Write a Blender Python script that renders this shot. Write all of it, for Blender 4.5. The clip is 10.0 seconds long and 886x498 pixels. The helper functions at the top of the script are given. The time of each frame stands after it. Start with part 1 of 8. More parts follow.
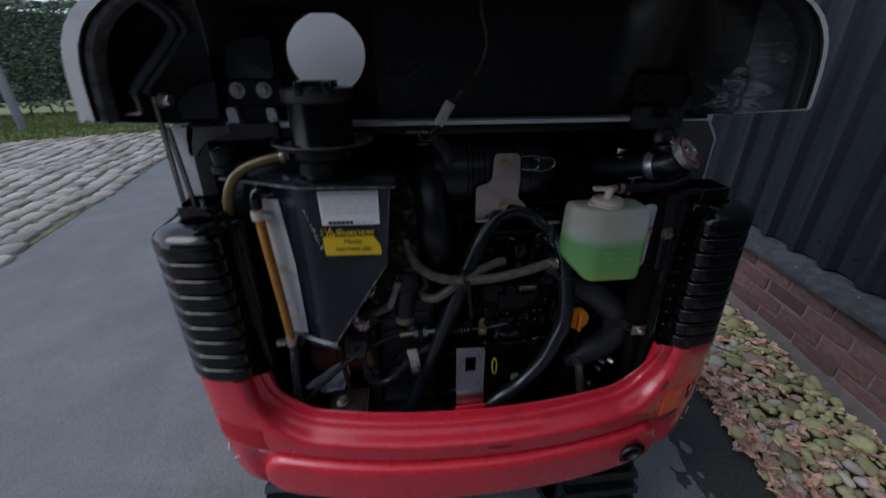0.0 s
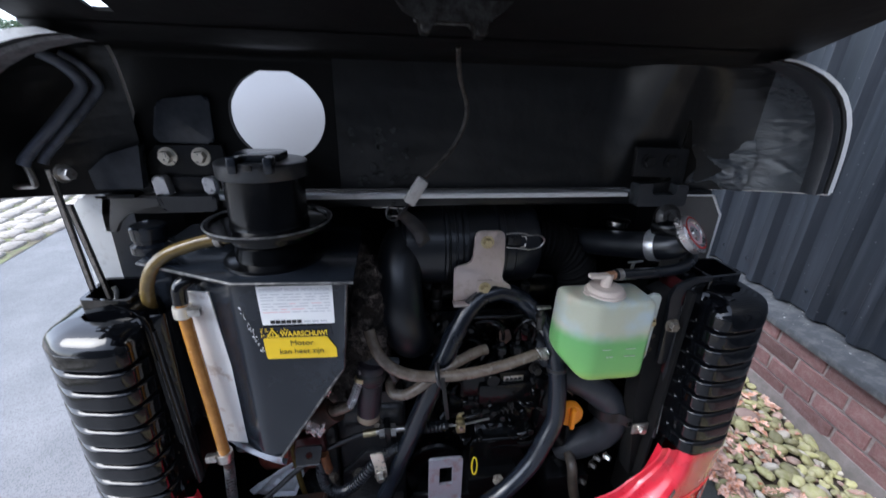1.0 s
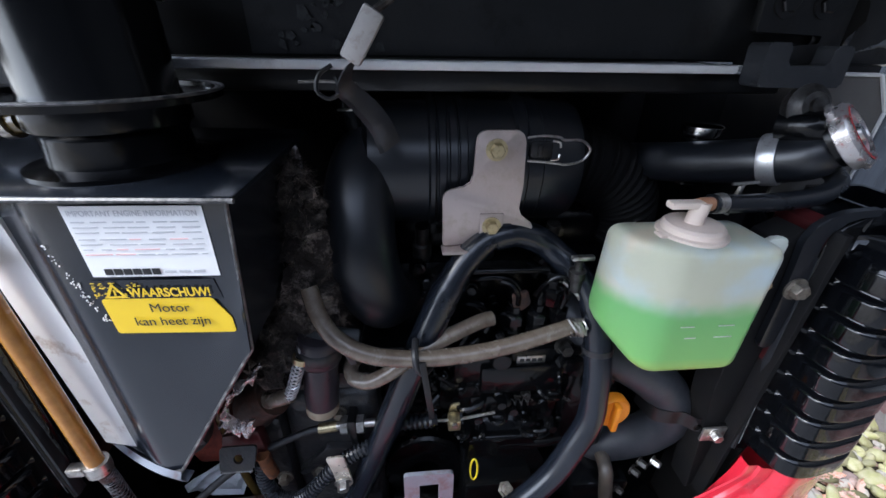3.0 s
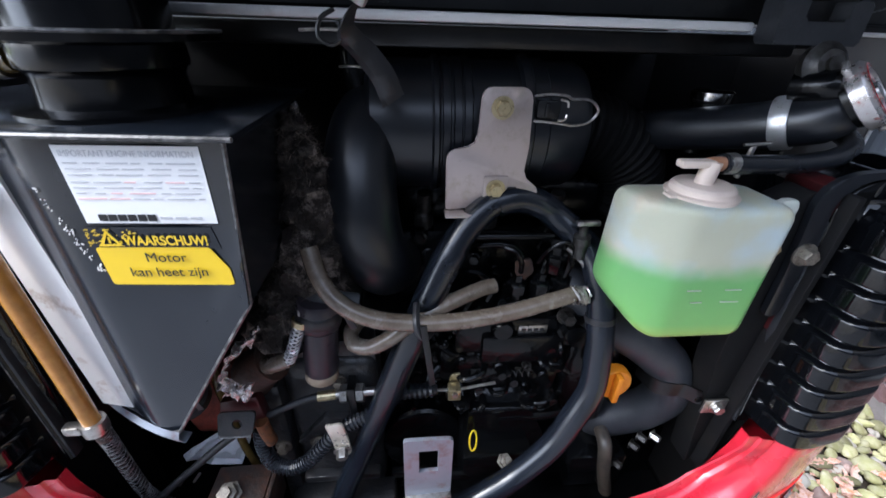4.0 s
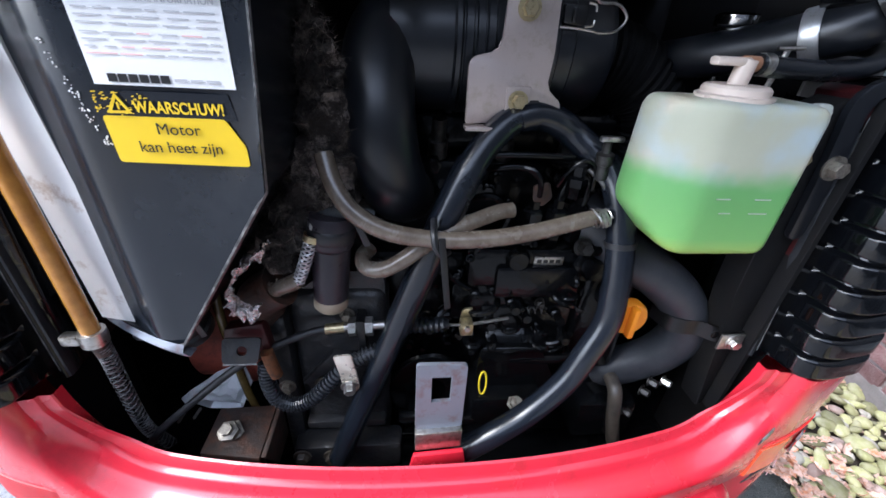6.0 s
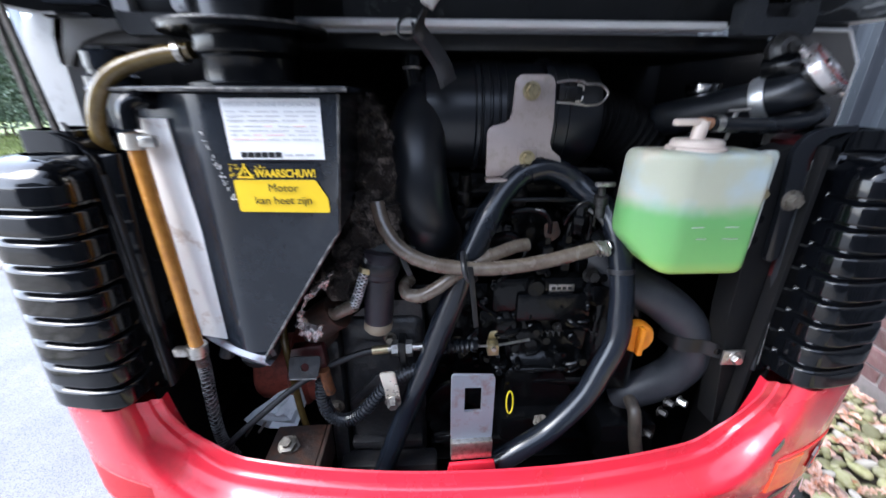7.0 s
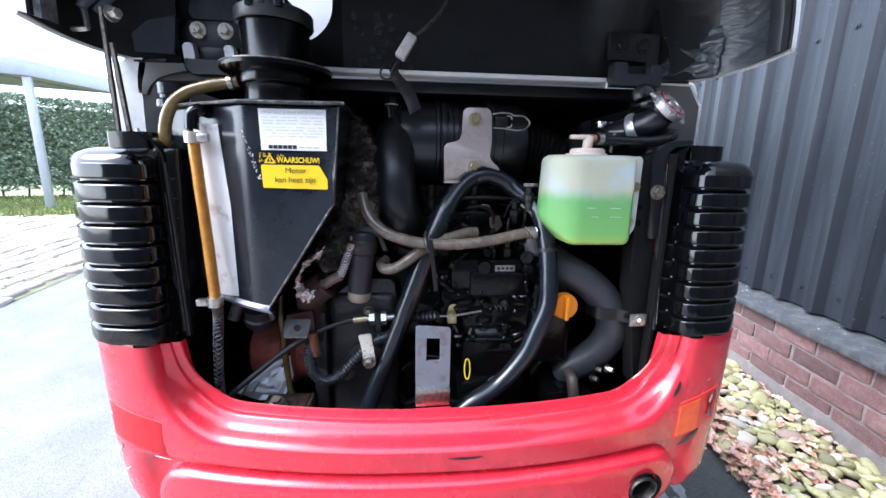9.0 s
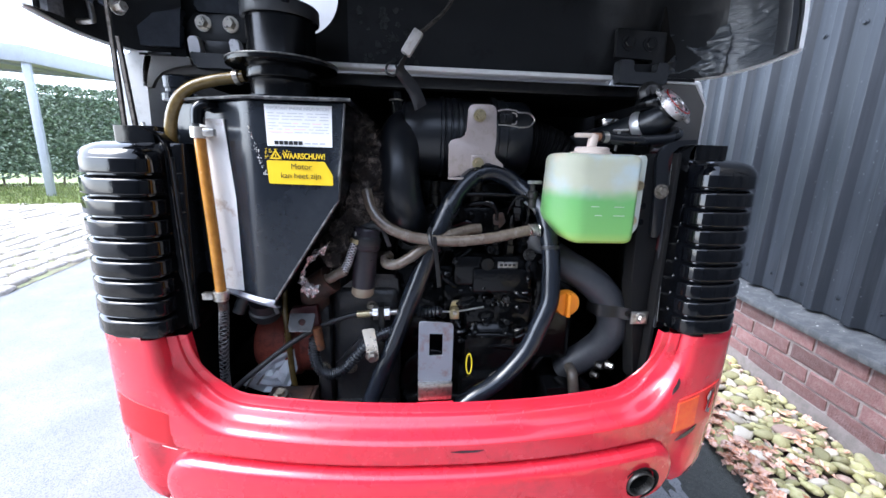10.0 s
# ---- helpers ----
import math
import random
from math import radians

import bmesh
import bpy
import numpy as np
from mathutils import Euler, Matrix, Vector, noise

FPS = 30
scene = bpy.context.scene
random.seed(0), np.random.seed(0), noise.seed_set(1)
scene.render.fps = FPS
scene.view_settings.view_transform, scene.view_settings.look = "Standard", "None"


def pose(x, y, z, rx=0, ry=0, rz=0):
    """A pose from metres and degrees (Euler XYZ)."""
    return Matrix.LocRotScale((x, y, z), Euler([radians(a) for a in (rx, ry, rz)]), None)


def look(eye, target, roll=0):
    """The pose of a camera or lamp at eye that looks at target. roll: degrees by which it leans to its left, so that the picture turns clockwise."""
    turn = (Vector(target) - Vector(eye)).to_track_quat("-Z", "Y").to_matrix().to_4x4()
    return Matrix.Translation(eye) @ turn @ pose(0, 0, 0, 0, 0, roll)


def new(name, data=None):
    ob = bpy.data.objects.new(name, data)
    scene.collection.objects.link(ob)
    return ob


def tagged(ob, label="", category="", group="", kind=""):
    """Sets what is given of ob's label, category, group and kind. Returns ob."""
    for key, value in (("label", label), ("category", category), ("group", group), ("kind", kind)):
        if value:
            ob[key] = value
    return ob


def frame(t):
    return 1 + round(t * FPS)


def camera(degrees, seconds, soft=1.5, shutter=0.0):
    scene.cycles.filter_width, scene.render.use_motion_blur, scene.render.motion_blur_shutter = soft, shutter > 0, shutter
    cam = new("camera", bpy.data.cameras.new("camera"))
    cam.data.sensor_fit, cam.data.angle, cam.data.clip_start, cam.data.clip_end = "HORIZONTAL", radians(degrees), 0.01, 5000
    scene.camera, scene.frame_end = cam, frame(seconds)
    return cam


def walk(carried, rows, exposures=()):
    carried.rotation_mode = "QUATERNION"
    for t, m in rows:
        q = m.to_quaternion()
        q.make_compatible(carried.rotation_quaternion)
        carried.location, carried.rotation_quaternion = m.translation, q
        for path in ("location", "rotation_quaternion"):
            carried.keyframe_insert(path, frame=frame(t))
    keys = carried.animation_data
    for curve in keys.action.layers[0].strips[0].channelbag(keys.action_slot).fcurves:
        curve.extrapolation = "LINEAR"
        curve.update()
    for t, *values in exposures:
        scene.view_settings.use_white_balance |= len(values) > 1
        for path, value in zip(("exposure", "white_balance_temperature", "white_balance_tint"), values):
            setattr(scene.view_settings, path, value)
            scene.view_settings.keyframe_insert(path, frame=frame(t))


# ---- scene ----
cam = camera(97.7, 10.0, shutter=0.5)
PATH = [
    (0, (0.002, -0.007, 1.244), (0.177, 1.787, 0.379), -0.3),
    (0.2, (-0.004, 0.033, 1.271), (0.207, 1.838, 0.437), -1.0),
    (0.5, (0.007, 0.089, 1.302), (0.215, 1.963, 0.635), -0.3),
    (1, (0.03, 0.11, 1.288), (0.292, 1.948, 0.543), 1.5),
    (1.2, (0.036, 0.111, 1.28), (0.222, 1.92, 0.493), 0.36),
    (1.5, (0.047, 0.129, 1.258), (0.176, 1.924, 0.384), -1.8),
    (1.8, (0.064, 0.183, 1.215), (0.243, 1.938, 0.272), 0.2),
    (2, (0.077, 0.226, 1.188), (0.294, 1.97, 0.234), 1.4),
    (2.2, (0.085, 0.249, 1.183), (0.284, 2.013, 0.255), 1.0),
    (3.5, (0.087, 0.277, 1.169), (0.246, 2.02, 0.201), 1.2),
    (4, (0.084, 0.269, 1.153), (0.252, 2.001, 0.167), 1.8),
    (4.5, (0.08, 0.257, 1.14), (0.253, 1.978, 0.135), 1.9),
    (5, (0.073, 0.249, 1.121), (0.236, 1.975, 0.124), 2.6),
    (5.5, (0.062, 0.246, 1.097), (0.253, 1.964, 0.092), 3.7),
    (5.7, (0.063, 0.248, 1.089), (0.27, 1.966, 0.091), 3.8),
    (6.8, (0.051, 0.192, 1.075), (0.176, 1.991, 0.210), 0.3),
    (7, (0.049, 0.162, 1.095), (0.132, 2.016, 0.35), 0.2),
    (7.2, (0.052, 0.113, 1.095), (0.116, 2.001, 0.440), 0.9),
    (7.5, (0.07, 0.045, 1.074), (0.117, 1.997, 0.639), -0.4),
    (8, (0.081, 0.017, 1.033), (0.2, 1.981, 0.671), 2.6),
    (8.5, (0.078, 0.0, 1.028), (0.248, 1.96, 0.668), 0.5),
    (9, (0.069, -0.002, 1.024), (0.227, 1.95, 0.618), 1.1),
    (9.5, (0.066, -0.004, 1.023), (0.235, 1.947, 0.617), 2.1),
    (10, (0.064, -0.004, 1.031), (0.22, 1.939, 0.585), 1.7),
]
walk(cam, [(t, look(eye, target, roll)) for t, eye, target, roll in PATH],
     [(0, 0.25), (0.3, 0.6), (0.5, 1.25), (1.0, 2.16), (1.5, 2.40), (2.0, 2.46), (4.5, 2.69), (5.7, 2.74), (7.0, 2.85), (7.5, 2.91), (10, 3.0)])

# ---- light ----
world = bpy.data.worlds.new("overcast_sky")
scene.world = world
world.use_nodes = True
wn = world.node_tree.nodes
wl = world.node_tree.links
sky = wn.new("ShaderNodeTexSky")
sky.sky_type, sky.sun_disc = "NISHITA", False
sky.sun_elevation, sky.sun_rotation = radians(48), radians(-105)
sky.air_density, sky.dust_density = 1.0, 1.5
pale = wn.new("ShaderNodeHueSaturation")
pale.inputs["Saturation"].default_value = 0.35
tint = wn.new("ShaderNodeMix")
tint.data_type, tint.blend_type = "RGBA", "MULTIPLY"
tint.inputs[0].default_value = 1.0
tint.inputs[7].default_value = (0.90, 1.0, 1.19, 1)
wl.new(sky.outputs[0], pale.inputs["Color"])
wl.new(pale.outputs[0], tint.inputs[6])
wl.new(tint.outputs[2], wn["Background"].inputs["Color"])
wn["Background"].inputs["Strength"].default_value = 0.13
sun_data = bpy.data.lights.new("sun", "SUN")
sun_data.energy, sun_data.angle, sun_data.color = 0.7, radians(35), (1.0, 1.0, 1.0)
sun = new("sun", sun_data)
sun.matrix_world = look((-6.3, -1.7, 7.2), (0, 0, 0))


# ---- materials ----
def surface(name, color, rough=0.5, metal=0.0, vary=0.12, size=30.0, fine=0.1, fine_size=300.0, other=None, cover=0.5,
            edge=0.08, coat=0.0, rough_vary=0.12, bump=0.25, spread=0.0, spec=0.5):
    """Base colour with cloudy variation, optional second colour in patches, and fine relief."""
    m = bpy.data.materials.new(name)
    m.use_nodes = True
    n, l = m.node_tree.nodes, m.node_tree.links
    b = n["Principled BSDF"]
    co = n.new("ShaderNodeTexCoord")
    big = n.new("ShaderNodeTexNoise")
    big.inputs["Scale"].default_value, big.inputs["Detail"].default_value, big.inputs["Roughness"].default_value = size, 6, 0.62
    l.new(co.outputs["Object"], big.inputs["Vector"])
    mix = n.new("ShaderNodeMix")
    mix.data_type = "RGBA"
    dark = [c * (1 - vary) for c in color]
    light = [min(1, c * (1 + vary)) for c in color]
    mix.inputs[6].default_value, mix.inputs[7].default_value = (*dark, 1), (*light, 1)
    l.new(big.outputs["Fac"], mix.inputs[0])
    out = mix.outputs[2]
    if other:
        spot = n.new("ShaderNodeTexNoise")
        spot.inputs["Scale"].default_value, spot.inputs["Detail"].default_value = size * 1.7, 8
        spot.inputs["Roughness"].default_value = 0.7
        shift = n.new("ShaderNodeMapping")
        shift.inputs["Location"].default_value = (3.1, 1.7, 5.2)
        l.new(co.outputs["Object"], shift.inputs["Vector"])
        l.new(shift.outputs[0], spot.inputs["Vector"])
        ramp = n.new("ShaderNodeMapRange")
        ramp.inputs[1].default_value, ramp.inputs[2].default_value = cover - edge, cover + edge
        l.new(spot.outputs["Fac"], ramp.inputs[0])
        mix2 = n.new("ShaderNodeMix")
        mix2.data_type = "RGBA"
        mix2.inputs[7].default_value = (*other, 1)
        l.new(ramp.outputs[0], mix2.inputs[0])
        l.new(out, mix2.inputs[6])
        out = mix2.outputs[2]
    if spread:
        info = n.new("ShaderNodeObjectInfo")
        geo = n.new("ShaderNodeNewGeometry")
        add = n.new("ShaderNodeMath")
        add.operation = "ADD"
        l.new(info.outputs["Random"], add.inputs[0])
        l.new(geo.outputs["Random Per Island"], add.inputs[1])
        frac = n.new("ShaderNodeMath")
        frac.operation = "FRACT"
        l.new(add.outputs[0], frac.inputs[0])
        rr = n.new("ShaderNodeMapRange")
        rr.inputs[3].default_value, rr.inputs[4].default_value = 1 - spread, 1 + spread
        l.new(frac.outputs[0], rr.inputs[0])
        hs = n.new("ShaderNodeHueSaturation")
        l.new(rr.outputs[0], hs.inputs["Value"])
        l.new(out, hs.inputs["Color"])
        out = hs.outputs[0]
    l.new(out, b.inputs["Base Color"])
    rv = n.new("ShaderNodeMapRange")
    rv.inputs[3].default_value, rv.inputs[4].default_value = max(0.02, rough - rough_vary), min(1, rough + rough_vary)
    l.new(big.outputs["Fac"], rv.inputs[0])
    l.new(rv.outputs[0], b.inputs["Roughness"])
    b.inputs["Metallic"].default_value = metal
    b.inputs["Coat Weight"].default_value = coat
    b.inputs["Coat Roughness"].default_value = 0.07
    b.inputs["Specular IOR Level"].default_value = spec
    if fine:
        grain = n.new("ShaderNodeTexNoise")
        grain.inputs["Scale"].default_value, grain.inputs["Detail"].default_value = fine_size, 4
        l.new(co.outputs["Object"], grain.inputs["Vector"])
        bp = n.new("ShaderNodeBump")
        bp.inputs["Strength"].default_value, bp.inputs["Distance"].default_value = bump, fine * 0.01
        l.new(grain.outputs["Fac"], bp.inputs["Height"])
        l.new(bp.outputs[0], b.inputs["Normal"])
    return m


RED = surface("red_paint", (0.62, 0.020, 0.040), 0.27, vary=0.14, size=11, fine=0.03, fine_size=60, other=(0.42, 0.020, 0.030), cover=0.62, edge=0.10, coat=0.55, rough_vary=0.12)
# much darker than RED
RED_DARK = surface("dark_red_finish", (0.040, 0.0045, 0.0055), 0.42, vary=0.4, size=40, fine=0.08)
GLOSS_BLACK = surface("gloss_black_plastic", (0.0026, 0.0030, 0.0040), 0.085, vary=0.3, size=25, fine=0.10, fine_size=34, rough_vary=0.05, spec=0.46)
TANK_BLACK = surface("satin_black_paint", (0.0086, 0.0114, 0.0165), 0.21, vary=0.2, size=7, fine=0.02, fine_size=60, other=(0.024, 0.028, 0.034), cover=0.66, edge=0.2)
WORN_EDGE = surface("worn_black_edge", (0.03, 0.03, 0.032), 0.35, vary=0.4, size=60, other=(0.20, 0.195, 0.19), cover=0.58, edge=0.12)
FRAME_BLACK = surface("frame_black_paint", (0.0042, 0.0043, 0.0048), 0.34, vary=0.3, size=30, fine=0.06, other=(0.014, 0.012, 0.011), cover=0.6, edge=0.1)
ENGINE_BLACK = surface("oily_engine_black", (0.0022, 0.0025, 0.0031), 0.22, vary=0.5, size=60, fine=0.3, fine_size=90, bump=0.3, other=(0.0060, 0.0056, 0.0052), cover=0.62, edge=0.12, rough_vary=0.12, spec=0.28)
HOUSING = surface("dirty_cast_housing", (0.021, 0.0215, 0.0235), 0.36, vary=0.5, size=38, fine=0.4, fine_size=110, bump=0.4, other=(0.034, 0.027, 0.023), cover=0.60, edge=0.12, rough_vary=0.15)
ENGINE_GREY = surface("engine_grey_metal", (0.07, 0.068, 0.066), 0.38, metal=0.6, vary=0.4, size=60, fine=0.08, other=(0.02, 0.017, 0.015), cover=0.5, edge=0.12)
RUBBER = surface("black_rubber", (0.0085, 0.0103, 0.0137), 0.28, vary=0.25, size=18, fine=0.012, fine_size=120, other=(0.018, 0.019, 0.021), cover=0.64, edge=0.12)
LOOP_RUBBER = surface("shiny_blue_black_rubber", (0.0075, 0.0100, 0.0150), 0.25, vary=0.25, size=18, fine=0.02, fine_size=100, rough_vary=0.08, spec=0.6)
DUSTY_RUBBER = surface("dusty_rubber", (0.017, 0.0190, 0.0225), 0.42, vary=0.3, size=25, fine=0.08, other=(0.034, 0.036, 0.040), cover=0.6, edge=0.15, spec=0.6)
BROWN_HOSE = surface("brown_clear_hose", (0.165, 0.135, 0.105), 0.26, vary=0.35, size=40, fine=0.02, coat=0.4, other=(0.095, 0.066, 0.050), cover=0.55, edge=0.15)
AMBER_HOSE = surface("amber_oil_hose", (0.52, 0.225, 0.040), 0.25, vary=0.2, size=18, fine=0.02, coat=0.4, other=(0.26, 0.09, 0.012), cover=0.6, edge=0.2)
DRAIN_HOSE = surface("grey_brown_hose", (0.075, 0.062, 0.050), 0.4, vary=0.3, size=40, fine=0.03, other=(0.04, 0.034, 0.03), cover=0.55)
OLIVE_HOSE = surface("olive_clear_hose", (0.22, 0.15, 0.05), 0.25, vary=0.3, size=22, fine=0.02, coat=0.4, other=(0.10, 0.06, 0.015), cover=0.5, edge=0.2)
ZINC = surface("zinc_plate", (0.52, 0.44, 0.41), 0.42, metal=0.65, vary=0.1, size=40, fine=0.04, other=(0.40, 0.33, 0.26), cover=0.62, edge=0.12)
STEEL = surface("bare_steel", (0.55, 0.53, 0.50), 0.32, metal=0.95, vary=0.2, size=90, fine=0.05, other=(0.22, 0.17, 0.12), cover=0.6, edge=0.12)
BRASS_BOLT = surface("yellow_zinc_bolt", (0.52, 0.44, 0.27), 0.36, metal=0.9, vary=0.25, size=140, fine=0.05, other=(0.2, 0.15, 0.09), cover=0.62, edge=0.1)
# pale tone carries the light on the stay bars, the patches are dirt
STAY = surface("lit_dirty_stay_bar", (0.34, 0.30, 0.26), 0.42, metal=0.0, vary=0.3, size=60, fine=0.05, other=(0.10, 0.085, 0.07), cover=0.58)
ZINC_BAND = surface("dull_zinc_band", (0.62, 0.62, 0.62), 0.34, metal=0.8, vary=0.15, size=120, fine=0.04, other=(0.35, 0.33, 0.30), cover=0.62)
CHROME = surface("chrome", (0.8, 0.79, 0.78), 0.14, metal=1.0, vary=0.08, size=60, fine=0.03)
GREY_PLATE = surface("blue_grey_painted_steel", (0.185, 0.20, 0.235), 0.4, metal=0.25, vary=0.14, size=38, fine=0.05, other=(0.15, 0.085, 0.085), cover=0.62, edge=0.10)
RUST = surface("rusty_steel", (0.040, 0.028, 0.024), 0.6, metal=0.1, vary=0.5, size=34, fine=0.3, fine_size=120, bump=0.5, other=(0.085, 0.036, 0.022), cover=0.55, edge=0.10)
RUST_ORANGE = surface("orange_rust", (0.16, 0.055, 0.018), 0.75, vary=0.4, size=60, fine=0.15, other=(0.06, 0.025, 0.015), cover=0.55)
WHITE_PAINT = surface("off_white_paint", (0.74, 0.74, 0.735), 0.35, vary=0.08, size=18, fine=0.04, other=(0.42, 0.40, 0.37), cover=0.68, edge=0.12, coat=0.2)
FOAM = surface("black_foam_lining", (0.0024, 0.0025, 0.0028), 0.60, vary=0.3, size=12, fine=0.4, fine_size=26, bump=0.4, other=(0.005, 0.005, 0.0054), cover=0.66, edge=0.15, rough_vary=0.15, spec=0.22)
def creased(name, color):
    """Foam skin with long irregular creases running along it."""
    m = surface(name, color, 0.30, vary=0.45, size=14, fine=0, rough_vary=0.14, spec=0.6)
    n, l = m.node_tree.nodes, m.node_tree.links
    co = n.new("ShaderNodeTexCoord")
    mp = n.new("ShaderNodeMapping")
    mp.inputs["Scale"].default_value = (16, 16, 62)
    mp.inputs["Rotation"].default_value = (0.25, 0.3, 0.0)
    l.new(co.outputs["Object"], mp.inputs["Vector"])
    a = n.new("ShaderNodeTexNoise")
    a.inputs["Scale"].default_value, a.inputs["Detail"].default_value, a.inputs["Distortion"].default_value = 1.6, 5, 0.7
    l.new(mp.outputs[0], a.inputs["Vector"])
    fold = n.new("ShaderNodeMath")
    fold.operation = "SUBTRACT"
    fold.inputs[1].default_value = 0.5
    l.new(a.outputs["Fac"], fold.inputs[0])
    sharp = n.new("ShaderNodeMath")
    sharp.operation = "ABSOLUTE"
    l.new(fold.outputs[0], sharp.inputs[0])
    bp = n.new("ShaderNodeBump")
    bp.inputs["Strength"].default_value, bp.inputs["Distance"].default_value = 0.5, 0.006
    l.new(sharp.outputs[0], bp.inputs["Height"])
    l.new(bp.outputs[0], n["Principled BSDF"].inputs["Normal"])
    return m


CRINKLE = creased("wrinkled_foam", (0.056, 0.062, 0.070))
WRAP = surface("fibre_heat_wrap", (0.185, 0.150, 0.130), 0.9, vary=0.6, size=30, fine=0.5, fine_size=240, bump=0.9, other=(0.016, 0.011, 0.009), cover=0.44, edge=0.08, spread=0.6)
FOIL = surface("crumpled_foil", (0.84, 0.76, 0.75), 0.26, metal=0.75, vary=0.25, size=80, fine=0.9, fine_size=110, bump=1.0, other=(0.35, 0.16, 0.15), cover=0.6, edge=0.1)
SOFT_RUBBER = surface("satin_black_rubber", (0.0075, 0.0090, 0.0120), 0.34, vary=0.25, size=16, fine=0.03, fine_size=160, rough_vary=0.06, other=(0.003, 0.0035, 0.004), cover=0.70, edge=0.05, spec=0.6)
LINING = surface("glossy_black_lining", (0.0085, 0.0090, 0.0098), 0.36, vary=0.4, size=16, fine=0.35, fine_size=55, bump=0.22, other=(0.0036, 0.0035, 0.0034), cover=0.60, edge=0.03, rough_vary=0.12, spec=0.45)
SCUFFED = surface("scuffed_bare_metal", (0.74, 0.73, 0.74), 0.34, metal=0.5, vary=0.2, size=60, fine=0.1, other=(0.05, 0.05, 0.055), cover=0.62, edge=0.06)
STIFFENER = surface("blue_grey_stiffener_paint", (0.120, 0.134, 0.168), 0.34, vary=0.3, size=30, fine=0.05, other=(0.05, 0.056, 0.070), cover=0.6)
SATIN_BLACK = surface("satin_black_plastic", (0.0022, 0.0024, 0.0030), 0.20, vary=0.3, size=25, fine=0.06, fine_size=40, spec=0.30)
TAPE_DUSTY = surface("dusty_cloth_tape", (0.060, 0.052, 0.046), 0.6, vary=0.5, size=90, fine=0.5, fine_size=200, other=(0.012, 0.011, 0.010), cover=0.5, edge=0.08)
PAD_SKIN = surface("blue_black_pad_skin", (0.044, 0.051, 0.064), 0.24, vary=0.3, size=12, fine=0.06, fine_size=30, other=(0.012, 0.013, 0.016), cover=0.6, edge=0.2)
STRIP_GREY = surface("grey_foam_strip", (0.15, 0.15, 0.155), 0.6, vary=0.5, size=30, fine=0.4, fine_size=60, other=(0.03, 0.03, 0.032), cover=0.55, edge=0.1)
STRAND = surface("bright_braid_wire", (0.62, 0.62, 0.63), 0.35, metal=0.6, vary=0.4, size=150, fine=0)
STRAND_DULL = surface("dull_braid_wire", (0.16, 0.16, 0.165), 0.4, metal=0.5, vary=0.5, size=120, fine=0)
CONDUIT = surface("grey_black_conduit", (0.020, 0.0225, 0.028), 0.28, vary=0.2, size=40, fine=0.04, spec=0.6)
HOSE_GREY = surface("grey_black_hose_rubber", (0.026, 0.0285, 0.034), 0.42, vary=0.3, size=25, fine=0.08, other=(0.045, 0.047, 0.052), cover=0.6, edge=0.15, spec=0.5)
SEAT_PAINT = surface("smooth_grey_paint", (0.50, 0.505, 0.53), 0.40, vary=0.04, size=6, fine=0.02)
FLAKE = surface("flaked_grey_film", (0.030, 0.032, 0.034), 0.45, vary=0.4, size=70, fine=0.4, fine_size=120, other=(0.007, 0.007, 0.007), cover=0.52, edge=0.08)
ORANGE = surface("orange_plastic", (0.80, 0.25, 0.015), 0.38, vary=0.08, size=60, fine=0.03)
CREAM = surface("cream_plastic", (0.70, 0.58, 0.49), 0.42, vary=0.08, size=60, fine=0.03)
STRIP_WHITE = surface("white_painted_strip", (0.82, 0.795, 0.77), 0.75, vary=0.08, size=22, fine=0.06, other=(0.52, 0.42, 0.35), cover=0.63, edge=0.07)
LABEL_WHITE = surface("white_label_film", (0.80, 0.80, 0.80), 0.35, vary=0.03, size=50, fine=0.01)
LABEL_YELLOW = surface("yellow_label_film", (0.78, 0.52, 0.02), 0.35, vary=0.05, size=60, fine=0.01)
INK = surface("black_ink", (0.010, 0.010, 0.011), 0.4, vary=0.1, fine=0)
# ink lightened to imitate print washed out by glare
INK_GREY = surface("glare_paled_grey_ink", (0.50, 0.50, 0.52), 0.5, vary=0.1, fine=0)
CHIP_PINK = surface("pink_primer", (0.55, 0.20, 0.21), 0.6, vary=0.2, fine=0)
INK_PINK = surface("faded_red_ink", (0.80, 0.52, 0.52), 0.5, vary=0.1, fine=0)
LENS_RED = surface("red_lamp_lens", (0.62, 0.022, 0.018), 0.2, vary=0.2, size=60, fine=0.08, fine_size=300, coat=0.2)
LENS_DARK = surface("dark_red_lamp_inside", (0.10, 0.008, 0.010), 0.35, vary=0.6, size=90, fine=0.2, other=(0.02, 0.006, 0.006), cover=0.5)
LENS_ORANGE = surface("orange_red_lamp_lens", (0.74, 0.052, 0.012), 0.2, vary=0.2, size=40, fine=0.06, fine_size=260, coat=0.2, other=(0.78, 0.115, 0.016), cover=0.6, edge=0.2)
REFLECTOR = surface("red_reflector", (0.48, 0.006, 0.014), 0.45, vary=0.08, size=60, fine=0.05, fine_size=500)
YELLOW = surface("yellow_plastic", (0.75, 0.55, 0.03), 0.4, vary=0.06, fine=0)
SMOKE = surface("dark_filter_bowl", (0.030, 0.026, 0.032), 0.30, vary=0.4, size=40, fine=0.03, spec=0.35)
FILTER_CAP = surface("grey_plastic", (0.06, 0.065, 0.07), 0.45, vary=0.2, size=60, fine=0.04)
BEIGE = surface("beige_plastic", (0.30, 0.25, 0.18), 0.45, vary=0.2, size=60, fine=0.04)
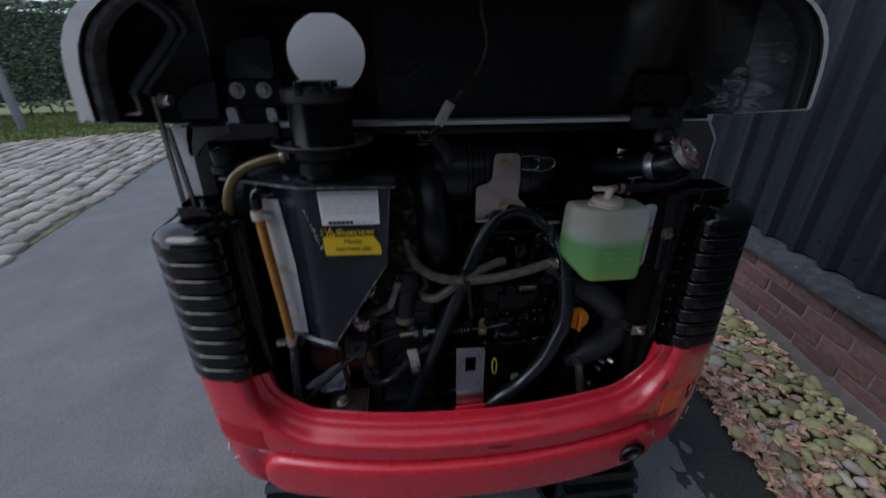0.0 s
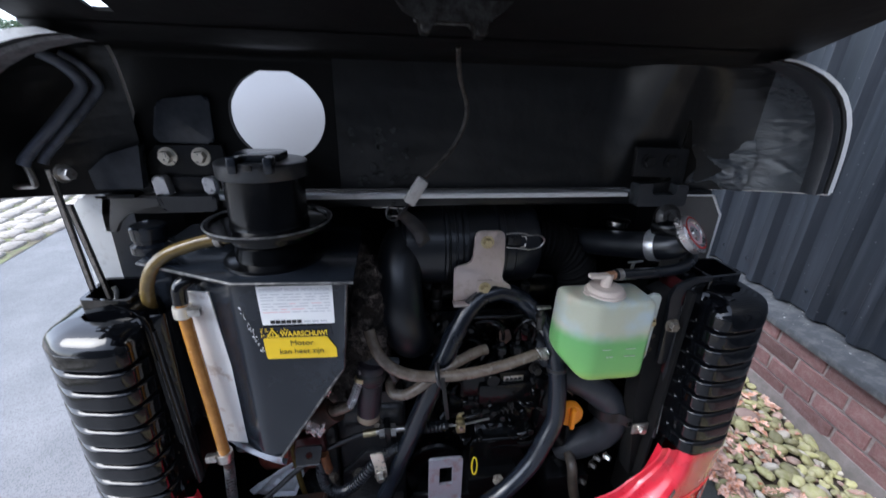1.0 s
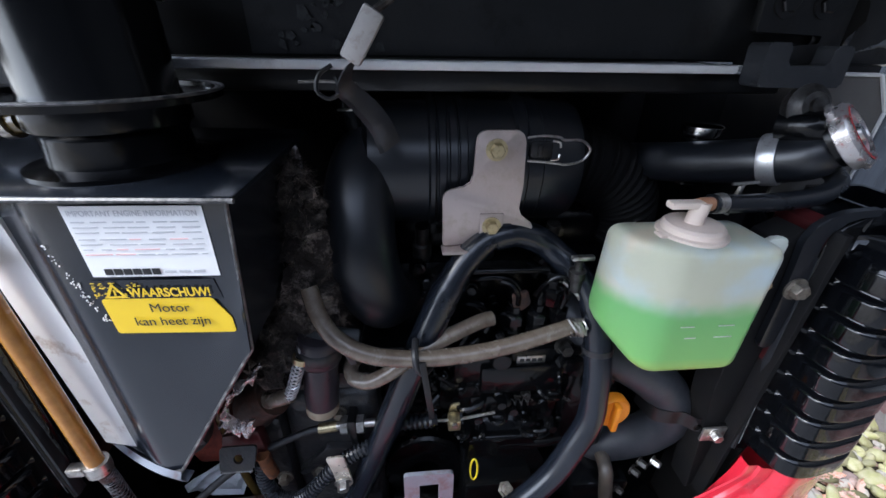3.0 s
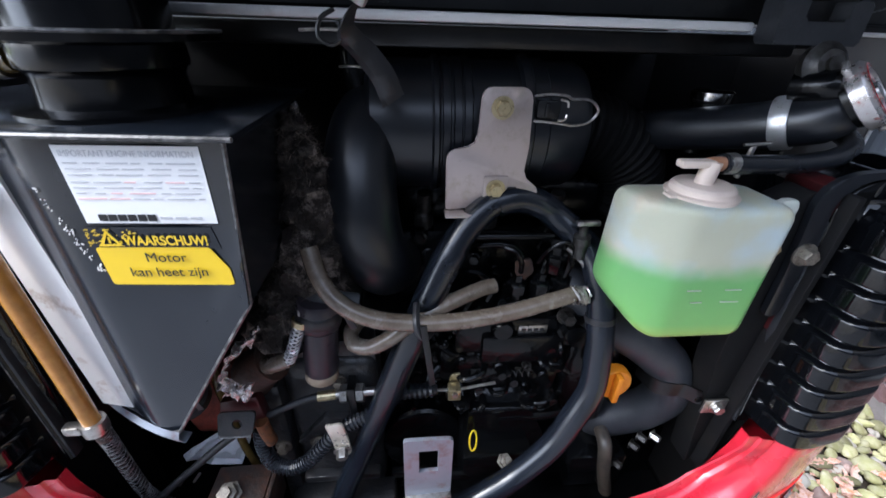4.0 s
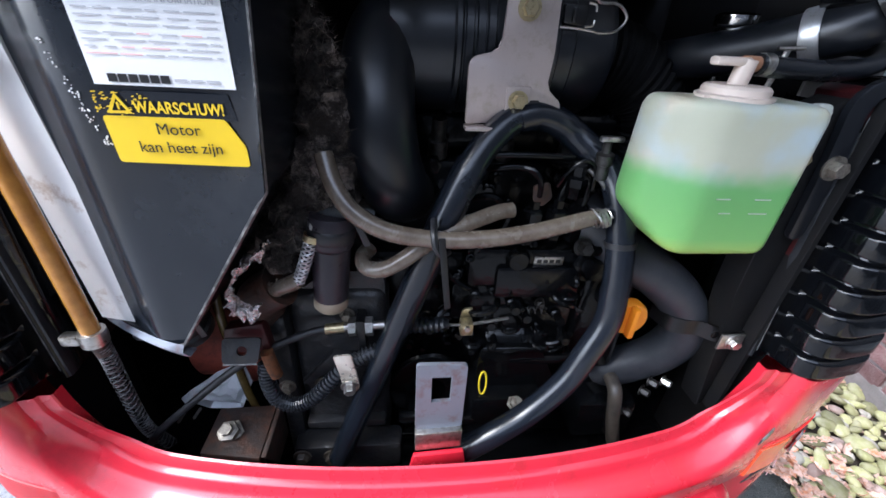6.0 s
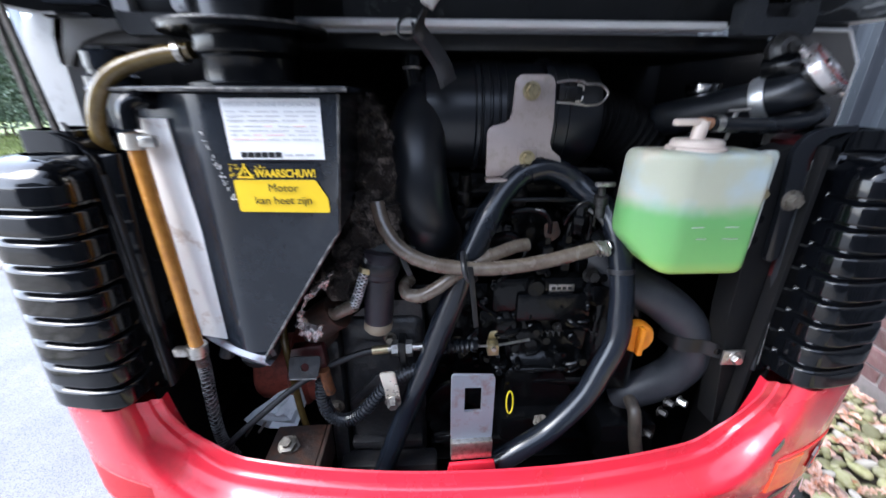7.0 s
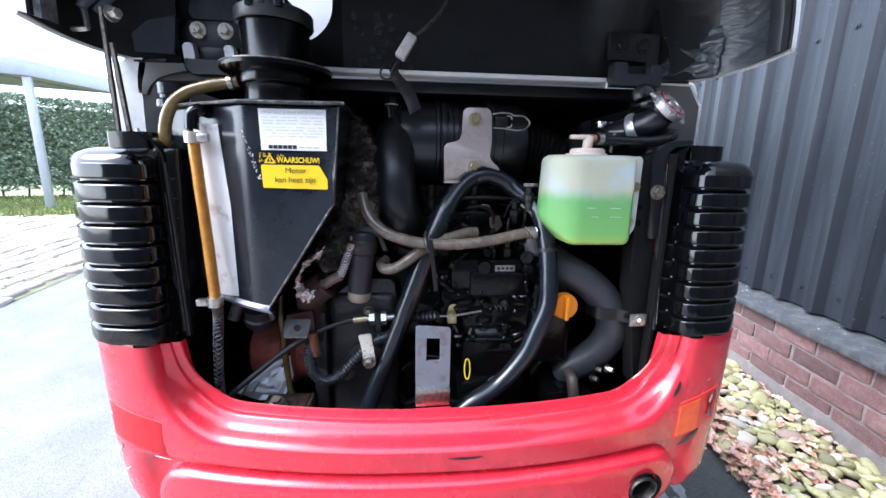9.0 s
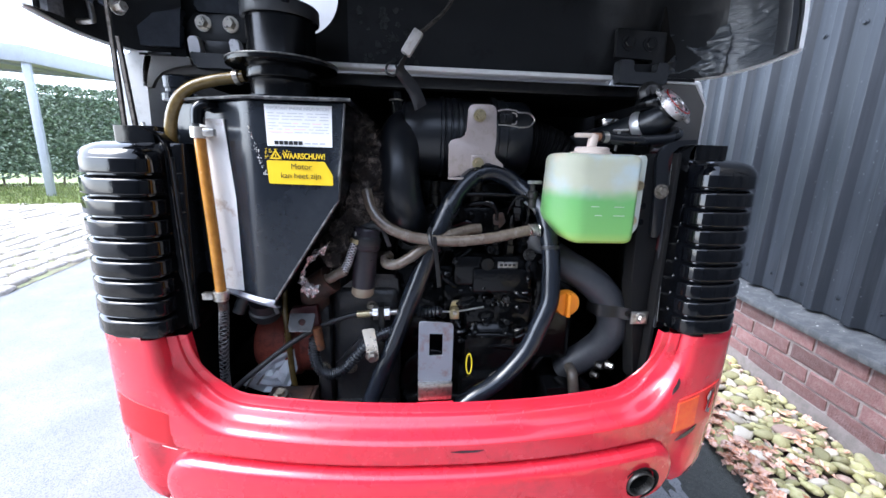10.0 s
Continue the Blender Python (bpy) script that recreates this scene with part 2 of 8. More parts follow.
CONNECTOR = surface("grey_white_plastic", (0.40, 0.385, 0.365), 0.45, vary=0.15, size=80, fine=0.05, other=(0.3, 0.27, 0.24), cover=0.6)
TAPE = surface("black_tape", (0.018, 0.018, 0.020), 0.45, vary=0.3, size=60, fine=0.2, fine_size=150)
PALE_SCRAP = surface("pale_blue_grey_plastic", (0.80, 0.83, 0.86), 0.35, vary=0.15, size=40, fine=0.1, other=(0.35, 0.36, 0.38), cover=0.66)


def braid_material():
    m = surface("steel_braid", (0.030, 0.031, 0.034), 0.28, metal=0.6, vary=0.3, size=60, fine=0)
    n, l = m.node_tree.nodes, m.node_tree.links
    co = n.new("ShaderNodeTexCoord")
    v = n.new("ShaderNodeTexVoronoi")
    v.inputs["Scale"].default_value = 560
    l.new(co.outputs["Object"], v.inputs["Vector"])
    bp = n.new("ShaderNodeBump")
    bp.inputs["Strength"].default_value, bp.inputs["Distance"].default_value = 1.0, 0.002
    l.new(v.outputs["Distance"], bp.inputs["Height"])
    l.new(bp.outputs[0], n["Principled BSDF"].inputs["Normal"])
    return m


BRAID = braid_material()


def see_through(name, color, rough, trans, ior=1.4, sss=0.0):
    m = bpy.data.materials.new(name)
    m.use_nodes = True
    n, l = m.node_tree.nodes, m.node_tree.links
    b = n["Principled BSDF"]
    b.inputs["Roughness"].default_value = rough
    b.inputs["Transmission Weight"].default_value = trans
    b.inputs["IOR"].default_value = ior
    if sss:
        b.inputs["Subsurface Weight"].default_value = sss
        b.inputs["Subsurface Radius"].default_value = (0.02, 0.02, 0.02)
        b.inputs["Subsurface Scale"].default_value = 1.0
    co = n.new("ShaderNodeTexCoord")
    no = n.new("ShaderNodeTexNoise")
    no.inputs["Scale"].default_value, no.inputs["Detail"].default_value = 22, 5
    l.new(co.outputs["Object"], no.inputs["Vector"])
    mix = n.new("ShaderNodeMix")
    mix.data_type = "RGBA"
    mix.inputs[6].default_value = (*[c * 0.86 for c in color], 1)
    mix.inputs[7].default_value = (*[min(1, c * 1.1) for c in color], 1)
    l.new(no.outputs["Fac"], mix.inputs[0])
    l.new(mix.outputs[2], b.inputs["Base Color"])
    return m


MILKY = see_through("milky_plastic", (0.60, 0.64, 0.56), 0.35, 0.0, sss=0.5)


def filled_plastic(name, level, low):
    """Milky plastic with green fluid showing through below a level, yellower at the bottom."""
    m = see_through(name, (0.50, 0.51, 0.385), 0.33, 0.0, sss=0.45)
    n, l = m.node_tree.nodes, m.node_tree.links
    b = n["Principled BSDF"]
    plain = b.inputs["Base Color"].links[0].from_socket
    co = n.new("ShaderNodeTexCoord")
    for at, tone, reach in ((7.0, (0.46, 0.56, 0.60, 1), 0.55), (12.0, (0.62, 0.50, 0.36, 1), 0.60)):
        blot = n.new("ShaderNodeTexNoise")
        blot.inputs["Scale"].default_value, blot.inputs["Detail"].default_value = 20, 3
        off = n.new("ShaderNodeMapping")
        off.inputs["Location"].default_value = (at, at * 0.7, 0)
        l.new(co.outputs["Object"], off.inputs["Vector"])
        l.new(off.outputs[0], blot.inputs["Vector"])
        ease = n.new("ShaderNodeMapRange")
        ease.inputs[1].default_value, ease.inputs[2].default_value, ease.inputs[4].default_value = reach - 0.08, reach + 0.12, 0.75
        l.new(blot.outputs["Fac"], ease.inputs[0])
        stain = n.new("ShaderNodeMix")
        stain.data_type = "RGBA"
        stain.inputs[7].default_value = tone
        l.new(ease.outputs[0], stain.inputs[0])
        l.new(plain, stain.inputs[6])
        plain = stain.outputs[2]
    sep = n.new("ShaderNodeSeparateXYZ")
    l.new(co.outputs["Object"], sep.inputs[0])
    cloud = n.new("ShaderNodeTexNoise")
    cloud.inputs["Scale"].default_value = 26
    l.new(co.outputs["Object"], cloud.inputs["Vector"])
    sway = n.new("ShaderNodeMath")
    sway.operation = "MULTIPLY_ADD"
    sway.inputs[1].default_value = 0.022
    l.new(cloud.outputs["Fac"], sway.inputs[0])
    l.new(sep.outputs["Z"], sway.inputs[2])
    fill = n.new("ShaderNodeMapRange")
    fill.interpolation_type = "SMOOTHSTEP"
    fill.inputs[1].default_value, fill.inputs[2].default_value = level + 0.019, level - 0.001
    l.new(sway.outputs[0], fill.inputs[0])
    deep = n.new("ShaderNodeMapRange")
    deep.inputs[1].default_value, deep.inputs[2].default_value = level, low
    l.new(sep.outputs["Z"], deep.inputs[0])
    green = n.new("ShaderNodeValToRGB")
    green.color_ramp.elements[0].color = (0.150, 0.40, 0.14, 1)
    green.color_ramp.elements[1].color = (0.30, 0.44, 0.11, 1)
    mid = green.color_ramp.elements.new(0.8)
    mid.color = (0.185, 0.42, 0.13, 1)
    l.new(deep.outputs[0], green.inputs[0])
    mix = n.new("ShaderNodeMix")
    mix.data_type = "RGBA"
    l.new(fill.outputs[0], mix.inputs[0])
    l.new(plain, mix.inputs[6])
    l.new(green.outputs[0], mix.inputs[7])
    l.new(mix.outputs[2], b.inputs["Base Color"])
    return m


COOLANT = filled_plastic("milky_plastic_with_green_coolant", 0.994, 0.926)
MATTE_BLACK = surface("matte_black_paint", (0.004, 0.004, 0.0045), 0.7, vary=0.4, size=14, fine=0.06, other=(0.008, 0.007, 0.006), cover=0.6, edge=0.12, spec=0.2)
CAP_TIN = surface("printed_tin", (0.52, 0.49, 0.48), 0.28, metal=0.75, vary=0.3, size=70, fine=0.05, other=(0.40, 0.12, 0.11), cover=0.62, edge=0.06)
BRIGHT_BOLT = surface("bright_zinc_bolt", (0.80, 0.74, 0.64), 0.30, metal=0.7, vary=0.15, size=120, fine=0.04)
BOLT_DULL = surface("dull_bolt", (0.24, 0.215, 0.18), 0.42, metal=0.6, vary=0.3, size=120, fine=0.06, other=(0.08, 0.06, 0.045), cover=0.58, edge=0.12)
# taupe includes the shade lying on the frame plates
TAUPE = surface("shaded_taupe_steel", (0.12, 0.113, 0.105), 0.5, vary=0.12, size=20, fine=0.04, other=(0.11, 0.10, 0.09), cover=0.62, edge=0.15)
PUMP_RED = surface("worn_red_pump", (0.33, 0.070, 0.045), 0.6, vary=0.3, size=40, fine=0.1, other=(0.10, 0.025, 0.02), cover=0.58, edge=0.12)
SOOT = surface("soot", (0.006, 0.0055, 0.005), 0.9, vary=0.4, size=60, fine=0.1, spec=0.15)
# for the added slab that blocks sky light from behind the viewpoint
BLOCK_DARK = surface("light_block_dark_grey", (0.055, 0.058, 0.065), 0.85, vary=0.3, size=5, fine=0.2, fine_size=60)


# ---- outdoor materials ----
def asphalt_material():
    m = surface("damp_asphalt", (0.124, 0.127, 0.132), 0.68, vary=0.18, size=1.6, fine=0.4, fine_size=230, bump=0.5, other=(0.185, 0.186, 0.19), cover=0.6, edge=0.2)
    n, l = m.node_tree.nodes, m.node_tree.links
    co = n.new("ShaderNodeTexCoord")
    v = n.new("ShaderNodeTexVoronoi")
    v.inputs["Scale"].default_value = 170
    l.new(co.outputs["Object"], v.inputs["Vector"])
    b = n["Principled BSDF"]
    old = b.inputs["Base Color"].links[0].from_socket
    mix = n.new("ShaderNodeMix")
    mix.data_type, mix.blend_type = "RGBA", "MULTIPLY"
    mix.inputs[0].default_value = 0.85
    ramp = n.new("ShaderNodeMapRange")
    ramp.inputs[1].default_value, ramp.inputs[2].default_value = 0.0, 0.5
    ramp.inputs[3].default_value, ramp.inputs[4].default_value = 0.35, 1.35
    l.new(v.outputs["Distance"], ramp.inputs[0])
    l.new(old, mix.inputs[6])
    l.new(ramp.outputs[0], mix.inputs[7])
    l.new(mix.outputs[2], b.inputs["Base Color"])
    return m


ASPHALT = asphalt_material()
COBBLE = surface("cobble_stone", (0.40, 0.36, 0.32), 0.7, vary=0.2, size=14, fine=0.3, fine_size=80, other=(0.13, 0.14, 0.08), cover=0.6, spread=0.35)
MOSS_JOINT = surface("mossy_joint_sand", (0.17, 0.19, 0.09), 0.9, vary=0.4, size=6, fine=0.4, fine_size=90, other=(0.12, 0.10, 0.07), cover=0.5)
GRASS = surface("grass", (0.15, 0.19, 0.05), 0.7, vary=0.35, size=8, fine=0, spread=0.35, other=(0.14, 0.13, 0.04), cover=0.58)
SOIL = surface("soil", (0.05, 0.038, 0.028), 0.95, vary=0.4, size=5, fine=0.4, fine_size=60)
LEAF = surface("hedge_leaf", (0.13, 0.185, 0.115), 0.35, vary=0.3, size=3, fine=0, spread=0.6)
LEAF_PALE = surface("pale_hedge_leaf", (0.30, 0.36, 0.27), 0.3, vary=0.3, size=3, fine=0, spread=0.5)
TWIG = surface("hedge_stem", (0.15, 0.115, 0.085), 0.85, vary=0.3, size=30, fine=0.2)
BRICK = surface("red_brown_brick", (0.118, 0.057, 0.055), 0.8, vary=0.35, size=22, fine=0.6, fine_size=130, bump=0.6, spread=0.45, other=(0.165, 0.108, 0.102), cover=0.60, edge=0.16)
CEMENT = surface("weathered_cement", (0.185, 0.155, 0.150), 0.9, vary=0.25, size=16, fine=0.3, fine_size=120, other=(0.105, 0.10, 0.085), cover=0.56, edge=0.2)
MORTAR = surface("grey_mortar", (0.225, 0.185, 0.178), 0.9, vary=0.3, size=14, fine=0.6, fine_size=120, bump=0.6, other=(0.135, 0.115, 0.108), cover=0.54, edge=0.14)
BLUESTONE = surface("dark_stone_sill", (0.040, 0.044, 0.050), 0.5, vary=0.35, size=14, fine=0.3, fine_size=160, other=(0.095, 0.098, 0.102), cover=0.58, edge=0.12)
CLADDING = surface("black_coated_sheet", (0.0072, 0.0096, 0.0140), 0.36, vary=0.45, size=5.5, fine=0.06, fine_size=40, other=(0.026, 0.031, 0.040), cover=0.60, edge=0.14, rough_vary=0.22, spec=0.34)


def streaked(m, down=0.10):
    """Draw the cloudy patches of a material out into upright streaks."""
    n, l = m.node_tree.nodes, m.node_tree.links
    for tex in [k for k in n if k.bl_idname == "ShaderNodeTexNoise" and k.inputs["Scale"].default_value < 30]:
        source = tex.inputs["Vector"].links[0].from_socket
        mp = n.new("ShaderNodeMapping")
        mp.inputs["Scale"].default_value = (2.4, 2.4, down)
        l.new(source, mp.inputs["Vector"])
        l.new(mp.outputs[0], tex.inputs["Vector"])


streaked(CLADDING)


def rain_specks(m, scale, reach, color):
    """Small dried drops scattered over a coated sheet."""
    n, l = m.node_tree.nodes, m.node_tree.links
    b = n["Principled BSDF"]
    co = n.new("ShaderNodeTexCoord")
    v = n.new("ShaderNodeTexVoronoi")
    v.inputs["Scale"].default_value = scale
    l.new(co.outputs["Object"], v.inputs["Vector"])
    some = n.new("ShaderNodeSeparateColor")
    l.new(v.outputs["Color"], some.inputs[0])
    near = n.new("ShaderNodeMath")
    near.operation = "MULTIPLY"
    near.inputs[1].default_value = reach
    l.new(some.outputs[0], near.inputs[0])
    spot = n.new("ShaderNodeMath")
    spot.operation = "LESS_THAN"
    l.new(v.outputs["Distance"], spot.inputs[0])
    l.new(near.outputs[0], spot.inputs[1])
    mix = n.new("ShaderNodeMix")
    mix.data_type = "RGBA"
    l.new(spot.outputs[0], mix.inputs[0])
    l.new(b.inputs["Base Color"].links[0].from_socket, mix.inputs[6])
    mix.inputs[7].default_value = (*color, 1)
    l.new(mix.outputs[2], b.inputs["Base Color"])


rain_specks(CLADDING, 30, 0.11, (0.060, 0.065, 0.073))
PEBBLE = surface("green_grey_pebble", (0.300, 0.285, 0.122), 0.6, vary=0.40, size=26, fine=0.35, fine_size=150, bump=0.4, other=(0.40, 0.36, 0.23), cover=0.55, edge=0.14, spread=0.48)
DIRT = surface("dark_gritty_dirt", (0.060, 0.063, 0.058), 0.9, vary=0.5, size=60, fine=0.9, fine_size=210, bump=0.9, other=(0.11, 0.105, 0.09), cover=0.62, edge=0.06, spec=0.2)
GRIT = surface("pale_grit", (0.30, 0.30, 0.295), 0.8, vary=0.3, size=40, fine=0, spread=0.5)
PEBBLE_PALE = surface("pale_pebble", (0.46, 0.42, 0.35), 0.6, vary=0.2, size=18, fine=0.12, fine_size=160, spread=0.25, other=(0.42, 0.31, 0.26), cover=0.6)
PEBBLE_PINK = surface("pinkish_pebble", (0.36, 0.235, 0.19), 0.65, vary=0.25, size=18, fine=0.15, fine_size=160, spread=0.3, other=(0.44, 0.34, 0.29), cover=0.55)
DEAD_LEAF = surface("dead_leaf", (0.47, 0.180, 0.080), 0.7, vary=0.4, size=30, fine=0.2, spread=0.45, other=(0.60, 0.40, 0.32), cover=0.46)
GALVANISED = surface("galvanised_steel", (0.36, 0.38, 0.41), 0.5, metal=0.4, vary=0.15, size=10, fine=0.03)
ROOF_GREY = surface("grey_roof_board", (0.42, 0.41, 0.40), 0.7, vary=0.12, size=3, fine=0.1)


# ---- mesh helpers ----
def finish(name, bm, material, parent=None, smooth=40):
    me = bpy.data.meshes.new(name)
    bmesh.ops.recalc_face_normals(bm, faces=bm.faces)
    bm.to_mesh(me)
    bm.free()
    for mm in (material if isinstance(material, (list, tuple)) else [material]):
        me.materials.append(mm)
    if smooth:
        for p in me.polygons:
            p.use_smooth = True
        me.set_sharp_from_angle(angle=radians(smooth))
    ob = new(name, me)
    if parent:
        ob.parent = parent
    return ob


def part(name, bm, material, parent, label="", smooth=40):
    ob = finish(name, bm, material, parent, smooth)
    if label:
        ob["label"] = label
    return ob


def setting(name, bm, material, label, category, smooth=40):
    return tagged(finish(name, bm, material, None, smooth), label, category, kind="structure")


def box(x0, x1, y0, y1, z0, z1, bevel=0.0, bm=None, m=None, seg=2):
    bm = bm or bmesh.new()
    vs = [bm.verts.new((x, y, z)) for x in (x0, x1) for y in (y0, y1) for z in (z0, z1)]
    fs = [bm.faces.new([vs[i] for i in q]) for q in ((0, 1, 3, 2), (4, 6, 7, 5), (0, 4, 5, 1), (2, 3, 7, 6), (0, 2, 6, 4), (1, 5, 7, 3))]
    if bevel:
        es = list({e for f in fs for e in f.edges})
        r = bmesh.ops.bevel(bm, geom=es, offset=bevel, segments=seg, affect="EDGES", profile=0.5)
        vs = list({v for v in r["verts"]} | {v for v in vs if v.is_valid})
    if m:
        bmesh.ops.transform(bm, matrix=m, verts=vs)
    return bm


def braided(points, radius, turns, count, wire):
    """Wires wound both ways round a hose, one mesh each."""
    wires = []
    path = smooth_path(points, 12)
    last = len(path) - 1
    steps = int(turns * 10)
    for way in (-1, 1):
        for k in range(count):
            run = []
            for i in range(steps + 1):
                f = i / steps * last
                j = min(int(f), last - 1)
                p = path[j].lerp(path[j + 1], f - j)
                d = (path[j + 1] - path[j]).normalized()
                side = d.cross(Vector((0, 1, 0))).normalized()
                a = 2 * math.pi * (way * turns * i / steps + k / count)
                run.append(p + (side * math.cos(a) + d.cross(side) * math.sin(a)) * (radius + 0.2 * wire * way))
            wires.append(tube(run, wire, 4, 1))
    return wires


def prism(poly, axis, a, b, bevel=0.0, bm=None, m=None, seg=2):
    """A polygon of (u, v) pairs pushed along an axis from a to b: axis y takes (x, z), x takes (y, z), z takes (x, y)."""
    bm = bm or bmesh.new()
    put = {"y": lambda u, v, w: (u, w, v), "x": lambda u, v, w: (w, u, v), "z": lambda u, v, w: (u, v, w)}[axis]
    lo = [bm.verts.new(put(u, v, a)) for u, v in poly]
    hi = [bm.verts.new(put(u, v, b)) for u, v in poly]
    fs = [bm.faces.new(lo), bm.faces.new(hi[::-1])]
    k = len(poly)
    fs += [bm.faces.new((lo[i], lo[(i + 1) % k], hi[(i + 1) % k], hi[i])) for i in range(k)]
    vs = lo + hi
    if bevel:
        es = list({e for f in fs for e in f.edges})
        r = bmesh.ops.bevel(bm, geom=es, offset=bevel, segments=seg, affect="EDGES", profile=0.5)
        vs = list({v for v in r["verts"]} | {v for v in vs if v.is_valid})
    if m:
        bmesh.ops.transform(bm, matrix=m, verts=vs)
    return bm


def rounded(poly, radius, n=5):
    """Corners of a polygon replaced by arcs."""
    out = []
    k = len(poly)
    for i in range(k):
        p, a, b = Vector(poly[i]), Vector(poly[i - 1]), Vector(poly[(i + 1) % k])
        d1, d2 = (a - p), (b - p)
        r = min(radius, 0.48 * d1.length, 0.48 * d2.length)
        s, e = p + d1.normalized() * r, p + d2.normalized() * r
        for j in range(n + 1):
            t = j / n
            q = s * (1 - t) ** 2 + p * 2 * t * (1 - t) + e * t * t
            out.append((q.x, q.y))
    return out


def smooth_path(points, per=8):
    ps = [Vector(p) for p in points]
    if len(ps) < 3:
        return [ps[0].lerp(ps[-1], i / per) for i in range(per + 1)]
    ps = [ps[0] * 2 - ps[1]] + ps + [ps[-1] * 2 - ps[-2]]
    out = []
    for i in range(1, len(ps) - 2):
        a, b, c, d = ps[i - 1:i + 3]
        for j in range(per):
            t = j / per
            out.append(0.5 * (2 * b + (c - a) * t + (2 * a - 5 * b + 4 * c - d) * t * t + (3 * b - a - 3 * c + d) * t ** 3))
    out.append(ps[-2])
    return out


def tube(points, radius, n=14, per=8, bm=None, caps=True, flat=None):
    """A round hose along a smooth path. radius: a number or a function of the way from 0 to 1."""
    bm = bm or bmesh.new()
    path = smooth_path(points, per)
    rings = []
    side = None
    for i, p in enumerate(path):
        d = (path[min(i + 1, len(path) - 1)] - path[max(i - 1, 0)]).normalized()
        if side is None:
            side = d.orthogonal().normalized()
        side = (side - d * side.dot(d)).normalized()
        up = d.cross(side)
        r = radius(i / (len(path) - 1)) if callable(radius) else radius
        rings.append([bm.verts.new(p + (side * math.cos(2 * math.pi * k / n) + up * math.sin(2 * math.pi * k / n)) * r) for k in range(n)])
    for a, b in zip(rings, rings[1:]):
        for k in range(n):
            bm.faces.new((a[k], a[(k + 1) % n], b[(k + 1) % n], b[k]))
    if caps:
        bm.faces.new(rings[0][::-1])
        bm.faces.new(rings[-1])
    return bm


def lathe(profile, origin, axis, n=28, bm=None):
    """A turned body: (radius, height) pairs round an axis through origin."""
    bm = bm or bmesh.new()
    turn = Vector(axis).normalized().to_track_quat("Z", "Y").to_matrix()
    rings = []
    for r, h in profile:
        if r < 1e-5:
            rings.append([bm.verts.new(Vector(origin) + turn @ Vector((0, 0, h)))])
        else:
            rings.append([bm.verts.new(Vector(origin) + turn @ Vector((r * math.cos(2 * math.pi * k / n), r * math.sin(2 * math.pi * k / n), h))) for k in range(n)])
    for a, b in zip(rings, rings[1:]):
        for k in range(n):
            q = [a[k % len(a)], a[(k + 1) % len(a)], b[(k + 1) % len(b)], b[k % len(b)]]
            q = list(dict.fromkeys(q))
            if len(q) > 2:
                bm.faces.new(q)
    return bm


def bolt(at, axis, r=0.0065, h=0.006, washer=True, bm=None):
    """Hexagon head on a washer; axis points out of the surface."""
    bm = bm or bmesh.new()
    if washer:
        lathe([(0, 0), (r * 1.45, 0), (r * 1.45, r * 0.25), (0, r * 0.25)], at, axis, 16, bm)
    lathe([(0, r * 0.2), (r, r * 0.2), (r, h * 0.85), (r * 0.88, h), (0, h)], at, axis, 6, bm)
    return bm


def grid(rows, bm=None, close=False):
    """Faces between rows of points of equal length."""
    bm = bm or bmesh.new()
    vs = [[bm.verts.new(p) for p in r] for r in rows]
    for a, b in zip(vs, vs[1:]):
        k = len(a)
        for i in range(k if close else k - 1):
            bm.faces.new((a[i], a[(i + 1) % k], b[(i + 1) % k], b[i]))
    return bm


def text(body, at, size, material, parent, name, turn=(90, 0, 0), stretch=1.0, thick=0.0):
    cu = bpy.data.curves.new(name, "FONT")
    cu.body, cu.size, cu.align_x, cu.align_y = body, size, "CENTER", "CENTER"
    cu.extrude, cu.offset = 0.0001, thick
    tmp = new(name, cu)
    me = bpy.data.meshes.new_from_object(tmp.evaluated_get(bpy.context.evaluated_depsgraph_get()))
    bpy.data.objects.remove(tmp)
    me.materials.clear()
    me.materials.append(material)
    ob = new(name, me)
    ob.matrix_world = pose(*at, *turn) @ Matrix.Diagonal((stretch, 1, 1, 1))
    ob.parent = parent
    return ob


# ---- ground and surroundings ----
bm = bmesh.new()
grid([[(x, y, 0) for x in (-300, -40, -8, -2, 0, 2, 6, 40, 300)] for y in (-300, -40, -6, 0, 3, 8, 40, 300)], bm)
setting("ground", bm, ASPHALT, "worn grey asphalt drive, slightly damp", "ground")

# cobbled strip beside the drive: its edge runs from near to far, drifting away
EDGE_A, EDGE_B = Vector((-2.86, 2.9)), Vector((-3.42, 5.7))
RUN = (EDGE_B - EDGE_A).normalized()
OUT = Vector((-RUN.y, RUN.x))


def strip_point(s, w, z):
    p = EDGE_A + RUN * s + OUT * w
    return (p.x, p.y, z)


bm = grid([[strip_point(s, w, 0.004) for w in (0, 1.5, 3.0, 4.3)] for s in (-6, -2, 2, 6, 14)])
cobble_bed = setting("pavement", bm, MOSS_JOINT, "old cobbled strip with mossy joints beside the drive", "cobbles")


LAWN_A, LAWN_D = Vector((-7.2, 7.6)), Vector((0.885, 0.465))


def beyond_lawn(x, y):
    """Distance past the near edge of the lawn."""
    return (Vector((x, y)) - LAWN_A).dot(Vector((-LAWN_D.y, LAWN_D.x)))


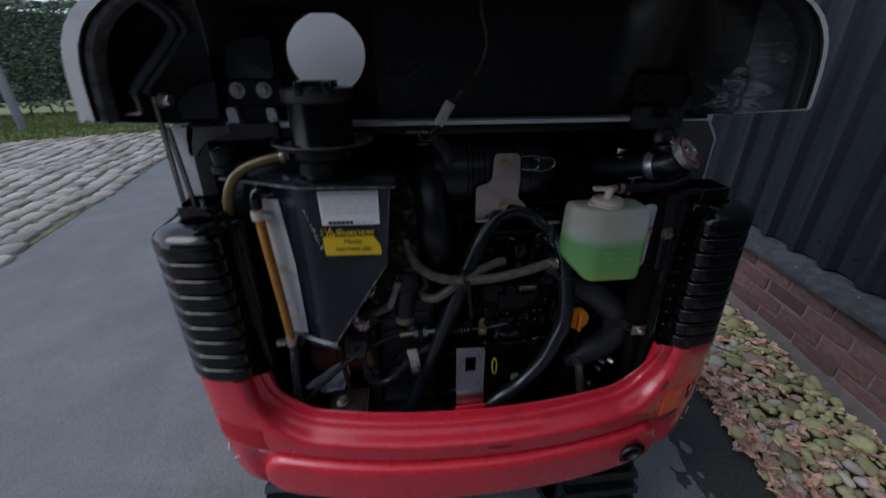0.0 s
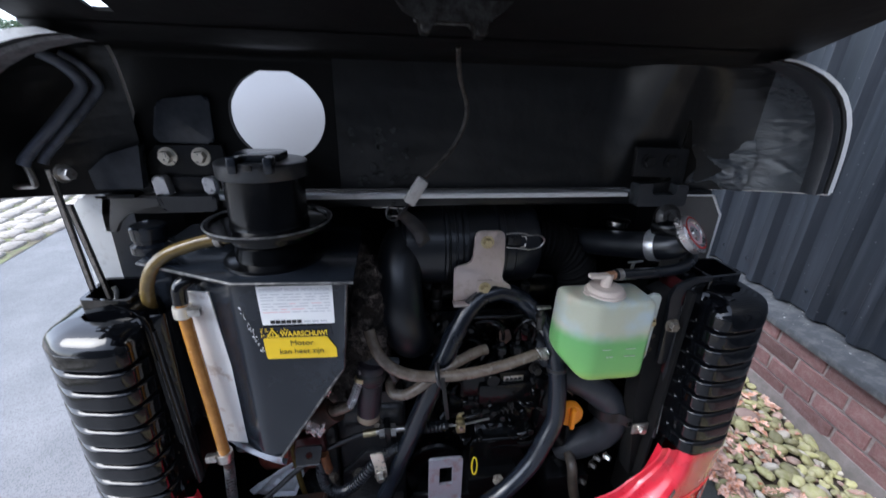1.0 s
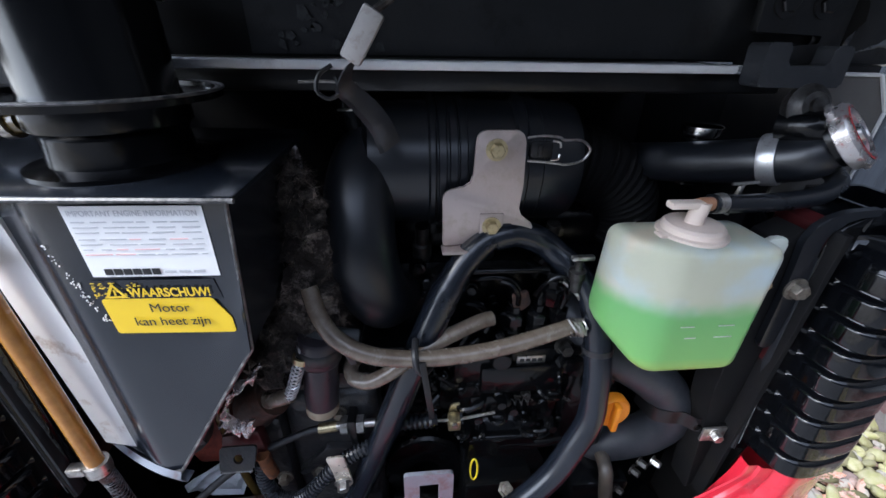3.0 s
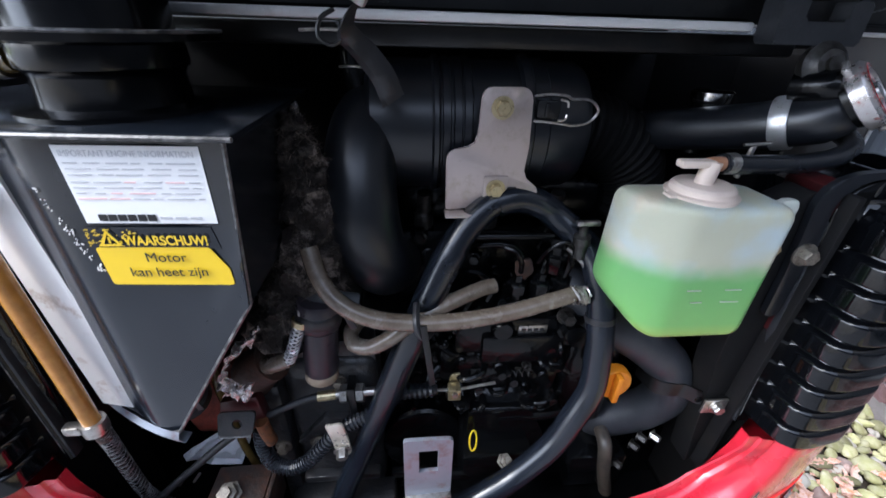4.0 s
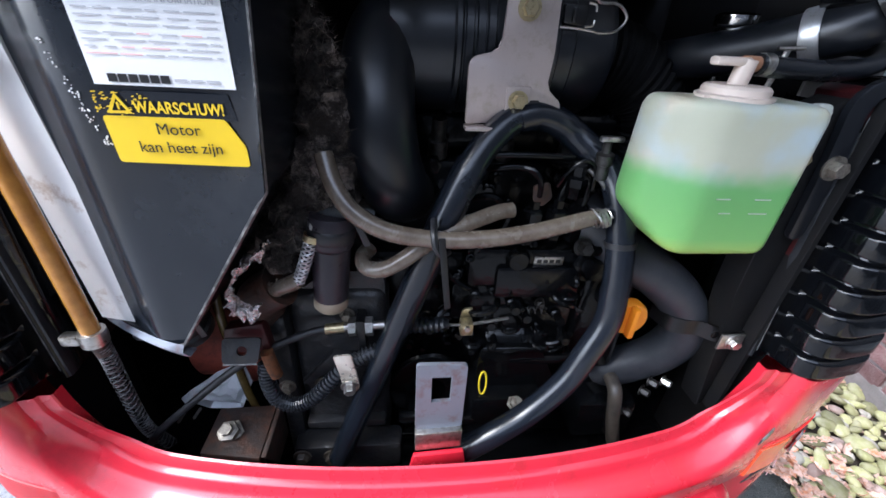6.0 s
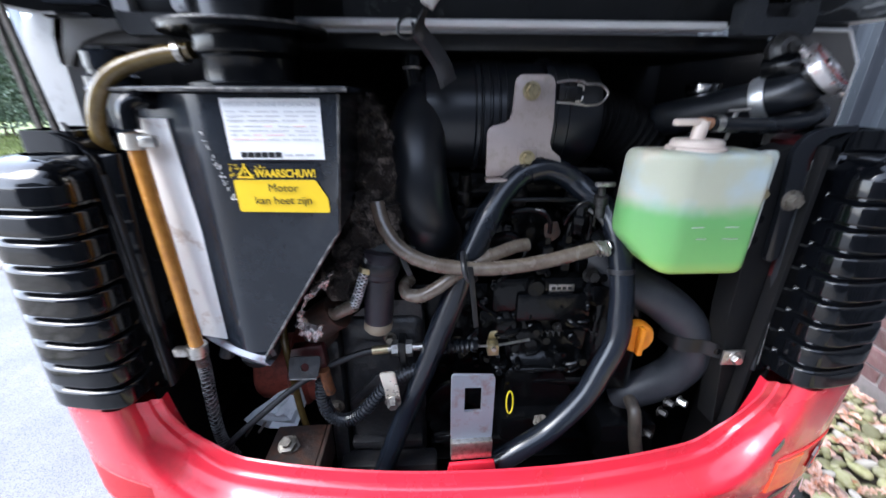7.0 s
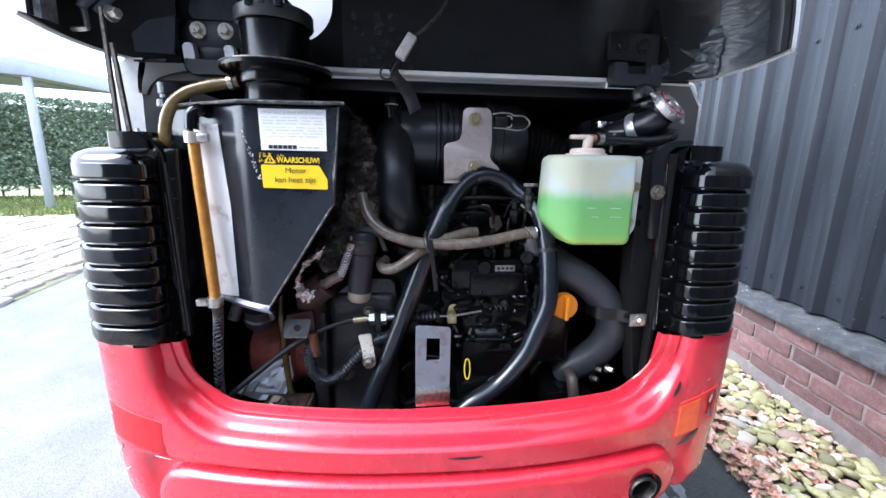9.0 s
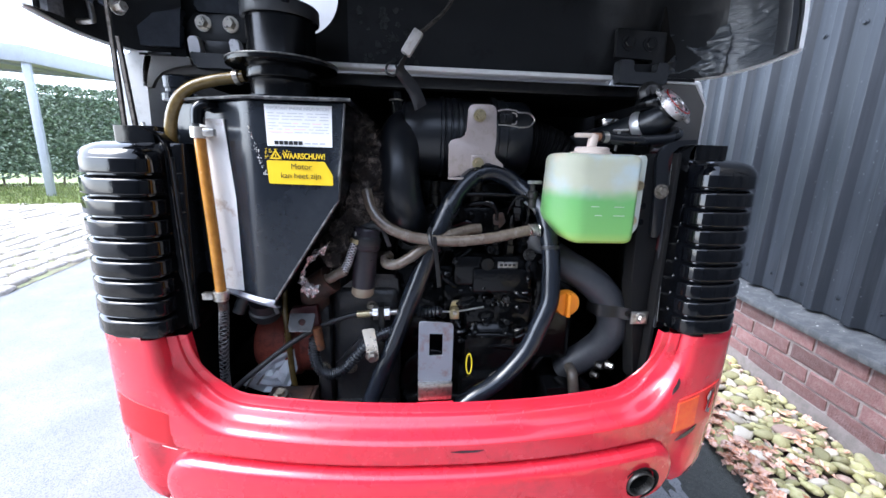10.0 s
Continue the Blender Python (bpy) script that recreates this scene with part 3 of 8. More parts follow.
def lawn():
    def at(s, w, z):
        p = LAWN_A + LAWN_D * s + Vector((-LAWN_D.y, LAWN_D.x)) * w
        return (p.x, p.y, z)
    bm = grid([[at(s, w, 0.012) for w in (0, 2, 5, 30)] for s in (-20, -8, 0, 6, 14)])
    setting("lawn", bm, GRASS, "strip of short grass between cobbles and hedge", "lawn")
    rnd = random.Random(5)
    bm = bmesh.new()
    for i in range(22000):
        p = Vector(at(rnd.uniform(-6, 7), -0.08 + 6.0 * rnd.random() ** 1.3, 0.012))
        a, h = rnd.uniform(0, 6.28), rnd.uniform(0.03, 0.085)
        d = Vector((math.cos(a), math.sin(a), 0)) * 0.012
        lean = Vector((rnd.uniform(-1, 1), rnd.uniform(-1, 1), 0)) * 0.04
        bm.faces.new([bm.verts.new(p - d), bm.verts.new(p + d), bm.verts.new(p + lean + Vector((0, 0, h)))])
    g = finish("grass_blades", bm, GRASS, None, 0)
    tagged(g, "short green and yellowed grass blades on the lawn", "grass", kind="stuff")


lawn()


# brick plinth with stone sill and black profiled sheet above
WALL_AT, WALL_ANGLE = Vector((1.771, 1.579, 0)), radians(8.68)
WALL_M = Matrix.Translation(WALL_AT) @ Matrix.Rotation(-WALL_ANGLE, 4, "Z")   # local y runs along the wall, local x into it
NEAR, FAR = -4.0, 11.0
bm = box(0.006, 0.25, NEAR, FAR, -0.1, 0.362)
plinth = setting("wall_plinth", bm, MORTAR, "low red brick plinth with pale mortar joints", "brick wall")
plinth.matrix_world = WALL_M
bm = grid([[(x, y, z + 0.012 * noise.noise(Vector((y * 2.3, z * 9, 0))) * (z > 0)) for x, z in ((0.008, 0.092), (-0.004, 0.084), (-0.010, 0.050), (-0.014, -0.02))] for y in [NEAR + 0.08 * i for i in range(int((FAR - NEAR) / 0.08) + 1)]])
footing = finish("cement_footing", bm, CEMENT, plinth)
bm = box(-0.035, 0.22, NEAR, FAR, 0.367, 0.40, 0.004)
prism([(-0.031, 0.401), (0.10, 0.424), (0.22, 0.424), (0.22, 0.401)], "y", NEAR, FAR, 0.002, bm)
sill = setting("wall_sill", bm, BLUESTONE, "weathered dark stone sill along the brick plinth", "sill")
sill.matrix_world = WALL_M


def sheet_wall():
    pitch, depth, first_y = 0.1835, 0.032, -0.094 - 23 * 0.1835
    rows_low, rows_mid, rows_top = [], [], []
    y = first_y
    while y < FAR:
        for dy, x in ((0.0, 0.061), (0.002, 0.060), (0.043, 0.060), (0.045, 0.061), (0.066, 0.059 + depth), (0.069, 0.060 + depth), (0.158, 0.060 + depth), (0.161, 0.059 + depth)):
            rows_low.append((x, y + dy, 0.436 + 0.003 * noise.noise(Vector((y * 3, dy * 20, 0)))))
            rows_mid.append((x, y + dy, 1.6))
            rows_top.append((x, y + dy, 3.2))
        y += pitch
    bm = grid([rows_low, rows_mid, rows_top])
    back = [(x + 0.004, yy, z) for x, yy, z in rows_low], [(x + 0.004, yy, z) for x, yy, z in rows_top]
    grid([rows_low, back[0]], bm)
    grid(list(back), bm)
    w = setting("wall_east", bm, CLADDING, "tall black profiled steel sheet cladding on a shed wall", "wall", 25)
    w.matrix_world = WALL_M
    head = lathe([(0, 0), (0.0125, 0), (0.0125, 0.002), (0.0075, 0.003), (0.0075, 0.008), (0, 0.009)], (0, 0, 0), (-1, 0, 0), 8)
    first = finish("cladding_screw", head, CLADDING, None)
    me = first.data
    bpy.data.objects.remove(first)
    y = first_y
    while y < 6:
        for z in (0.520, 1.62):
            s = new("cladding_screw", me)
            s.parent = w
            s.location = (0.060 + depth, y + 0.114 + 0.006 * noise.noise(Vector((y * 7, z, 3))), z)
        y += pitch


sheet_wall()


def sill_grit():
    """Pale grit and flakes lying on the sill below the sheet."""
    rnd = random.Random(6)
    pts, faces = [], []
    for i in range(620):
        y = rnd.uniform(-2.5, 5.0)
        if noise.noise(Vector((y * 4.0, 2, 0))) < -0.15:
            continue
        x = 0.095 - 0.10 * rnd.random() ** 2
        p = Vector((x, y, 0.4005 + 0.0232 * (x + 0.031) / 0.131 + 0.001))
        r = rnd.uniform(0.0008, 0.0032) if i % 12 else rnd.uniform(0.003, 0.006)
        a = rnd.uniform(0, 6.28)
        k = len(pts)
        pts += [p + Vector((math.cos(a + t) * r, math.sin(a + t) * r * rnd.uniform(0.6, 1.6), 0)) for t in (0, 1.5, 3.1, 4.6)] + [p + Vector((0, 0, r * 0.6))]
        faces += [(k, k + 1, k + 4), (k + 1, k + 2, k + 4), (k + 2, k + 3, k + 4), (k + 3, k, k + 4)]
    me = bpy.data.meshes.new("sill_grit")
    me.from_pydata(pts, [], faces)
    me.materials.append(GRIT)
    ob = tagged(new("sill_grit", me), "pale grit and flakes lying on the stone sill", "grit", kind="stuff")
    ob.matrix_world = WALL_M


sill_grit()

# the shed goes on behind its cladding, closed above
bm = box(0.11, 4.0, NEAR, FAR, 0.0, 3.25)
shed = setting("shed", bm, CLADDING, "dark shed body behind the cladding", "shed")
shed.matrix_world = WALL_M


# unseen slab added behind the viewpoint, keeps frontal sky light off the engine bay
bm = box(-9.0, 5.0, -6.3, -6.0, 0.0, 5.4, 0.02)
setting("unseen_light_block", bm, BLOCK_DARK, "unseen dark slab added to hold back frontal sky light", "wall")


# pebble bed along the plinth
def bed_point(s, w, z):
    return WALL_M @ Vector((-w, s, z))


BED_W = 0.50
bm = grid([[bed_point(s, w, 0.005 + 0.012 * (1 - abs(2 * w / BED_W - 1))) for w in (0.0, 0.2, 0.4, BED_W)] for s in (NEAR, -1.5, 0, 1, 3, FAR)])
pebble_bed = setting("pebble_bed", bm, SOIL, "bed of rounded pebbles and fallen leaves along the wall", "pebble bed")


# ---- excavator ----
excavator = tagged(new("mini_excavator"), "small red and black mini excavator with its engine hood raised", "excavator")
excavator.location = (0.0985, 0.9, 0)
bpy.context.view_layer.update()
CX = 0.0985


def own(ob):
    """Keep an object where it stands while it hangs under the machine."""
    ob.matrix_parent_inverse = ob.parent.matrix_world.inverted()
    return ob


def epart(name, bm, material, label="", smooth=40, parent=None):
    return own(part(name, bm, material, parent or excavator, label, smooth))


def rear_y(u):
    """Plan line of the rear face at the distance u from the middle line."""
    u = abs(u)
    y = 0.424 + 0.050 * (min(u, 0.36) / 0.36) ** 2.2
    if u > 0.36:
        a = min((u - 0.36) / 0.082, 1.0)
        y += 0.035 * (1 - math.sqrt(max(0.0, 1 - a * a))) + 0.012 * a
    return y


def wide(x):
    """Corners of the counterweight stand out a little past the rear arc."""
    u = x - CX
    t = min(max((abs(u) - 0.365) / 0.077, 0.0), 1.1)
    return x + (0.0125 if u > 0 else -0.0055) * t


def widened(bm):
    for v in bm.verts:
        v.co.x = wide(v.co.x)
    return bm


def counterweight():
    bm = bmesh.new()
    # border of the opening: curves set off outward from its outline
    def outline(off, n_flat=22, n_arc=16, n_up=5, square=False):
        r = 0.012 if square else 0.075 + off * 0.7
        pts = []
        z0, u1, z1 = 0.703 - off, 0.328 + off, 0.796
        uc = u1 - r
        zc = z0 + r
        for i in range(n_flat + 1):
            t = i / n_flat
            pts.append((uc * t, z0 + 0.003 * t * t))
        for i in range(1, n_arc + 1):
            a = math.pi / 2 * i / n_arc
            pts.append((uc + r * math.sin(a), zc + 0.003 - r * math.cos(a)))
        for i in range(1, n_up + 1):
            t = i / n_up
            pts.append((u1 + 0.003 * t, zc + 0.003 + (z1 - zc - 0.003) * t))
        return pts
    steps = [(-0.001, 0.050, -0.06), (0.0, 0.047, 0), (0.0012, 0.0445, 0), (0.0085, 0.041, 0), (0.0105, 0.0395, 0), (0.0118, 0.0345, 0), (0.0135, 0.0325, 0), (0.0185, 0.0295, 0), (0.0225, 0.0255, 0), (0.0260, 0.0180, 0),
             (0.0285, 0.0110, 0), (0.0315, 0.0055, 0), (0.0360, 0.002, 0), (0.042, 0.0004, 0), (0.047, 0.0, 0), (0.0471, 0.0, 0)]
    rows = []
    for k, (off, d, drop) in enumerate(steps):
        half = outline(max(off, 0), square=k == len(steps) - 1)
        row = []
        for u, z in half:
            up = min(max((z - 0.72) / 0.06, 0), 1)
            dd = d * (1 - 0.38 * up) if d > 0.02 else d
            row.append((u, rear_y(u) + dd + (0.008 if drop else 0), z + drop * (1 - up)))
        left = [(CX - u, y, z) for u, y, z in row[::-1]]
        right = [(CX + u, y, z) for u, y, z in row[1:]]
        rows.append(left + right)
    grid(rows, bm)
    # lower bar and flanks, slice by slice
    def plan(d, flare):
        us = [0.442 * i / 40 for i in range(41)]
        def sunk(u):
            t = min(max((u - 0.372) / 0.030, 0), 1)
            return d * (1 - t * t * (3 - 2 * t))
        pts = [(u * (1 + flare), rear_y(u) + sunk(u)) for u in us]
        side = [(0.444 * (1 + flare), y) for y in (0.56, 0.62, 0.72)]
        return pts + side
    def ring(d, flare, z, sag=0.0):
        half = plan(d, flare)
        lift = lambda u: z + sag * (abs(u) / 0.44) ** 3
        return [(CX - u, y, lift(u)) for u, y in half[::-1]] + [(CX + u, y, lift(u)) for u, y in half[1:]]
    bars = [(0.0, 0.0, 0.672, 0), (0.0, 0.0, 0.650, 0), (0.001, -0.002, 0.643, 0), (0.010, -0.006, 0.637, 0), (0.010, -0.012, 0.600, 0), (0.011, -0.02, 0.565, 0.006),
            (0.013, -0.035, 0.545, 0.012), (0.030, -0.05, 0.533, 0.022), (0.06, -0.08, 0.530, 0.03)]
    lower = grid([ring(*b) for b in bars])
    seat = Vector((0.398, rear_y(0.30), 0.581))
    for cut in range(2):
        near = [f for f in lower.faces if (f.calc_center_median() - seat).length < 0.055 and f.calc_center_median().z < 0.625]
        bmesh.ops.subdivide_edges(lower, edges=list({e for f in near for e in f.edges}), cuts=1, use_grid_fill=True)
    gone = [f for f in lower.faces if math.hypot(f.calc_center_median().x - seat.x, f.calc_center_median().z - seat.z) < 0.030]
    bmesh.ops.delete(lower, geom=gone, context="FACES")
    spare = bpy.data.meshes.new("lower_bar")
    lower.to_mesh(spare)
    lower.free()
    bm.from_mesh(spare)
    bpy.data.meshes.remove(spare)
    # two corner pillars
    for s in (-1, 1):
        cols = []
        levels = [0.655 + 0.142 * k / 8 for k in range(9)] + [0.7988, 0.800]
        for k, z in enumerate(levels):
            grow = 0.003 * min(k, 8) / 8 - (0, 0.0008, 0.0026)[max(0, k - 8)]
            back = (0, 0.0008, 0.0026)[max(0, k - 8)]
            pts = []
            for i in range(15):
                u0 = 0.3751 + 0.003 * min(max((z - 0.671) / 0.129, 0), 1)
                u = u0 + (0.442 - u0) * i / 14
                pts.append((CX + s * (u + grow * i / 14), rear_y(u) + back, z))
            for y in (0.56, 0.62, 0.72):
                pts.append((CX + s * (0.444 + grow), y, z))
            cols.append(pts)
        grid(cols, bm)
        top = [c for c in cols[-1] if c[1] < 0.60]
        inner = [(CX + s * 0.362, max(p[1], 0.512), 0.796) for p in top]
        grid([top, inner], bm)
    bmesh.ops.remove_doubles(bm, verts=bm.verts, dist=0.0004)
    cw = epart("counterweight", widened(bm), RED, "scratched bright red rear counterweight", 32)
    # raised lower panel with rounded ends
    x0, x1, zt, zb = -0.273, 0.462, 0.634, 0.545
    nx = 70
    rows = []
    r = 0.042
    for k, (inset, d) in enumerate([(0.0, 0.012), (0.0015, -0.001), (0.005, -0.007), (0.010, -0.0095), (0.020, -0.010), (0.034, -0.010), (0.0448, -0.010)]):
        top, bot = [], []
        for i in range(nx + 1):
            t = i / nx
            x = x0 + inset + (x1 - x0 - 2 * inset) * (0.5 - 0.5 * math.cos(math.pi * t))
            e = min(x - x0 - inset, x1 - inset - x)
            rr = r - inset * 0.6
            k2 = 0.0 if e >= rr else rr - math.sqrt(max(0, rr * rr - (rr - e) ** 2))
            sag = -0.004 * ((x - CX) / 0.36) ** 2
            mid = (zt + zb) / 2
            top.append((x, rear_y(x - CX) + d, max(mid, zt - inset - k2) + sag))
            bot.append((x, rear_y(x - CX) + d, min(mid, zb + inset + k2) + sag))
        rows.append(top + bot[::-1])
    bm = grid(rows, close=True)
    # bore for the exhaust through the panel
    at = Vector((0.398, rear_y(0.30) - 0.010, 0.581))
    for cut in range(3):
        near = [f for f in bm.faces if (f.calc_center_median() - at).length < 0.09]
        bmesh.ops.subdivide_edges(bm, edges=list({e for f in near for e in f.edges}), cuts=1, use_grid_fill=True)
    gone = [f for f in bm.faces if math.hypot(f.calc_center_median().x - at.x, f.calc_center_median().z - at.z) < 0.0235]
    bmesh.ops.delete(bm, geom=gone, context="FACES")
    own(part("lower_panel", bm, RED, cw, "raised red panel with an exhaust outlet", 40))
    aim = (-0.10, 1, 0.10)
    own(part("exhaust_gap", lathe([(0.0300, -0.0015), (0.0275, -0.0020), (0.0255, 0.001), (0.0250, 0.03), (0.0215, 0.03)], at, aim, 30), SOOT, cw, "sooty gap round the exhaust"))
    own(part("exhaust_pipe", lathe([(0.0212, 0.03), (0.0214, -0.003), (0.0206, -0.0045), (0.0190, -0.0045), (0.0184, -0.003), (0.0182, 0.006)], at, aim, 30), ENGINE_GREY, cw, "worn steel exhaust outlet"))
    own(part("exhaust_bore", lathe([(0.0183, 0.004), (0.0180, 0.05), (0.012, 0.055), (0, 0.055)], at, aim, 24), SOOT, cw, "black sooty bore"))
    # reflector and two-coloured tail lamp
    def plate(u0, u1, z0, z1, tilt, s, mat, nm, lab, thick):
        rows = []
        for z, ins in ((z1, 0), (z1 - 0.0015, 1), (z0 + 0.0015, 1), (z0, 0)):
            row = []
            for i in range(13):
                u = u0 + (u1 - u0) * i / 12
                row.append((CX + s * u, rear_y(u) - (thick if ins and 0 < i < 12 else -0.002), z + tilt * (i / 12 - 0.5)))
            rows.append(row)
        return own(part(nm, widened(grid(rows)), mat, cw, lab))
    plate(0.349, 0.437, 0.652, 0.704, 0.022, -1, REFLECTOR, "reflector", "flat red reflector", 0.0012)
    plate(0.3535, 0.4320, 0.650, 0.709, 0.022, 1, LENS_RED, "tail_lamp", "faded orange and red tail lamp lens", 0.0018)
    plate(0.3550, 0.392, 0.6475, 0.6985, 0.010, 1, LENS_ORANGE, "lamp_lens", "faded orange lens half", 0.0026)
    at_u = 0.413
    lean = Matrix.Translation((wide(CX + at_u), rear_y(at_u) - 0.0022, 0.690)) @ Matrix.Rotation(math.atan(0.55), 4, "Z")
    own(part("lamp_hole", prism([(-0.012, -0.018), (-0.008, -0.006), (-0.013, 0.004), (-0.006, 0.014), (0.002, 0.019), (0.008, 0.008), (0.006, -0.006), (0.001, -0.016), (-0.005, -0.022)], "y", -0.0008, 0.0006, 0, None, lean), LENS_DARK, cw, "dark hollow in the broken lens", 0))
    own(part("lamp_shard", prism([(-0.006, -0.015), (-0.002, -0.002), (0.003, 0.010), (0.005, 0.001), (0.003, -0.010)], "y", -0.0016, -0.0008, 0, None, lean), LENS_RED, cw, "red shard left in the lens", 0))
    own(part("lamp_crack", prism([(-0.009, -0.019), (-0.006, -0.013), (-0.001, -0.016), (-0.003, -0.022)], "y", -0.0018, -0.0008, 0, None, lean), FILTER_CAP, cw, "grey edge of the hole", 0))
    own(part("lamp_crack", prism([(-0.013, 0.003), (-0.0075, 0.0135), (-0.0068, 0.0128), (-0.0118, 0.0034)], "y", -0.0018, -0.0008, 0, None, lean), WORN_EDGE, cw, "pale broken edge", 0))
    # scuffs
    for x, z, w, h, tilt in ((0.138, 0.663, 0.022, 0.0016, 0), (0.446, 0.722, 0.013, 0.0045, 62), (0.478, 0.638, 0.022, 0.0045, 24)):
        u = x - CX
        slope = (rear_y(u + 0.01) - rear_y(u - 0.01)) / 0.02
        m = Matrix.Translation((wide(x), rear_y(u) - 0.0008, z)) @ Matrix.Rotation(math.atan(slope), 4, "Z") @ Matrix.Rotation(-radians(tilt), 4, "Y")
        pts = [(-w, 0), (-w * 0.4, h * 0.7), (w * 0.3, h * 0.5), (w, h * 0.8), (w * 0.6, -h * 0.6), (-w * 0.2, -h)]
        own(part("scuff", prism(pts, "y", -0.0006, 0.0006, 0, None, m), TANK_BLACK, cw, "black scuff mark", 0))
    # stone chips and scratches down to the pale primer
    rnd = random.Random(17)
    for k in range(6):
        s = rnd.choice((-1, 1, 1))
        u = rnd.uniform(0.36, 0.434)
        z = 0.645 + 0.13 * rnd.random() ** 2
        slope = s * (rear_y(u + 0.004) - rear_y(u - 0.004)) / 0.008
        w, h = rnd.uniform(0.0008, 0.0040), rnd.uniform(0.0003, 0.0006)
        m = Matrix.Translation((wide(CX + s * u), rear_y(u) - 0.0003, z)) @ Matrix.Rotation(math.atan(slope), 4, "Z") @ Matrix.Rotation(radians(rnd.uniform(-50, 50)), 4, "Y")
        own(part("paint_chip", prism([(-w, 0), (-0.2 * w, h), (w, 0.3 * h), (0.3 * w, -h)], "y", -0.0003, 0.0003, 0, None, m), CHIP_PINK, cw, "", 0))
    for s, u, z, w, h, turn in ((-1, 0.424, 0.640, 0.010, 0.0022, -50), (-1, 0.430, 0.625, 0.007, 0.003, -70), (-1, 0.415, 0.612, 0.012, 0.0012, -35), (-1, 0.428, 0.708, 0.006, 0.002, 60), (-1, 0.432, 0.690, 0.004, 0.002, 20),
                                (-1, 0.36, 0.640, 0.012, 0.0006, 8), (1, 0.430, 0.618, 0.008, 0.0012, -40), (1, 0.420, 0.604, 0.006, 0.0016, 30)):
        slope = s * (rear_y(u + 0.004) - rear_y(u - 0.004)) / 0.008
        m = Matrix.Translation((wide(CX + s * u), rear_y(u) - 0.0004, z)) @ Matrix.Rotation(math.atan(slope), 4, "Z") @ Matrix.Rotation(radians(turn), 4, "Y")
        own(part("paint_scrape", prism([(-w, 0), (-0.5 * w, h), (0.1 * w, 0.4 * h), (w, 0.6 * h), (0.4 * w, -0.5 * h), (-0.3 * w, -h)], "y", -0.0004, 0.0004, 0, None, m), INK_PINK, cw, "pale scrape", 0))
    return cw


counterweight()


def corner_cover(s):
    # plan line of the body: inner return, rounded corner, front, chamfer, outer side
    line = rounded([(0.330, 0.600), (0.331, 0.5225), (0.3475, 0.5165), (0.3535, 0.4815), (0.372, 0.4785), (0.414, 0.4855), (0.4415, 0.511), (0.4445, 0.560), (0.444, 0.63), (0.34, 0.63)], 0.0115, 5)
    k = len(line)
    normal = []
    for i in range(k):
        d = Vector(line[(i + 1) % k]) - Vector(line[i - 1])
        n_ = Vector((d.y, -d.x)).normalized()
        normal.append(n_ if n_.dot(Vector(line[i]) - Vector((0.40, 0.57))) > 0 else -n_)
    z0, z1, count = 0.8015, 1.030, 9
    pitch = (z1 - z0) / count
    levels = [(z0 - 0.004, 0.0)]
    for j in range(count):
        for f, o in ((0.0, 0.0), (0.015, 0.0048), (0.035, 0.0058), (0.07, 0.0062), (0.10, 0.0062), (0.66, 0.0062), (0.69, 0.0061), (0.72, 0.0058), (0.755, 0.0052), (0.785, 0.0042), (0.815, 0.0029), (0.84, 0.0017), (0.87, 0.0007), (0.90, 0.0002), (0.96, 0.0)):
            levels.append((z0 + pitch * (j + f), o))
    levels = levels[:-6] + [(z1 - 0.0075, 0.0058), (z1 - 0.003, 0.0046), (z1 + 0.001, 0.0024), (z1 + 0.0045, -0.0012), (z1 + 0.0075, -0.006), (z1 + 0.010, -0.012), (z1 + 0.012, -0.020), (z1 + 0.0125, -0.030)]
    rows = []
    for z, o in levels:
        h = (z - z0) / (z1 - z0)
        row = []
        for (u, y), nrm in zip(line, normal):
            free = (0.12 * min(max((u - 0.333) / 0.010, 0), 1) + 0.88 * min(max((0.5150 - y) / 0.006, (u - 0.40) / 0.03, 0), 1)) * (1 if y < 0.59 else 0)
            v = Vector((u, y)) + nrm * (o * free)
            w = min(max((u - 0.34) / 0.1, 0), 1)
            uu = v.x + w * (0.004 - 0.003 * h) + 0.008 * h * min(max((u - 0.333) / 0.02, 0), 1)
            yy = v.y + 0.014 * h * (1 if y < 0.56 else 0)
            row.append((CX + s * uu, yy, z))
        rows.append(row)
    bm = grid(rows, close=True)
    cover = epart("corner_cover", bm, GLOSS_BLACK, "glossy black ribbed plastic corner cover", 50)
    # inner flange that runs up beside the opening, arched over at its top
    rows = []
    for k in range(30):
        h = k / 29
        z = 0.7945 + 0.2675 * h
        a = min(max((z - 1.030) / 0.0321, 0), 1)
        edge = (0.3315 + 0.014 * h if s < 0 else 0.3300 - 0.006 * h) + 0.030 * (1 - math.sqrt(1 - a * a))
        y = 0.5130 + 0.014 * h
        far = max(0.3490 + 0.007 * h, edge + 0.0105)
        line_ = [(edge + 0.0012, 0.575), (edge, y + 0.006), (edge + 0.0003, y + 0.0030), (edge + 0.0014, y + 0.0008), (edge + 0.0030, y), (edge + 0.0046, y + 0.0010), (edge + 0.0052, y + 0.0018), (far - 0.005, y + 0.0006), (far - 0.001, y + 0.0050)]
        rows.append([(CX + s * u, yy, z) for u, yy in line_])
    own(part("edge_flange", grid(rows), SATIN_BLACK, cover, "glossy black inner flange", 60))
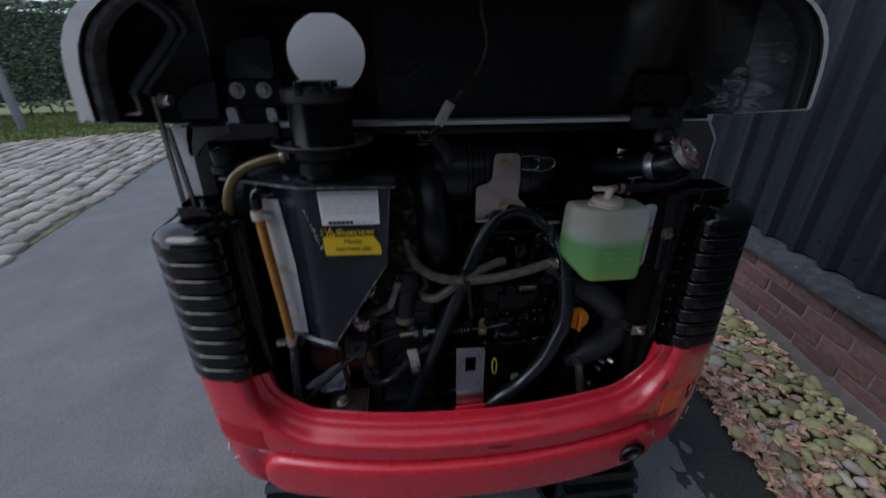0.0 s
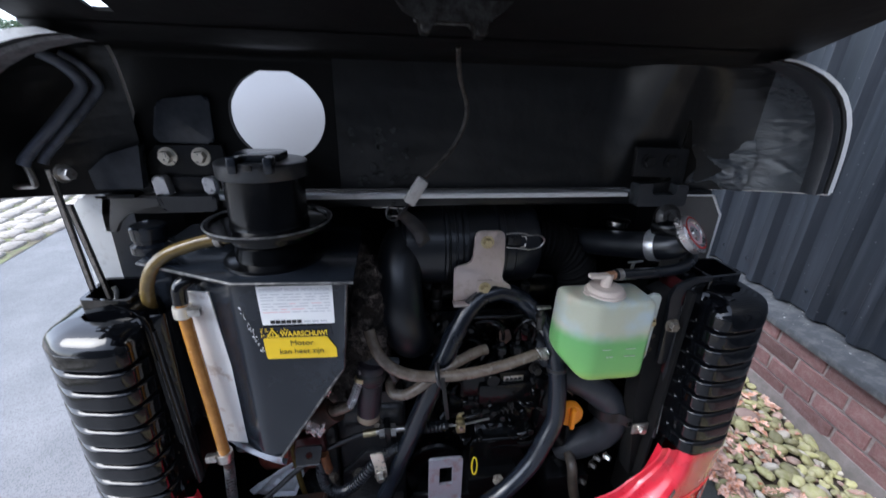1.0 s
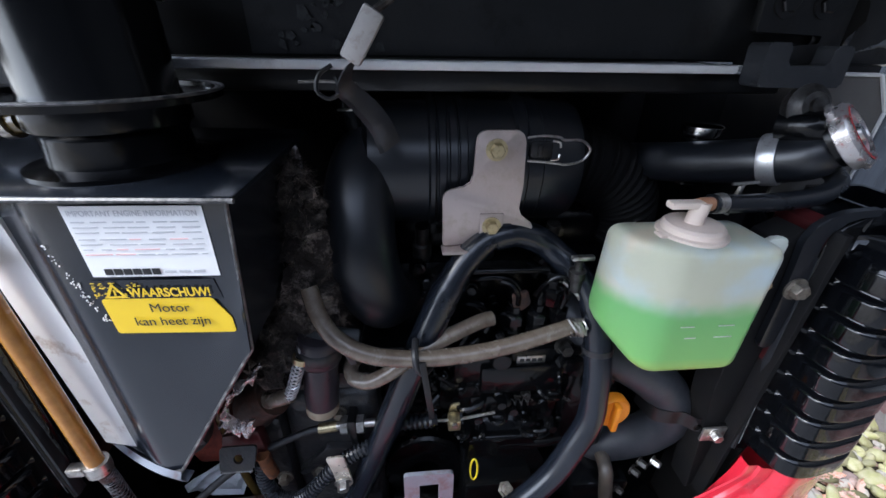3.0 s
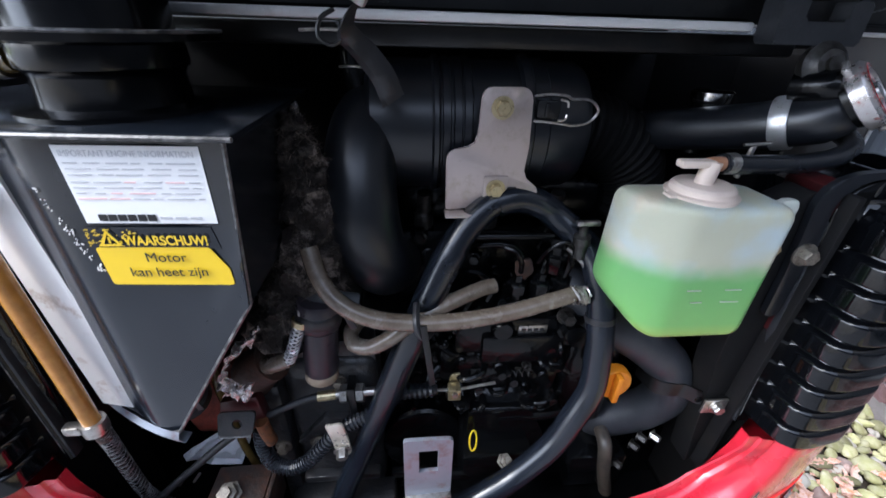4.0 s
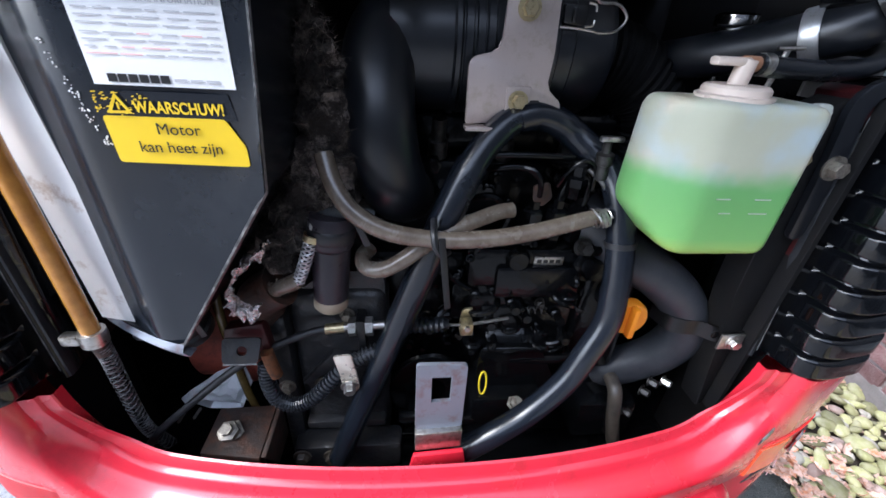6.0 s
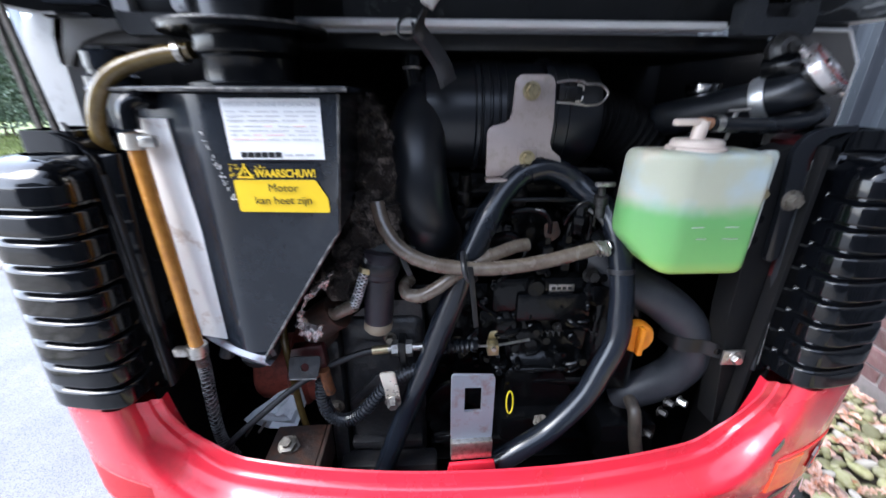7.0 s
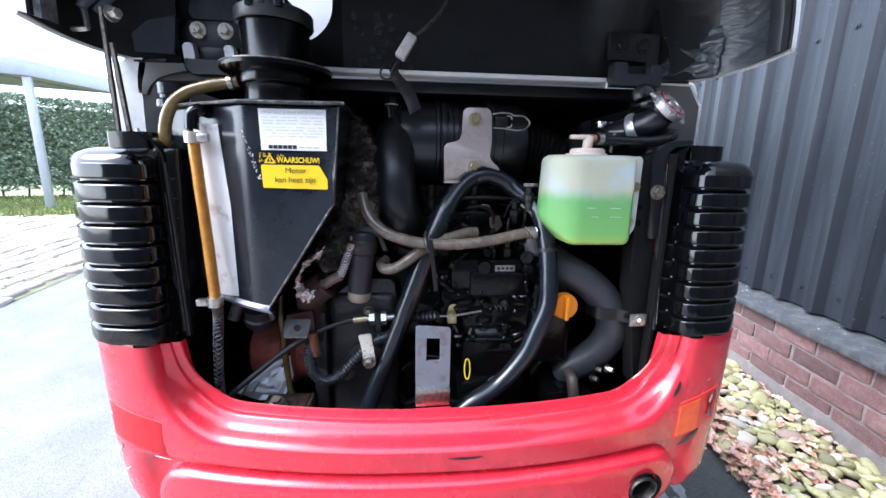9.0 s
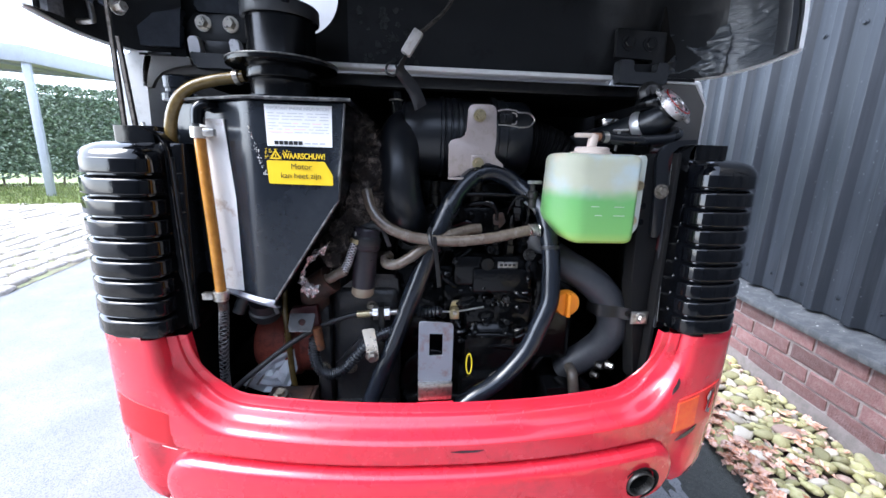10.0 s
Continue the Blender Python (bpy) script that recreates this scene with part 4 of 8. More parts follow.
    # added grey strip, its colour stands for light on the flange's inner return
    trim = [[(CX + s * (abs(r[1][0] - CX) - dx), r[1][1] + dy, r[1][2]) for dx, dy in ((-0.001, -0.0042), (0.0008, -0.0036), (0.0012, 0.0), (0.0006, 0.007), (-0.001, 0.008))] for r in rows[:26]]
    own(part("lit_return_strip", grid(trim), DUSTY_RUBBER, cover, "added grey strip for the lit inner return of the flange", 60))
    own(part("worn_line", tube([rows[k][4] for k in (1, 5, 9, 13, 17, 21)], 0.0005, 5, 3), WORN_EDGE, cover, "thin bare line worn along the flange"))
    if s > 0:
        own(part("red_edge", prism([(CX + 0.3195, 1.052), (CX + 0.3270, 1.058), (CX + 0.3285, 1.010), (CX + 0.3310, 0.880), (CX + 0.3280, 0.880), (CX + 0.3225, 0.990)], "y", 0.5280, 0.575, 0.0005), RED_DARK, cover, "dark red edge beside the cover"))
    # collar on top
    outer = rounded([(0.368, 0.534), (0.424, 0.542), (0.430, 0.600), (0.368, 0.600)], 0.006)
    inner = rounded([(0.372, 0.539), (0.420, 0.546), (0.425, 0.595), (0.372, 0.595)], 0.005)
    rows = [[(CX + s * (u - 0.004), y, z) for u, y in pl] for pl, z in ((outer, 1.030), (outer, 1.0605), (outer, 1.063), (inner, 1.063), (inner, 1.005))]
    own(part("collar", grid(rows, close=True), GLOSS_BLACK, cover, "black collar with an open top"))
    return cover


corner_cover(-1)
corner_cover(1)


def frame_posts():
    # engine frame behind the covers: off-white post on one side, folded shade-toned taupe plate on the other
    post = rounded([(-0.350, 1.00), (-0.346, 1.150), (-0.334, 1.166), (-0.300, 1.168), (-0.312, 1.130), (-0.316, 1.00)], 0.008, 5)
    epart("frame_post", prism(post, "y", 0.610, 0.660, 0.003), WHITE_PAINT, "off-white painted frame post")
    plate = [(0.444, 1.02), (0.522, 1.02), (0.522, 1.128), (0.502, 1.158), (0.444, 1.158)]
    fold = epart("frame_plate", prism(plate, "y", 0.612, 0.616, 0.001), TAUPE, "frame plate with a cut corner, shade put into its taupe colour")
    own(part("plate_edge", tube([(0.448, 0.611, 1.159), (0.501, 0.611, 1.1585)], 0.0018, 6, 2), WHITE_PAINT, fold, "worn white edge"))
    own(part("plate_edge", tube([(0.502, 0.611, 1.158), (0.5225, 0.611, 1.128)], 0.0018, 6, 2), WHITE_PAINT, fold, "worn white edge"))
    own(part("plate_edge", tube([(0.5225, 0.611, 1.127), (0.5225, 0.611, 1.03)], 0.0018, 6, 2), WHITE_PAINT, fold, "worn white edge"))
    epart("fender", prism(rounded([(0.530, 1.06), (0.552, 1.06), (0.580, 1.10), (0.580, 1.185), (0.530, 1.185)], 0.02, 4), "y", 0.70, 0.74, 0.004), WHITE_PAINT, "off-white fender edge behind the engine frame")
    for s in (-1, 1):
        epart("frame_web", box(CX + s * 0.4225 - 0.0015, CX + s * 0.4225 + 0.0015, 0.620, 0.80, 0.60, 1.14, 0.0005), MATTE_BLACK)
    epart("frame_rail", box(CX - 0.30, CX + 0.34, 0.640, 0.662, 1.139, 1.157, 0.003), FRAME_BLACK, "black cross rail below the hood")
    epart("frame_rail", box(-0.300, -0.205, 0.6175, 0.634, 1.140, 1.163, 0.003), TAUPE, "short taupe frame rail")
    epart("frame_plate", prism([(-0.319, 1.120), (-0.317, 1.145), (-0.312, 1.163), (-0.252, 1.162), (-0.249, 1.151), (-0.272, 1.149), (-0.290, 1.142), (-0.301, 1.132), (-0.306, 1.119)], "y", 0.610, 0.6165, 0.0012), TAUPE, "folded frame plate with a round cutout, shade put into its taupe colour")
    # dark bay around the engine
    epart("bay_floor", prism([(CX - 0.36, 0.500), (CX + 0.36, 0.500), (CX + 0.40, 0.535), (CX + 0.4235, 0.585), (CX + 0.4235, 0.601), (CX - 0.4235, 0.601), (CX - 0.4235, 0.585), (CX - 0.40, 0.535)], "z", 0.548, 0.556), ENGINE_BLACK, "oily black belly plate")
    epart("bay_floor", box(CX - 0.4235, CX + 0.4235, 0.602, 0.998, 0.548, 0.556, 0.002), ENGINE_BLACK, "oily black belly plate")
    epart("bay_wall", box(CX - 0.434, CX + 0.434, 1.00, 1.02, 0.52, 1.30, 0.002), MATTE_BLACK, "black bulkhead behind the engine")
    epart("bay_side", box(CX - 0.432, CX - 0.424, 0.664, 0.998, 0.52, 1.157, 0.001), MATTE_BLACK, "black inner side panel")
    epart("bay_side", box(CX + 0.424, CX + 0.432, 0.664, 0.998, 0.52, 1.157, 0.001), MATTE_BLACK, "black inner side panel")
    epart("bay_cover", box(CX - 0.40, CX + 0.40, 0.664, 0.998, 1.146, 1.156, 0.001), MATTE_BLACK, "black plate under the seat")
    for s in (-1, 1):
        epart("side_baffle", prism([(0.530, 0.56), (0.530, 0.74), (0.522, 0.80), (0.600, 0.80), (0.615, 0.74), (0.615, 0.56)], "x", CX + s * 0.3620 - 0.001, CX + s * 0.3620 + 0.001, 0.0004), MATTE_BLACK, "black baffle beside the engine bay")
    # seat box and upper body
    epart("seat_box", box(CX - 0.34, CX + 0.34, 0.74, 1.25, 1.16, 1.46, 0.03, seg=4), SEAT_PAINT, "light grey seat box in front of the hood")
    epart("deck", box(CX - 0.44, CX + 0.44, 0.80, 1.60, 0.50, 0.60, 0.02, seg=3), FRAME_BLACK, "black machine deck")
    epart("side_skirt", box(CX - 0.446, CX - 0.436, 0.66, 1.6, 0.56, 1.06, 0.004), RED, "red side skirt")
    epart("side_skirt", box(CX + 0.436, CX + 0.446, 0.66, 1.6, 0.56, 1.06, 0.004), RED, "red side skirt")


frame_posts()


def undercarriage():
    for s in (-1, 1):
        cx = CX + s * 0.375
        track = own(part("crawler_track", bmesh.new(), RUBBER, excavator, "black rubber crawler track"))
        poly = rounded([(0.60, 0.02), (0.60, 0.33), (1.75, 0.33), (1.75, 0.02)], 0.15, 8)
        inner = rounded([(0.635, 0.055), (0.635, 0.295), (1.715, 0.295), (1.715, 0.055)], 0.12, 8)
        rows = [[(x, y, z) for y, z in pl] for pl, x in ((inner, cx - 0.10), (poly, cx - 0.10), (poly, cx + 0.10), (inner, cx + 0.10))]
        bm = grid(rows, close=True)
        # tread lugs
        n = 64
        per = [Vector(p) for p in poly]
        k = len(per)
        lens = [(per[(i + 1) % k] - per[i]).length for i in range(k)]
        total = sum(lens)
        for j in range(n):
            d = total * j / n
            i = 0
            while d > lens[i]:
                d -= lens[i]
                i += 1
            a, b = per[i], per[(i + 1) % k]
            p = a.lerp(b, d / lens[i])
            t = (b - a).normalized()
            nrm = Vector((t.y, -t.x))
            if nrm.dot(p - Vector((1.12, 0.175))) < 0:
                nrm = -nrm
            q = [p - t * 0.013, p + t * 0.013, p + t * 0.009 + nrm * 0.02, p - t * 0.009 + nrm * 0.02]
            own(part("tread_lug", prism([(v.x, v.y) for v in q], "x", cx - 0.098, cx + 0.098, 0), RUBBER, track, "", 0))
        bm.to_mesh(track.data)
        bm.free()
        for y in (0.76, 1.58):
            own(part("track_wheel", lathe([(0, -0.05), (0.11, -0.05), (0.12, -0.04), (0.12, 0.04), (0.11, 0.05), (0, 0.05)], (cx, y, 0.175), (1, 0, 0), 24), FRAME_BLACK, track, "black steel track wheel"))
    epart("undercarriage_frame", box(CX - 0.274, CX + 0.274, 0.66, 1.5, 0.15, 0.42, 0.02), FRAME_BLACK, "black undercarriage frame")
    epart("swing_ring", lathe([(0, 0), (0.20, 0), (0.20, 0.09), (0, 0.09)], (CX, 1.1, 0.42), (0, 0, 1), 32), FRAME_BLACK, "black swing ring")


undercarriage()


# ---- raised hood ----
def hood():
    xl, xr = -0.335, 0.525
    zt = 1.348
    yr, yw = 0.636, 0.512      # back panel, wing rims
    hood_ob = epart("engine_hood", bmesh.new(), WHITE_PAINT, "raised engine hood, off-white outside with black foam inside")
    low = lambda y: 1.187 - 0.020 * (y - yw) / (yr - yw)
    plan_r = smooth_path([(0.566, 0.512, 0), (0.5645, 0.535, 0), (0.557, 0.565, 0), (0.540, 0.595, 0), (0.510, 0.620, 0), (0.465, 0.634, 0), (0.420, 0.6395, 0), (0.376, 0.6400, 0)], 4)
    plan_l = smooth_path([(-0.372, 0.508, 0), (-0.3715, 0.535, 0), (-0.366, 0.565, 0), (-0.350, 0.595, 0), (-0.322, 0.620, 0), (-0.29, 0.634, 0), (-0.266, 0.6385, 0)], 4)
    lean = [(0.0, 0.0), (0.022, 0.001), (0.045, 0.003), (0.063, 0.006), (0.080, 0.011), (0.096, 0.020), (0.110, 0.032), (0.122, 0.048), (0.132, 0.068), (0.139, 0.090), (0.143, 0.108), (0.1445, 0.124)]
    def wing(plan, s, gap):
        """Side of the hood: upright below, rolling over inwards, the roll tighter towards the back."""
        rows = []
        for i in range(len(plan)):
            t_ = i / (len(plan) - 1)
            roll = 1 - 0.78 * t_ * t_ * (3 - 2 * t_)
            p, q = plan[max(i - 1, 0)], plan[min(i + 1, len(plan) - 1)]
            d = (q - p).normalized()
            nrm = Vector((d.y, -d.x, 0)) * (-s)
            row = []
            for h, inn in lean:
                pt = plan[i] + nrm * (inn * roll + gap)
                row.append((pt.x, pt.y, low(plan[i].y) + h * (1.3300 - low(plan[i].y)) / 0.1445 - gap * 0.25))
            rows.append(row)
        return rows
    def lining(plan, s):
        """Soft lining inside a wing, wrinkled near the rim, smooth and sagging on the right towards the back."""
        coarse = wing(plan, s, 0.0095)
        n_i, n_j = len(coarse) - 1, len(coarse[0]) - 1
        rows = []
        for a in range(81):
            fi = a / 80 * n_i
            i = min(int(fi), n_i - 1)
            row = []
            for b in range(97):
                fj = b / 96 * n_j
                j = min(int(fj), n_j - 1)
                p = [Vector(coarse[i + di][j + dj]) for di in (0, 1) for dj in (0, 1)]
                q = p[0].lerp(p[1], fj - j).lerp(p[2].lerp(p[3], fj - j), fi - i)
                near = min(max((0.592 - q.y) / 0.05, 0), 1) if s > 0 else 0.12
                line = noise.noise(Vector((a * 0.022, b * 0.10 + a * 0.030 + 1.2 * math.sin(a * 0.06), s * 3.0)))
                fine = noise.noise(Vector((a * 0.035, b * 0.21 - a * 0.02, s * 8.0)))
                cuts = max(0, 1 - abs(line) / 0.10) + 0.7 * max(0, 1 - abs(fine) / 0.12)
                fold = max(0, 1 - abs(q.z - 1.208 - 0.45 * (q.y - 0.56)) / 0.005) if s > 0 else 0
                hold = min(1, a / 3, (80 - a) / 6, b / 3)
                q = q + Vector((-s * 0.9, -0.45, 0)) * (0.003 * line - 0.0028 * cuts - 0.004 * fold) * hold * near
                if s > 0:
                    loose = yr - 0.0030 - sag_depth(q.x, q.z) * min(1, max(0, (0.545 - q.x) / 0.08))
                    q.y = min(q.y, loose) if a < 50 else q.y + (loose - q.y) * min(1, (a - 50) / 20)
                row.append(q)
            rows.append(row)
        return rows
    def sag_depth(x, z):
        """How far the loose lining hangs out from the back panel near the hinge."""
        k = min(max((x - 0.322 - 0.08 * (z - 1.22)) / 0.055, 0), 1)
        return 0.046 * k * k * (3 - 2 * k) * max(0, (z - 1.168) / 0.16) ** 1.35
    bm = bmesh.new()
    for plan, s in ((plan_l, -1), (plan_r, 1)):
        shell = wing(plan, s, 0.0)
        grid(shell, bm)
        # rolled rim, broad on one side and narrow on the other
        o = shell[0]
        i_ = wing(plan, s, 0.0155 if s < 0 else 0.0065)[0]
        rim = [o, [(x, y - 0.004, z) for x, y, z in o], [(x, y - 0.004, z) for x, y, z in i_], [(x, y + 0.012, z) for x, y, z in i_]]
        grid(rim, bm)
    grid([[(x, y, 1.338 + 0.004 * (0.63 - y)) for x in (-0.29, -0.1, 0.1, 0.3, 0.49)] for y in (0.545, 0.59, 0.655)], bm)
    bm.to_mesh(hood_ob.data)
    bm.free()
    for p in hood_ob.data.polygons:
        p.use_smooth = True
    hood_ob.data.set_sharp_from_angle(angle=radians(40))
    for plan, s in ((plan_l, -1), (plan_r, 1)):
        sheet = lining(plan, s)
        own(part("wing_lining", grid(sheet[:39]), CRINKLE if s > 0 else LINING, hood_ob, "wrinkled shiny black foam lining", 60))
        own(part("corner_lining", grid(sheet[38:]), LINING, hood_ob, "loose glossy black lining in the corner", 60))
        g0 = 0.0156 if s < 0 else 0.0066
        strip_rows = [[(x, y - 0.004 + dy, z) for x, y, z in wing(plan, s, g)[0]] for g, dy in ((g0, 0.0), (g0 + 0.002, 0.002), (g0 + 0.0025, 0.012))]
        own(part("edge_strip", grid(strip_rows), FRAME_BLACK, hood_ob, "black rubber edge strip"))
        strip_rows = [[(x, y + dy, z) for x, y, z in wing(plan, s, g)[0]] for g, dy in ((g0 + 0.0026, 0.006), (g0 + 0.0030, 0.001), (g0 + 0.010, 0.002), (g0 + 0.012, 0.006), (g0 + 0.0125, 0.02))]
        own(part("foam_strip", grid(strip_rows), STRIP_GREY if s < 0 else DUSTY_RUBBER, hood_ob, "dusty foam strip inside the rim"))
        own(part("wing_lip", tube([(p.x, p.y, low(p.y) - 0.001) for p in plan[::3]], 0.0035, 8, 4), WHITE_PAINT, hood_ob, "off-white lower edge of the hood"))
    # back panel with the filler hole, white behind and black in front
    def holed(y, zl, inset, hr):
        hole = [(-0.105 + hr * 1.0 * math.cos(a) * (1.0 if math.sin(a) < 0.3 else 1 - 0.18 * max(0, math.sin(a) - 0.3)), 1.258 + hr * math.sin(a) * (0.98 if math.sin(a) < 0.75 else 0.95)) for a in [2 * math.pi * i / 40 for i in range(40)]]
        ring_out = []
        for i in range(40):
            a = 2 * math.pi * i / 40
            c, sn = math.cos(a), math.sin(a)
            x1, x0, z1, z0 = xr - inset, xl + inset, zt - 0.012, zl
            k = min(((x1 + 0.105) / c) if c > 1e-6 else 9, ((x0 + 0.105) / c) if c < -1e-6 else 9, ((z1 - 1.258) / sn) if sn > 1e-6 else 9, ((z0 - 1.258) / sn) if sn < -1e-6 else 9)
            ring_out.append((-0.105 + c * k, 1.258 + sn * k))
        return hole, ring_out
    bm = bmesh.new()
    hole, out = holed(yr, 1.166, 0.012, 0.0565)
    corners = [(xr - 0.012, zt - 0.012), (xl + 0.012, zt - 0.012), (xl + 0.012, 1.166), (xr - 0.012, 1.166)]
    for yy, mat_i in ((yr, 0), (yr + 0.010, 1)):
        vh = [bm.verts.new((x, yy, z)) for x, z in hole]
        vo = [bm.verts.new((x, yy, z)) for x, z in out]
        for i in range(40):
            f = bm.faces.new((vh[i], vh[(i + 1) % 40], vo[(i + 1) % 40], vo[i]))
            f.material_index = mat_i
            a, b = out[i], out[(i + 1) % 40]
            if abs(a[0] - b[0]) > 1e-5 and abs(a[1] - b[1]) > 1e-5:
                c = min(corners, key=lambda q: (Vector(q) - (Vector(a) + Vector(b)) / 2).length)
                f = bm.faces.new((vo[i], vo[(i + 1) % 40], bm.verts.new((c[0], yy, c[1]))))
                f.material_index = mat_i
        if mat_i == 0:
            first = vh
    for i in range(40):
        f = bm.faces.new((first[i], first[(i + 1) % 40], vh[(i + 1) % 40], vh[i]))
        f.material_index = 0
    own(part("top_panel", bm, [FOAM, WHITE_PAINT], hood_ob, "black hood panel with a round filler hole"))
    # glossy lining over the panel: flat, then sagging outward past a crease near the hinge
    def film(x, z):
        ripple = noise.noise(Vector((x * 9, z * 14, 4.0))) * 0.0018 + noise.noise(Vector((x * 34, z * 46, 1.0))) * 0.0006
        return yr - 0.0035 - sag_depth(x, z) - ripple
    bm = grid([[(x, film(x, 1.168 + 0.160 * k / 32), 1.168 + 0.160 * k / 32) for x in [-0.035 + 0.440 * j / 95 for j in range(96)]] for k in range(33)])
    own(part("panel_lining", bm, LINING, hood_ob, "glossy black lining film, sagging at one end", 60))
    # flaked patches of the lining beside the filler hole
    rnd = random.Random(14)
    for k in range(46):
        x, z = 0.012 + 0.055 * rnd.random() ** 1.3 - 0.03 * (k % 3 == 0), 1.172 + 0.075 * rnd.random()
        n_ = rnd.randrange(5, 9)
        r0 = rnd.uniform(0.0015, 0.0060)
        pts = [(x + r0 * rnd.uniform(0.4, 1.3) * math.cos(6.283 * i / n_), z + r0 * rnd.uniform(0.4, 1.2) * math.sin(6.283 * i / n_)) for i in range(n_)]
        own(part("film_flake", prism(pts, "y", yr - 0.0064, yr - 0.0056), FLAKE, hood_ob, "", 0))
    # crumpled foam in the corner beside the hinge
    rows = []
    for j in range(56):
        x = 0.436 + 0.088 * j / 55
        row = []
        for k in range(40):
            z = 1.168 + 0.072 * k / 39
            fold = abs(noise.noise(Vector((x * 26 + z * 30, z * 38 - x * 16, 2.0)))) + 0.5 * abs(noise.noise(Vector((x * 70, z * 95, 5.0))))
            round_ = math.sqrt(max(0, 1 - abs(2 * k / 39 - 1) ** 3))
            y = yr - 0.004 - 0.013 * round_ + 0.014 * fold * round_ - 0.040 * max(0, (x - 0.470) / 0.055) ** 2
            row.append((x, y, z))
        rows.append(row)
    own(part("foam_fold", grid(rows), CRINKLE, hood_ob, "crumpled black foam lining", 60))
    own(part("foam_tear", prism([(0.4300, 1.222), (0.4325, 1.262), (0.4345, 1.262), (0.4440, 1.225), (0.4560, 1.210), (0.4590, 1.198), (0.4470, 1.186), (0.4460, 1.172), (0.4340, 1.172)], "y", yr - 0.0285, yr - 0.0255, 0.0008), SOOT, hood_ob, "black tear in the lining", 0))
    own(part("lower_lip", box(-0.19, 0.365, 0.609, 0.634, 1.158, 1.165, 0.002), WHITE_PAINT, hood_ob, "off-white metal edge of the hood"))
    own(part("lower_lip", box(0.44, 0.50, 0.612, 0.634, 1.159, 1.166, 0.002), FRAME_BLACK, hood_ob))
    own(part("lower_lip", box(-0.32, -0.275, 0.610, 0.634, 1.160, 1.167, 0.002), FRAME_BLACK, hood_ob))
    # former rear face of the hood, now reaching out overhead, with a row of slots near one side
    rise = lambda y: 1.352 + 0.352 * (0.468 - y)
    bm = bmesh.new()
    slots = ((0.426, 0.496), (0.342, 0.412), (0.258, 0.328))
    strips = [(-0.183, 0.471, 0.24, 0.540), (-0.266, -0.1985, 0.24, 0.540)]
    ends = [0.540] + [v for y0, y1 in slots for v in (y1, y0)] + [0.24]
    strips += [(-0.1985, -0.183, ends[2 * k + 1], ends[2 * k]) for k in range(4)]
    for a, b, y0, y1 in strips:
        rings = [[bm.verts.new((x, y, rise(y) + over)) for x, y in ((a, y0), (b, y0), (b, y1), (a, y1))] for over in (0.0, 0.003)]
        lo, hi = rings
        for f in [lo] + [(lo[i], lo[(i + 1) % 4], hi[(i + 1) % 4], hi[i]) for i in range(4)]:
            bm.faces.new(f)
        bm.faces.new(hi[::-1]).material_index = 1
    own(part("rear_panel", bm, [FOAM, WHITE_PAINT], hood_ob, "black lined rear panel of the hood, reaching overhead"))
    profile = [(0.637, 1.308), (0.6365, 1.318), (0.633, 1.3235), (0.625, 1.3265), (0.60, 1.3280), (0.56, 1.3265), (0.535, 1.3265), (0.510, rise(0.510) - 0.0015)]
    span = lambda y: 0.048 * min(1, max(0, (y - 0.530) / 0.04)) - 0.026 * max(0, (y - 0.60) / 0.037)
    own(part("roof_lining", grid([[(x, y, z) for x in (-0.266 - span(y), -0.25, -0.1, 0.1, 0.3, 0.44, 0.466 + span(y))] for y, z in profile]), FOAM, hood_ob, "black foam under the roof of the hood", 60))
    # latch
    bm = prism(rounded([(0.030, 1.360), (0.134, 1.360), (0.122, 1.348), (0.112, 1.344), (0.111, 1.331), (0.102, 1.331), (0.100, 1.343), (0.068, 1.343), (0.065, 1.332), (0.057, 1.332), (0.055, 1.344), (0.045, 1.348)], 0.003, 3), "y", 0.455, 0.475, 0.002)
    own(part("latch", bm, ENGINE_GREY, hood_ob, "dull steel hood latch"))
    # hinges
    bm = prism([(-0.260, 1.188), (-0.258, 1.209), (-0.246, 1.223), (-0.172, 1.223), (-0.170, 1.188), (-0.197, 1.188), (-0.198, 1.170), (-0.231, 1.170), (-0.231, 1.188)], "y", 0.624, 0.631, 0.001)
    hl = own(part("hinge", bm, FRAME_BLACK, hood_ob, "black hinge plate with two plated bolts"))
    for x in (-0.2343, -0.1968):
        own(part("hinge_bolt", bolt((x, 0.624, 1.2098), (0, -1, 0), 0.0076, 0.011), BRIGHT_BOLT, hl, "shiny plated bolt"))
    own(part("hinge_knuckle", prism(rounded([(-0.250, 1.188), (-0.236, 1.189), (-0.233, 1.165), (-0.248, 1.163)], 0.004, 4), "y", 0.606, 0.620, 0.003), SCUFFED, hl, "scuffed hinge knuckle"))
    own(part("hinge_knuckle", prism(rounded([(-0.195, 1.187), (-0.182, 1.187), (-0.180, 1.168), (-0.193, 1.167)], 0.004, 4), "y", 0.606, 0.620, 0.003), SCUFFED, hl, "scuffed hinge knuckle"))
    own(part("hinge_strap", box(-0.232, -0.198, 0.616, 0.6235, 1.160, 1.186, 0.001), FRAME_BLACK, hl))
    own(part("hinge_arm", prism(rounded([(-0.247, 1.1665), (-0.180, 1.1655), (-0.180, 1.1470), (-0.240, 1.1470)], 0.004), "y", 0.600, 0.617, 0.004), DUSTY_RUBBER, hl, "black hinge arm with scuffs"))
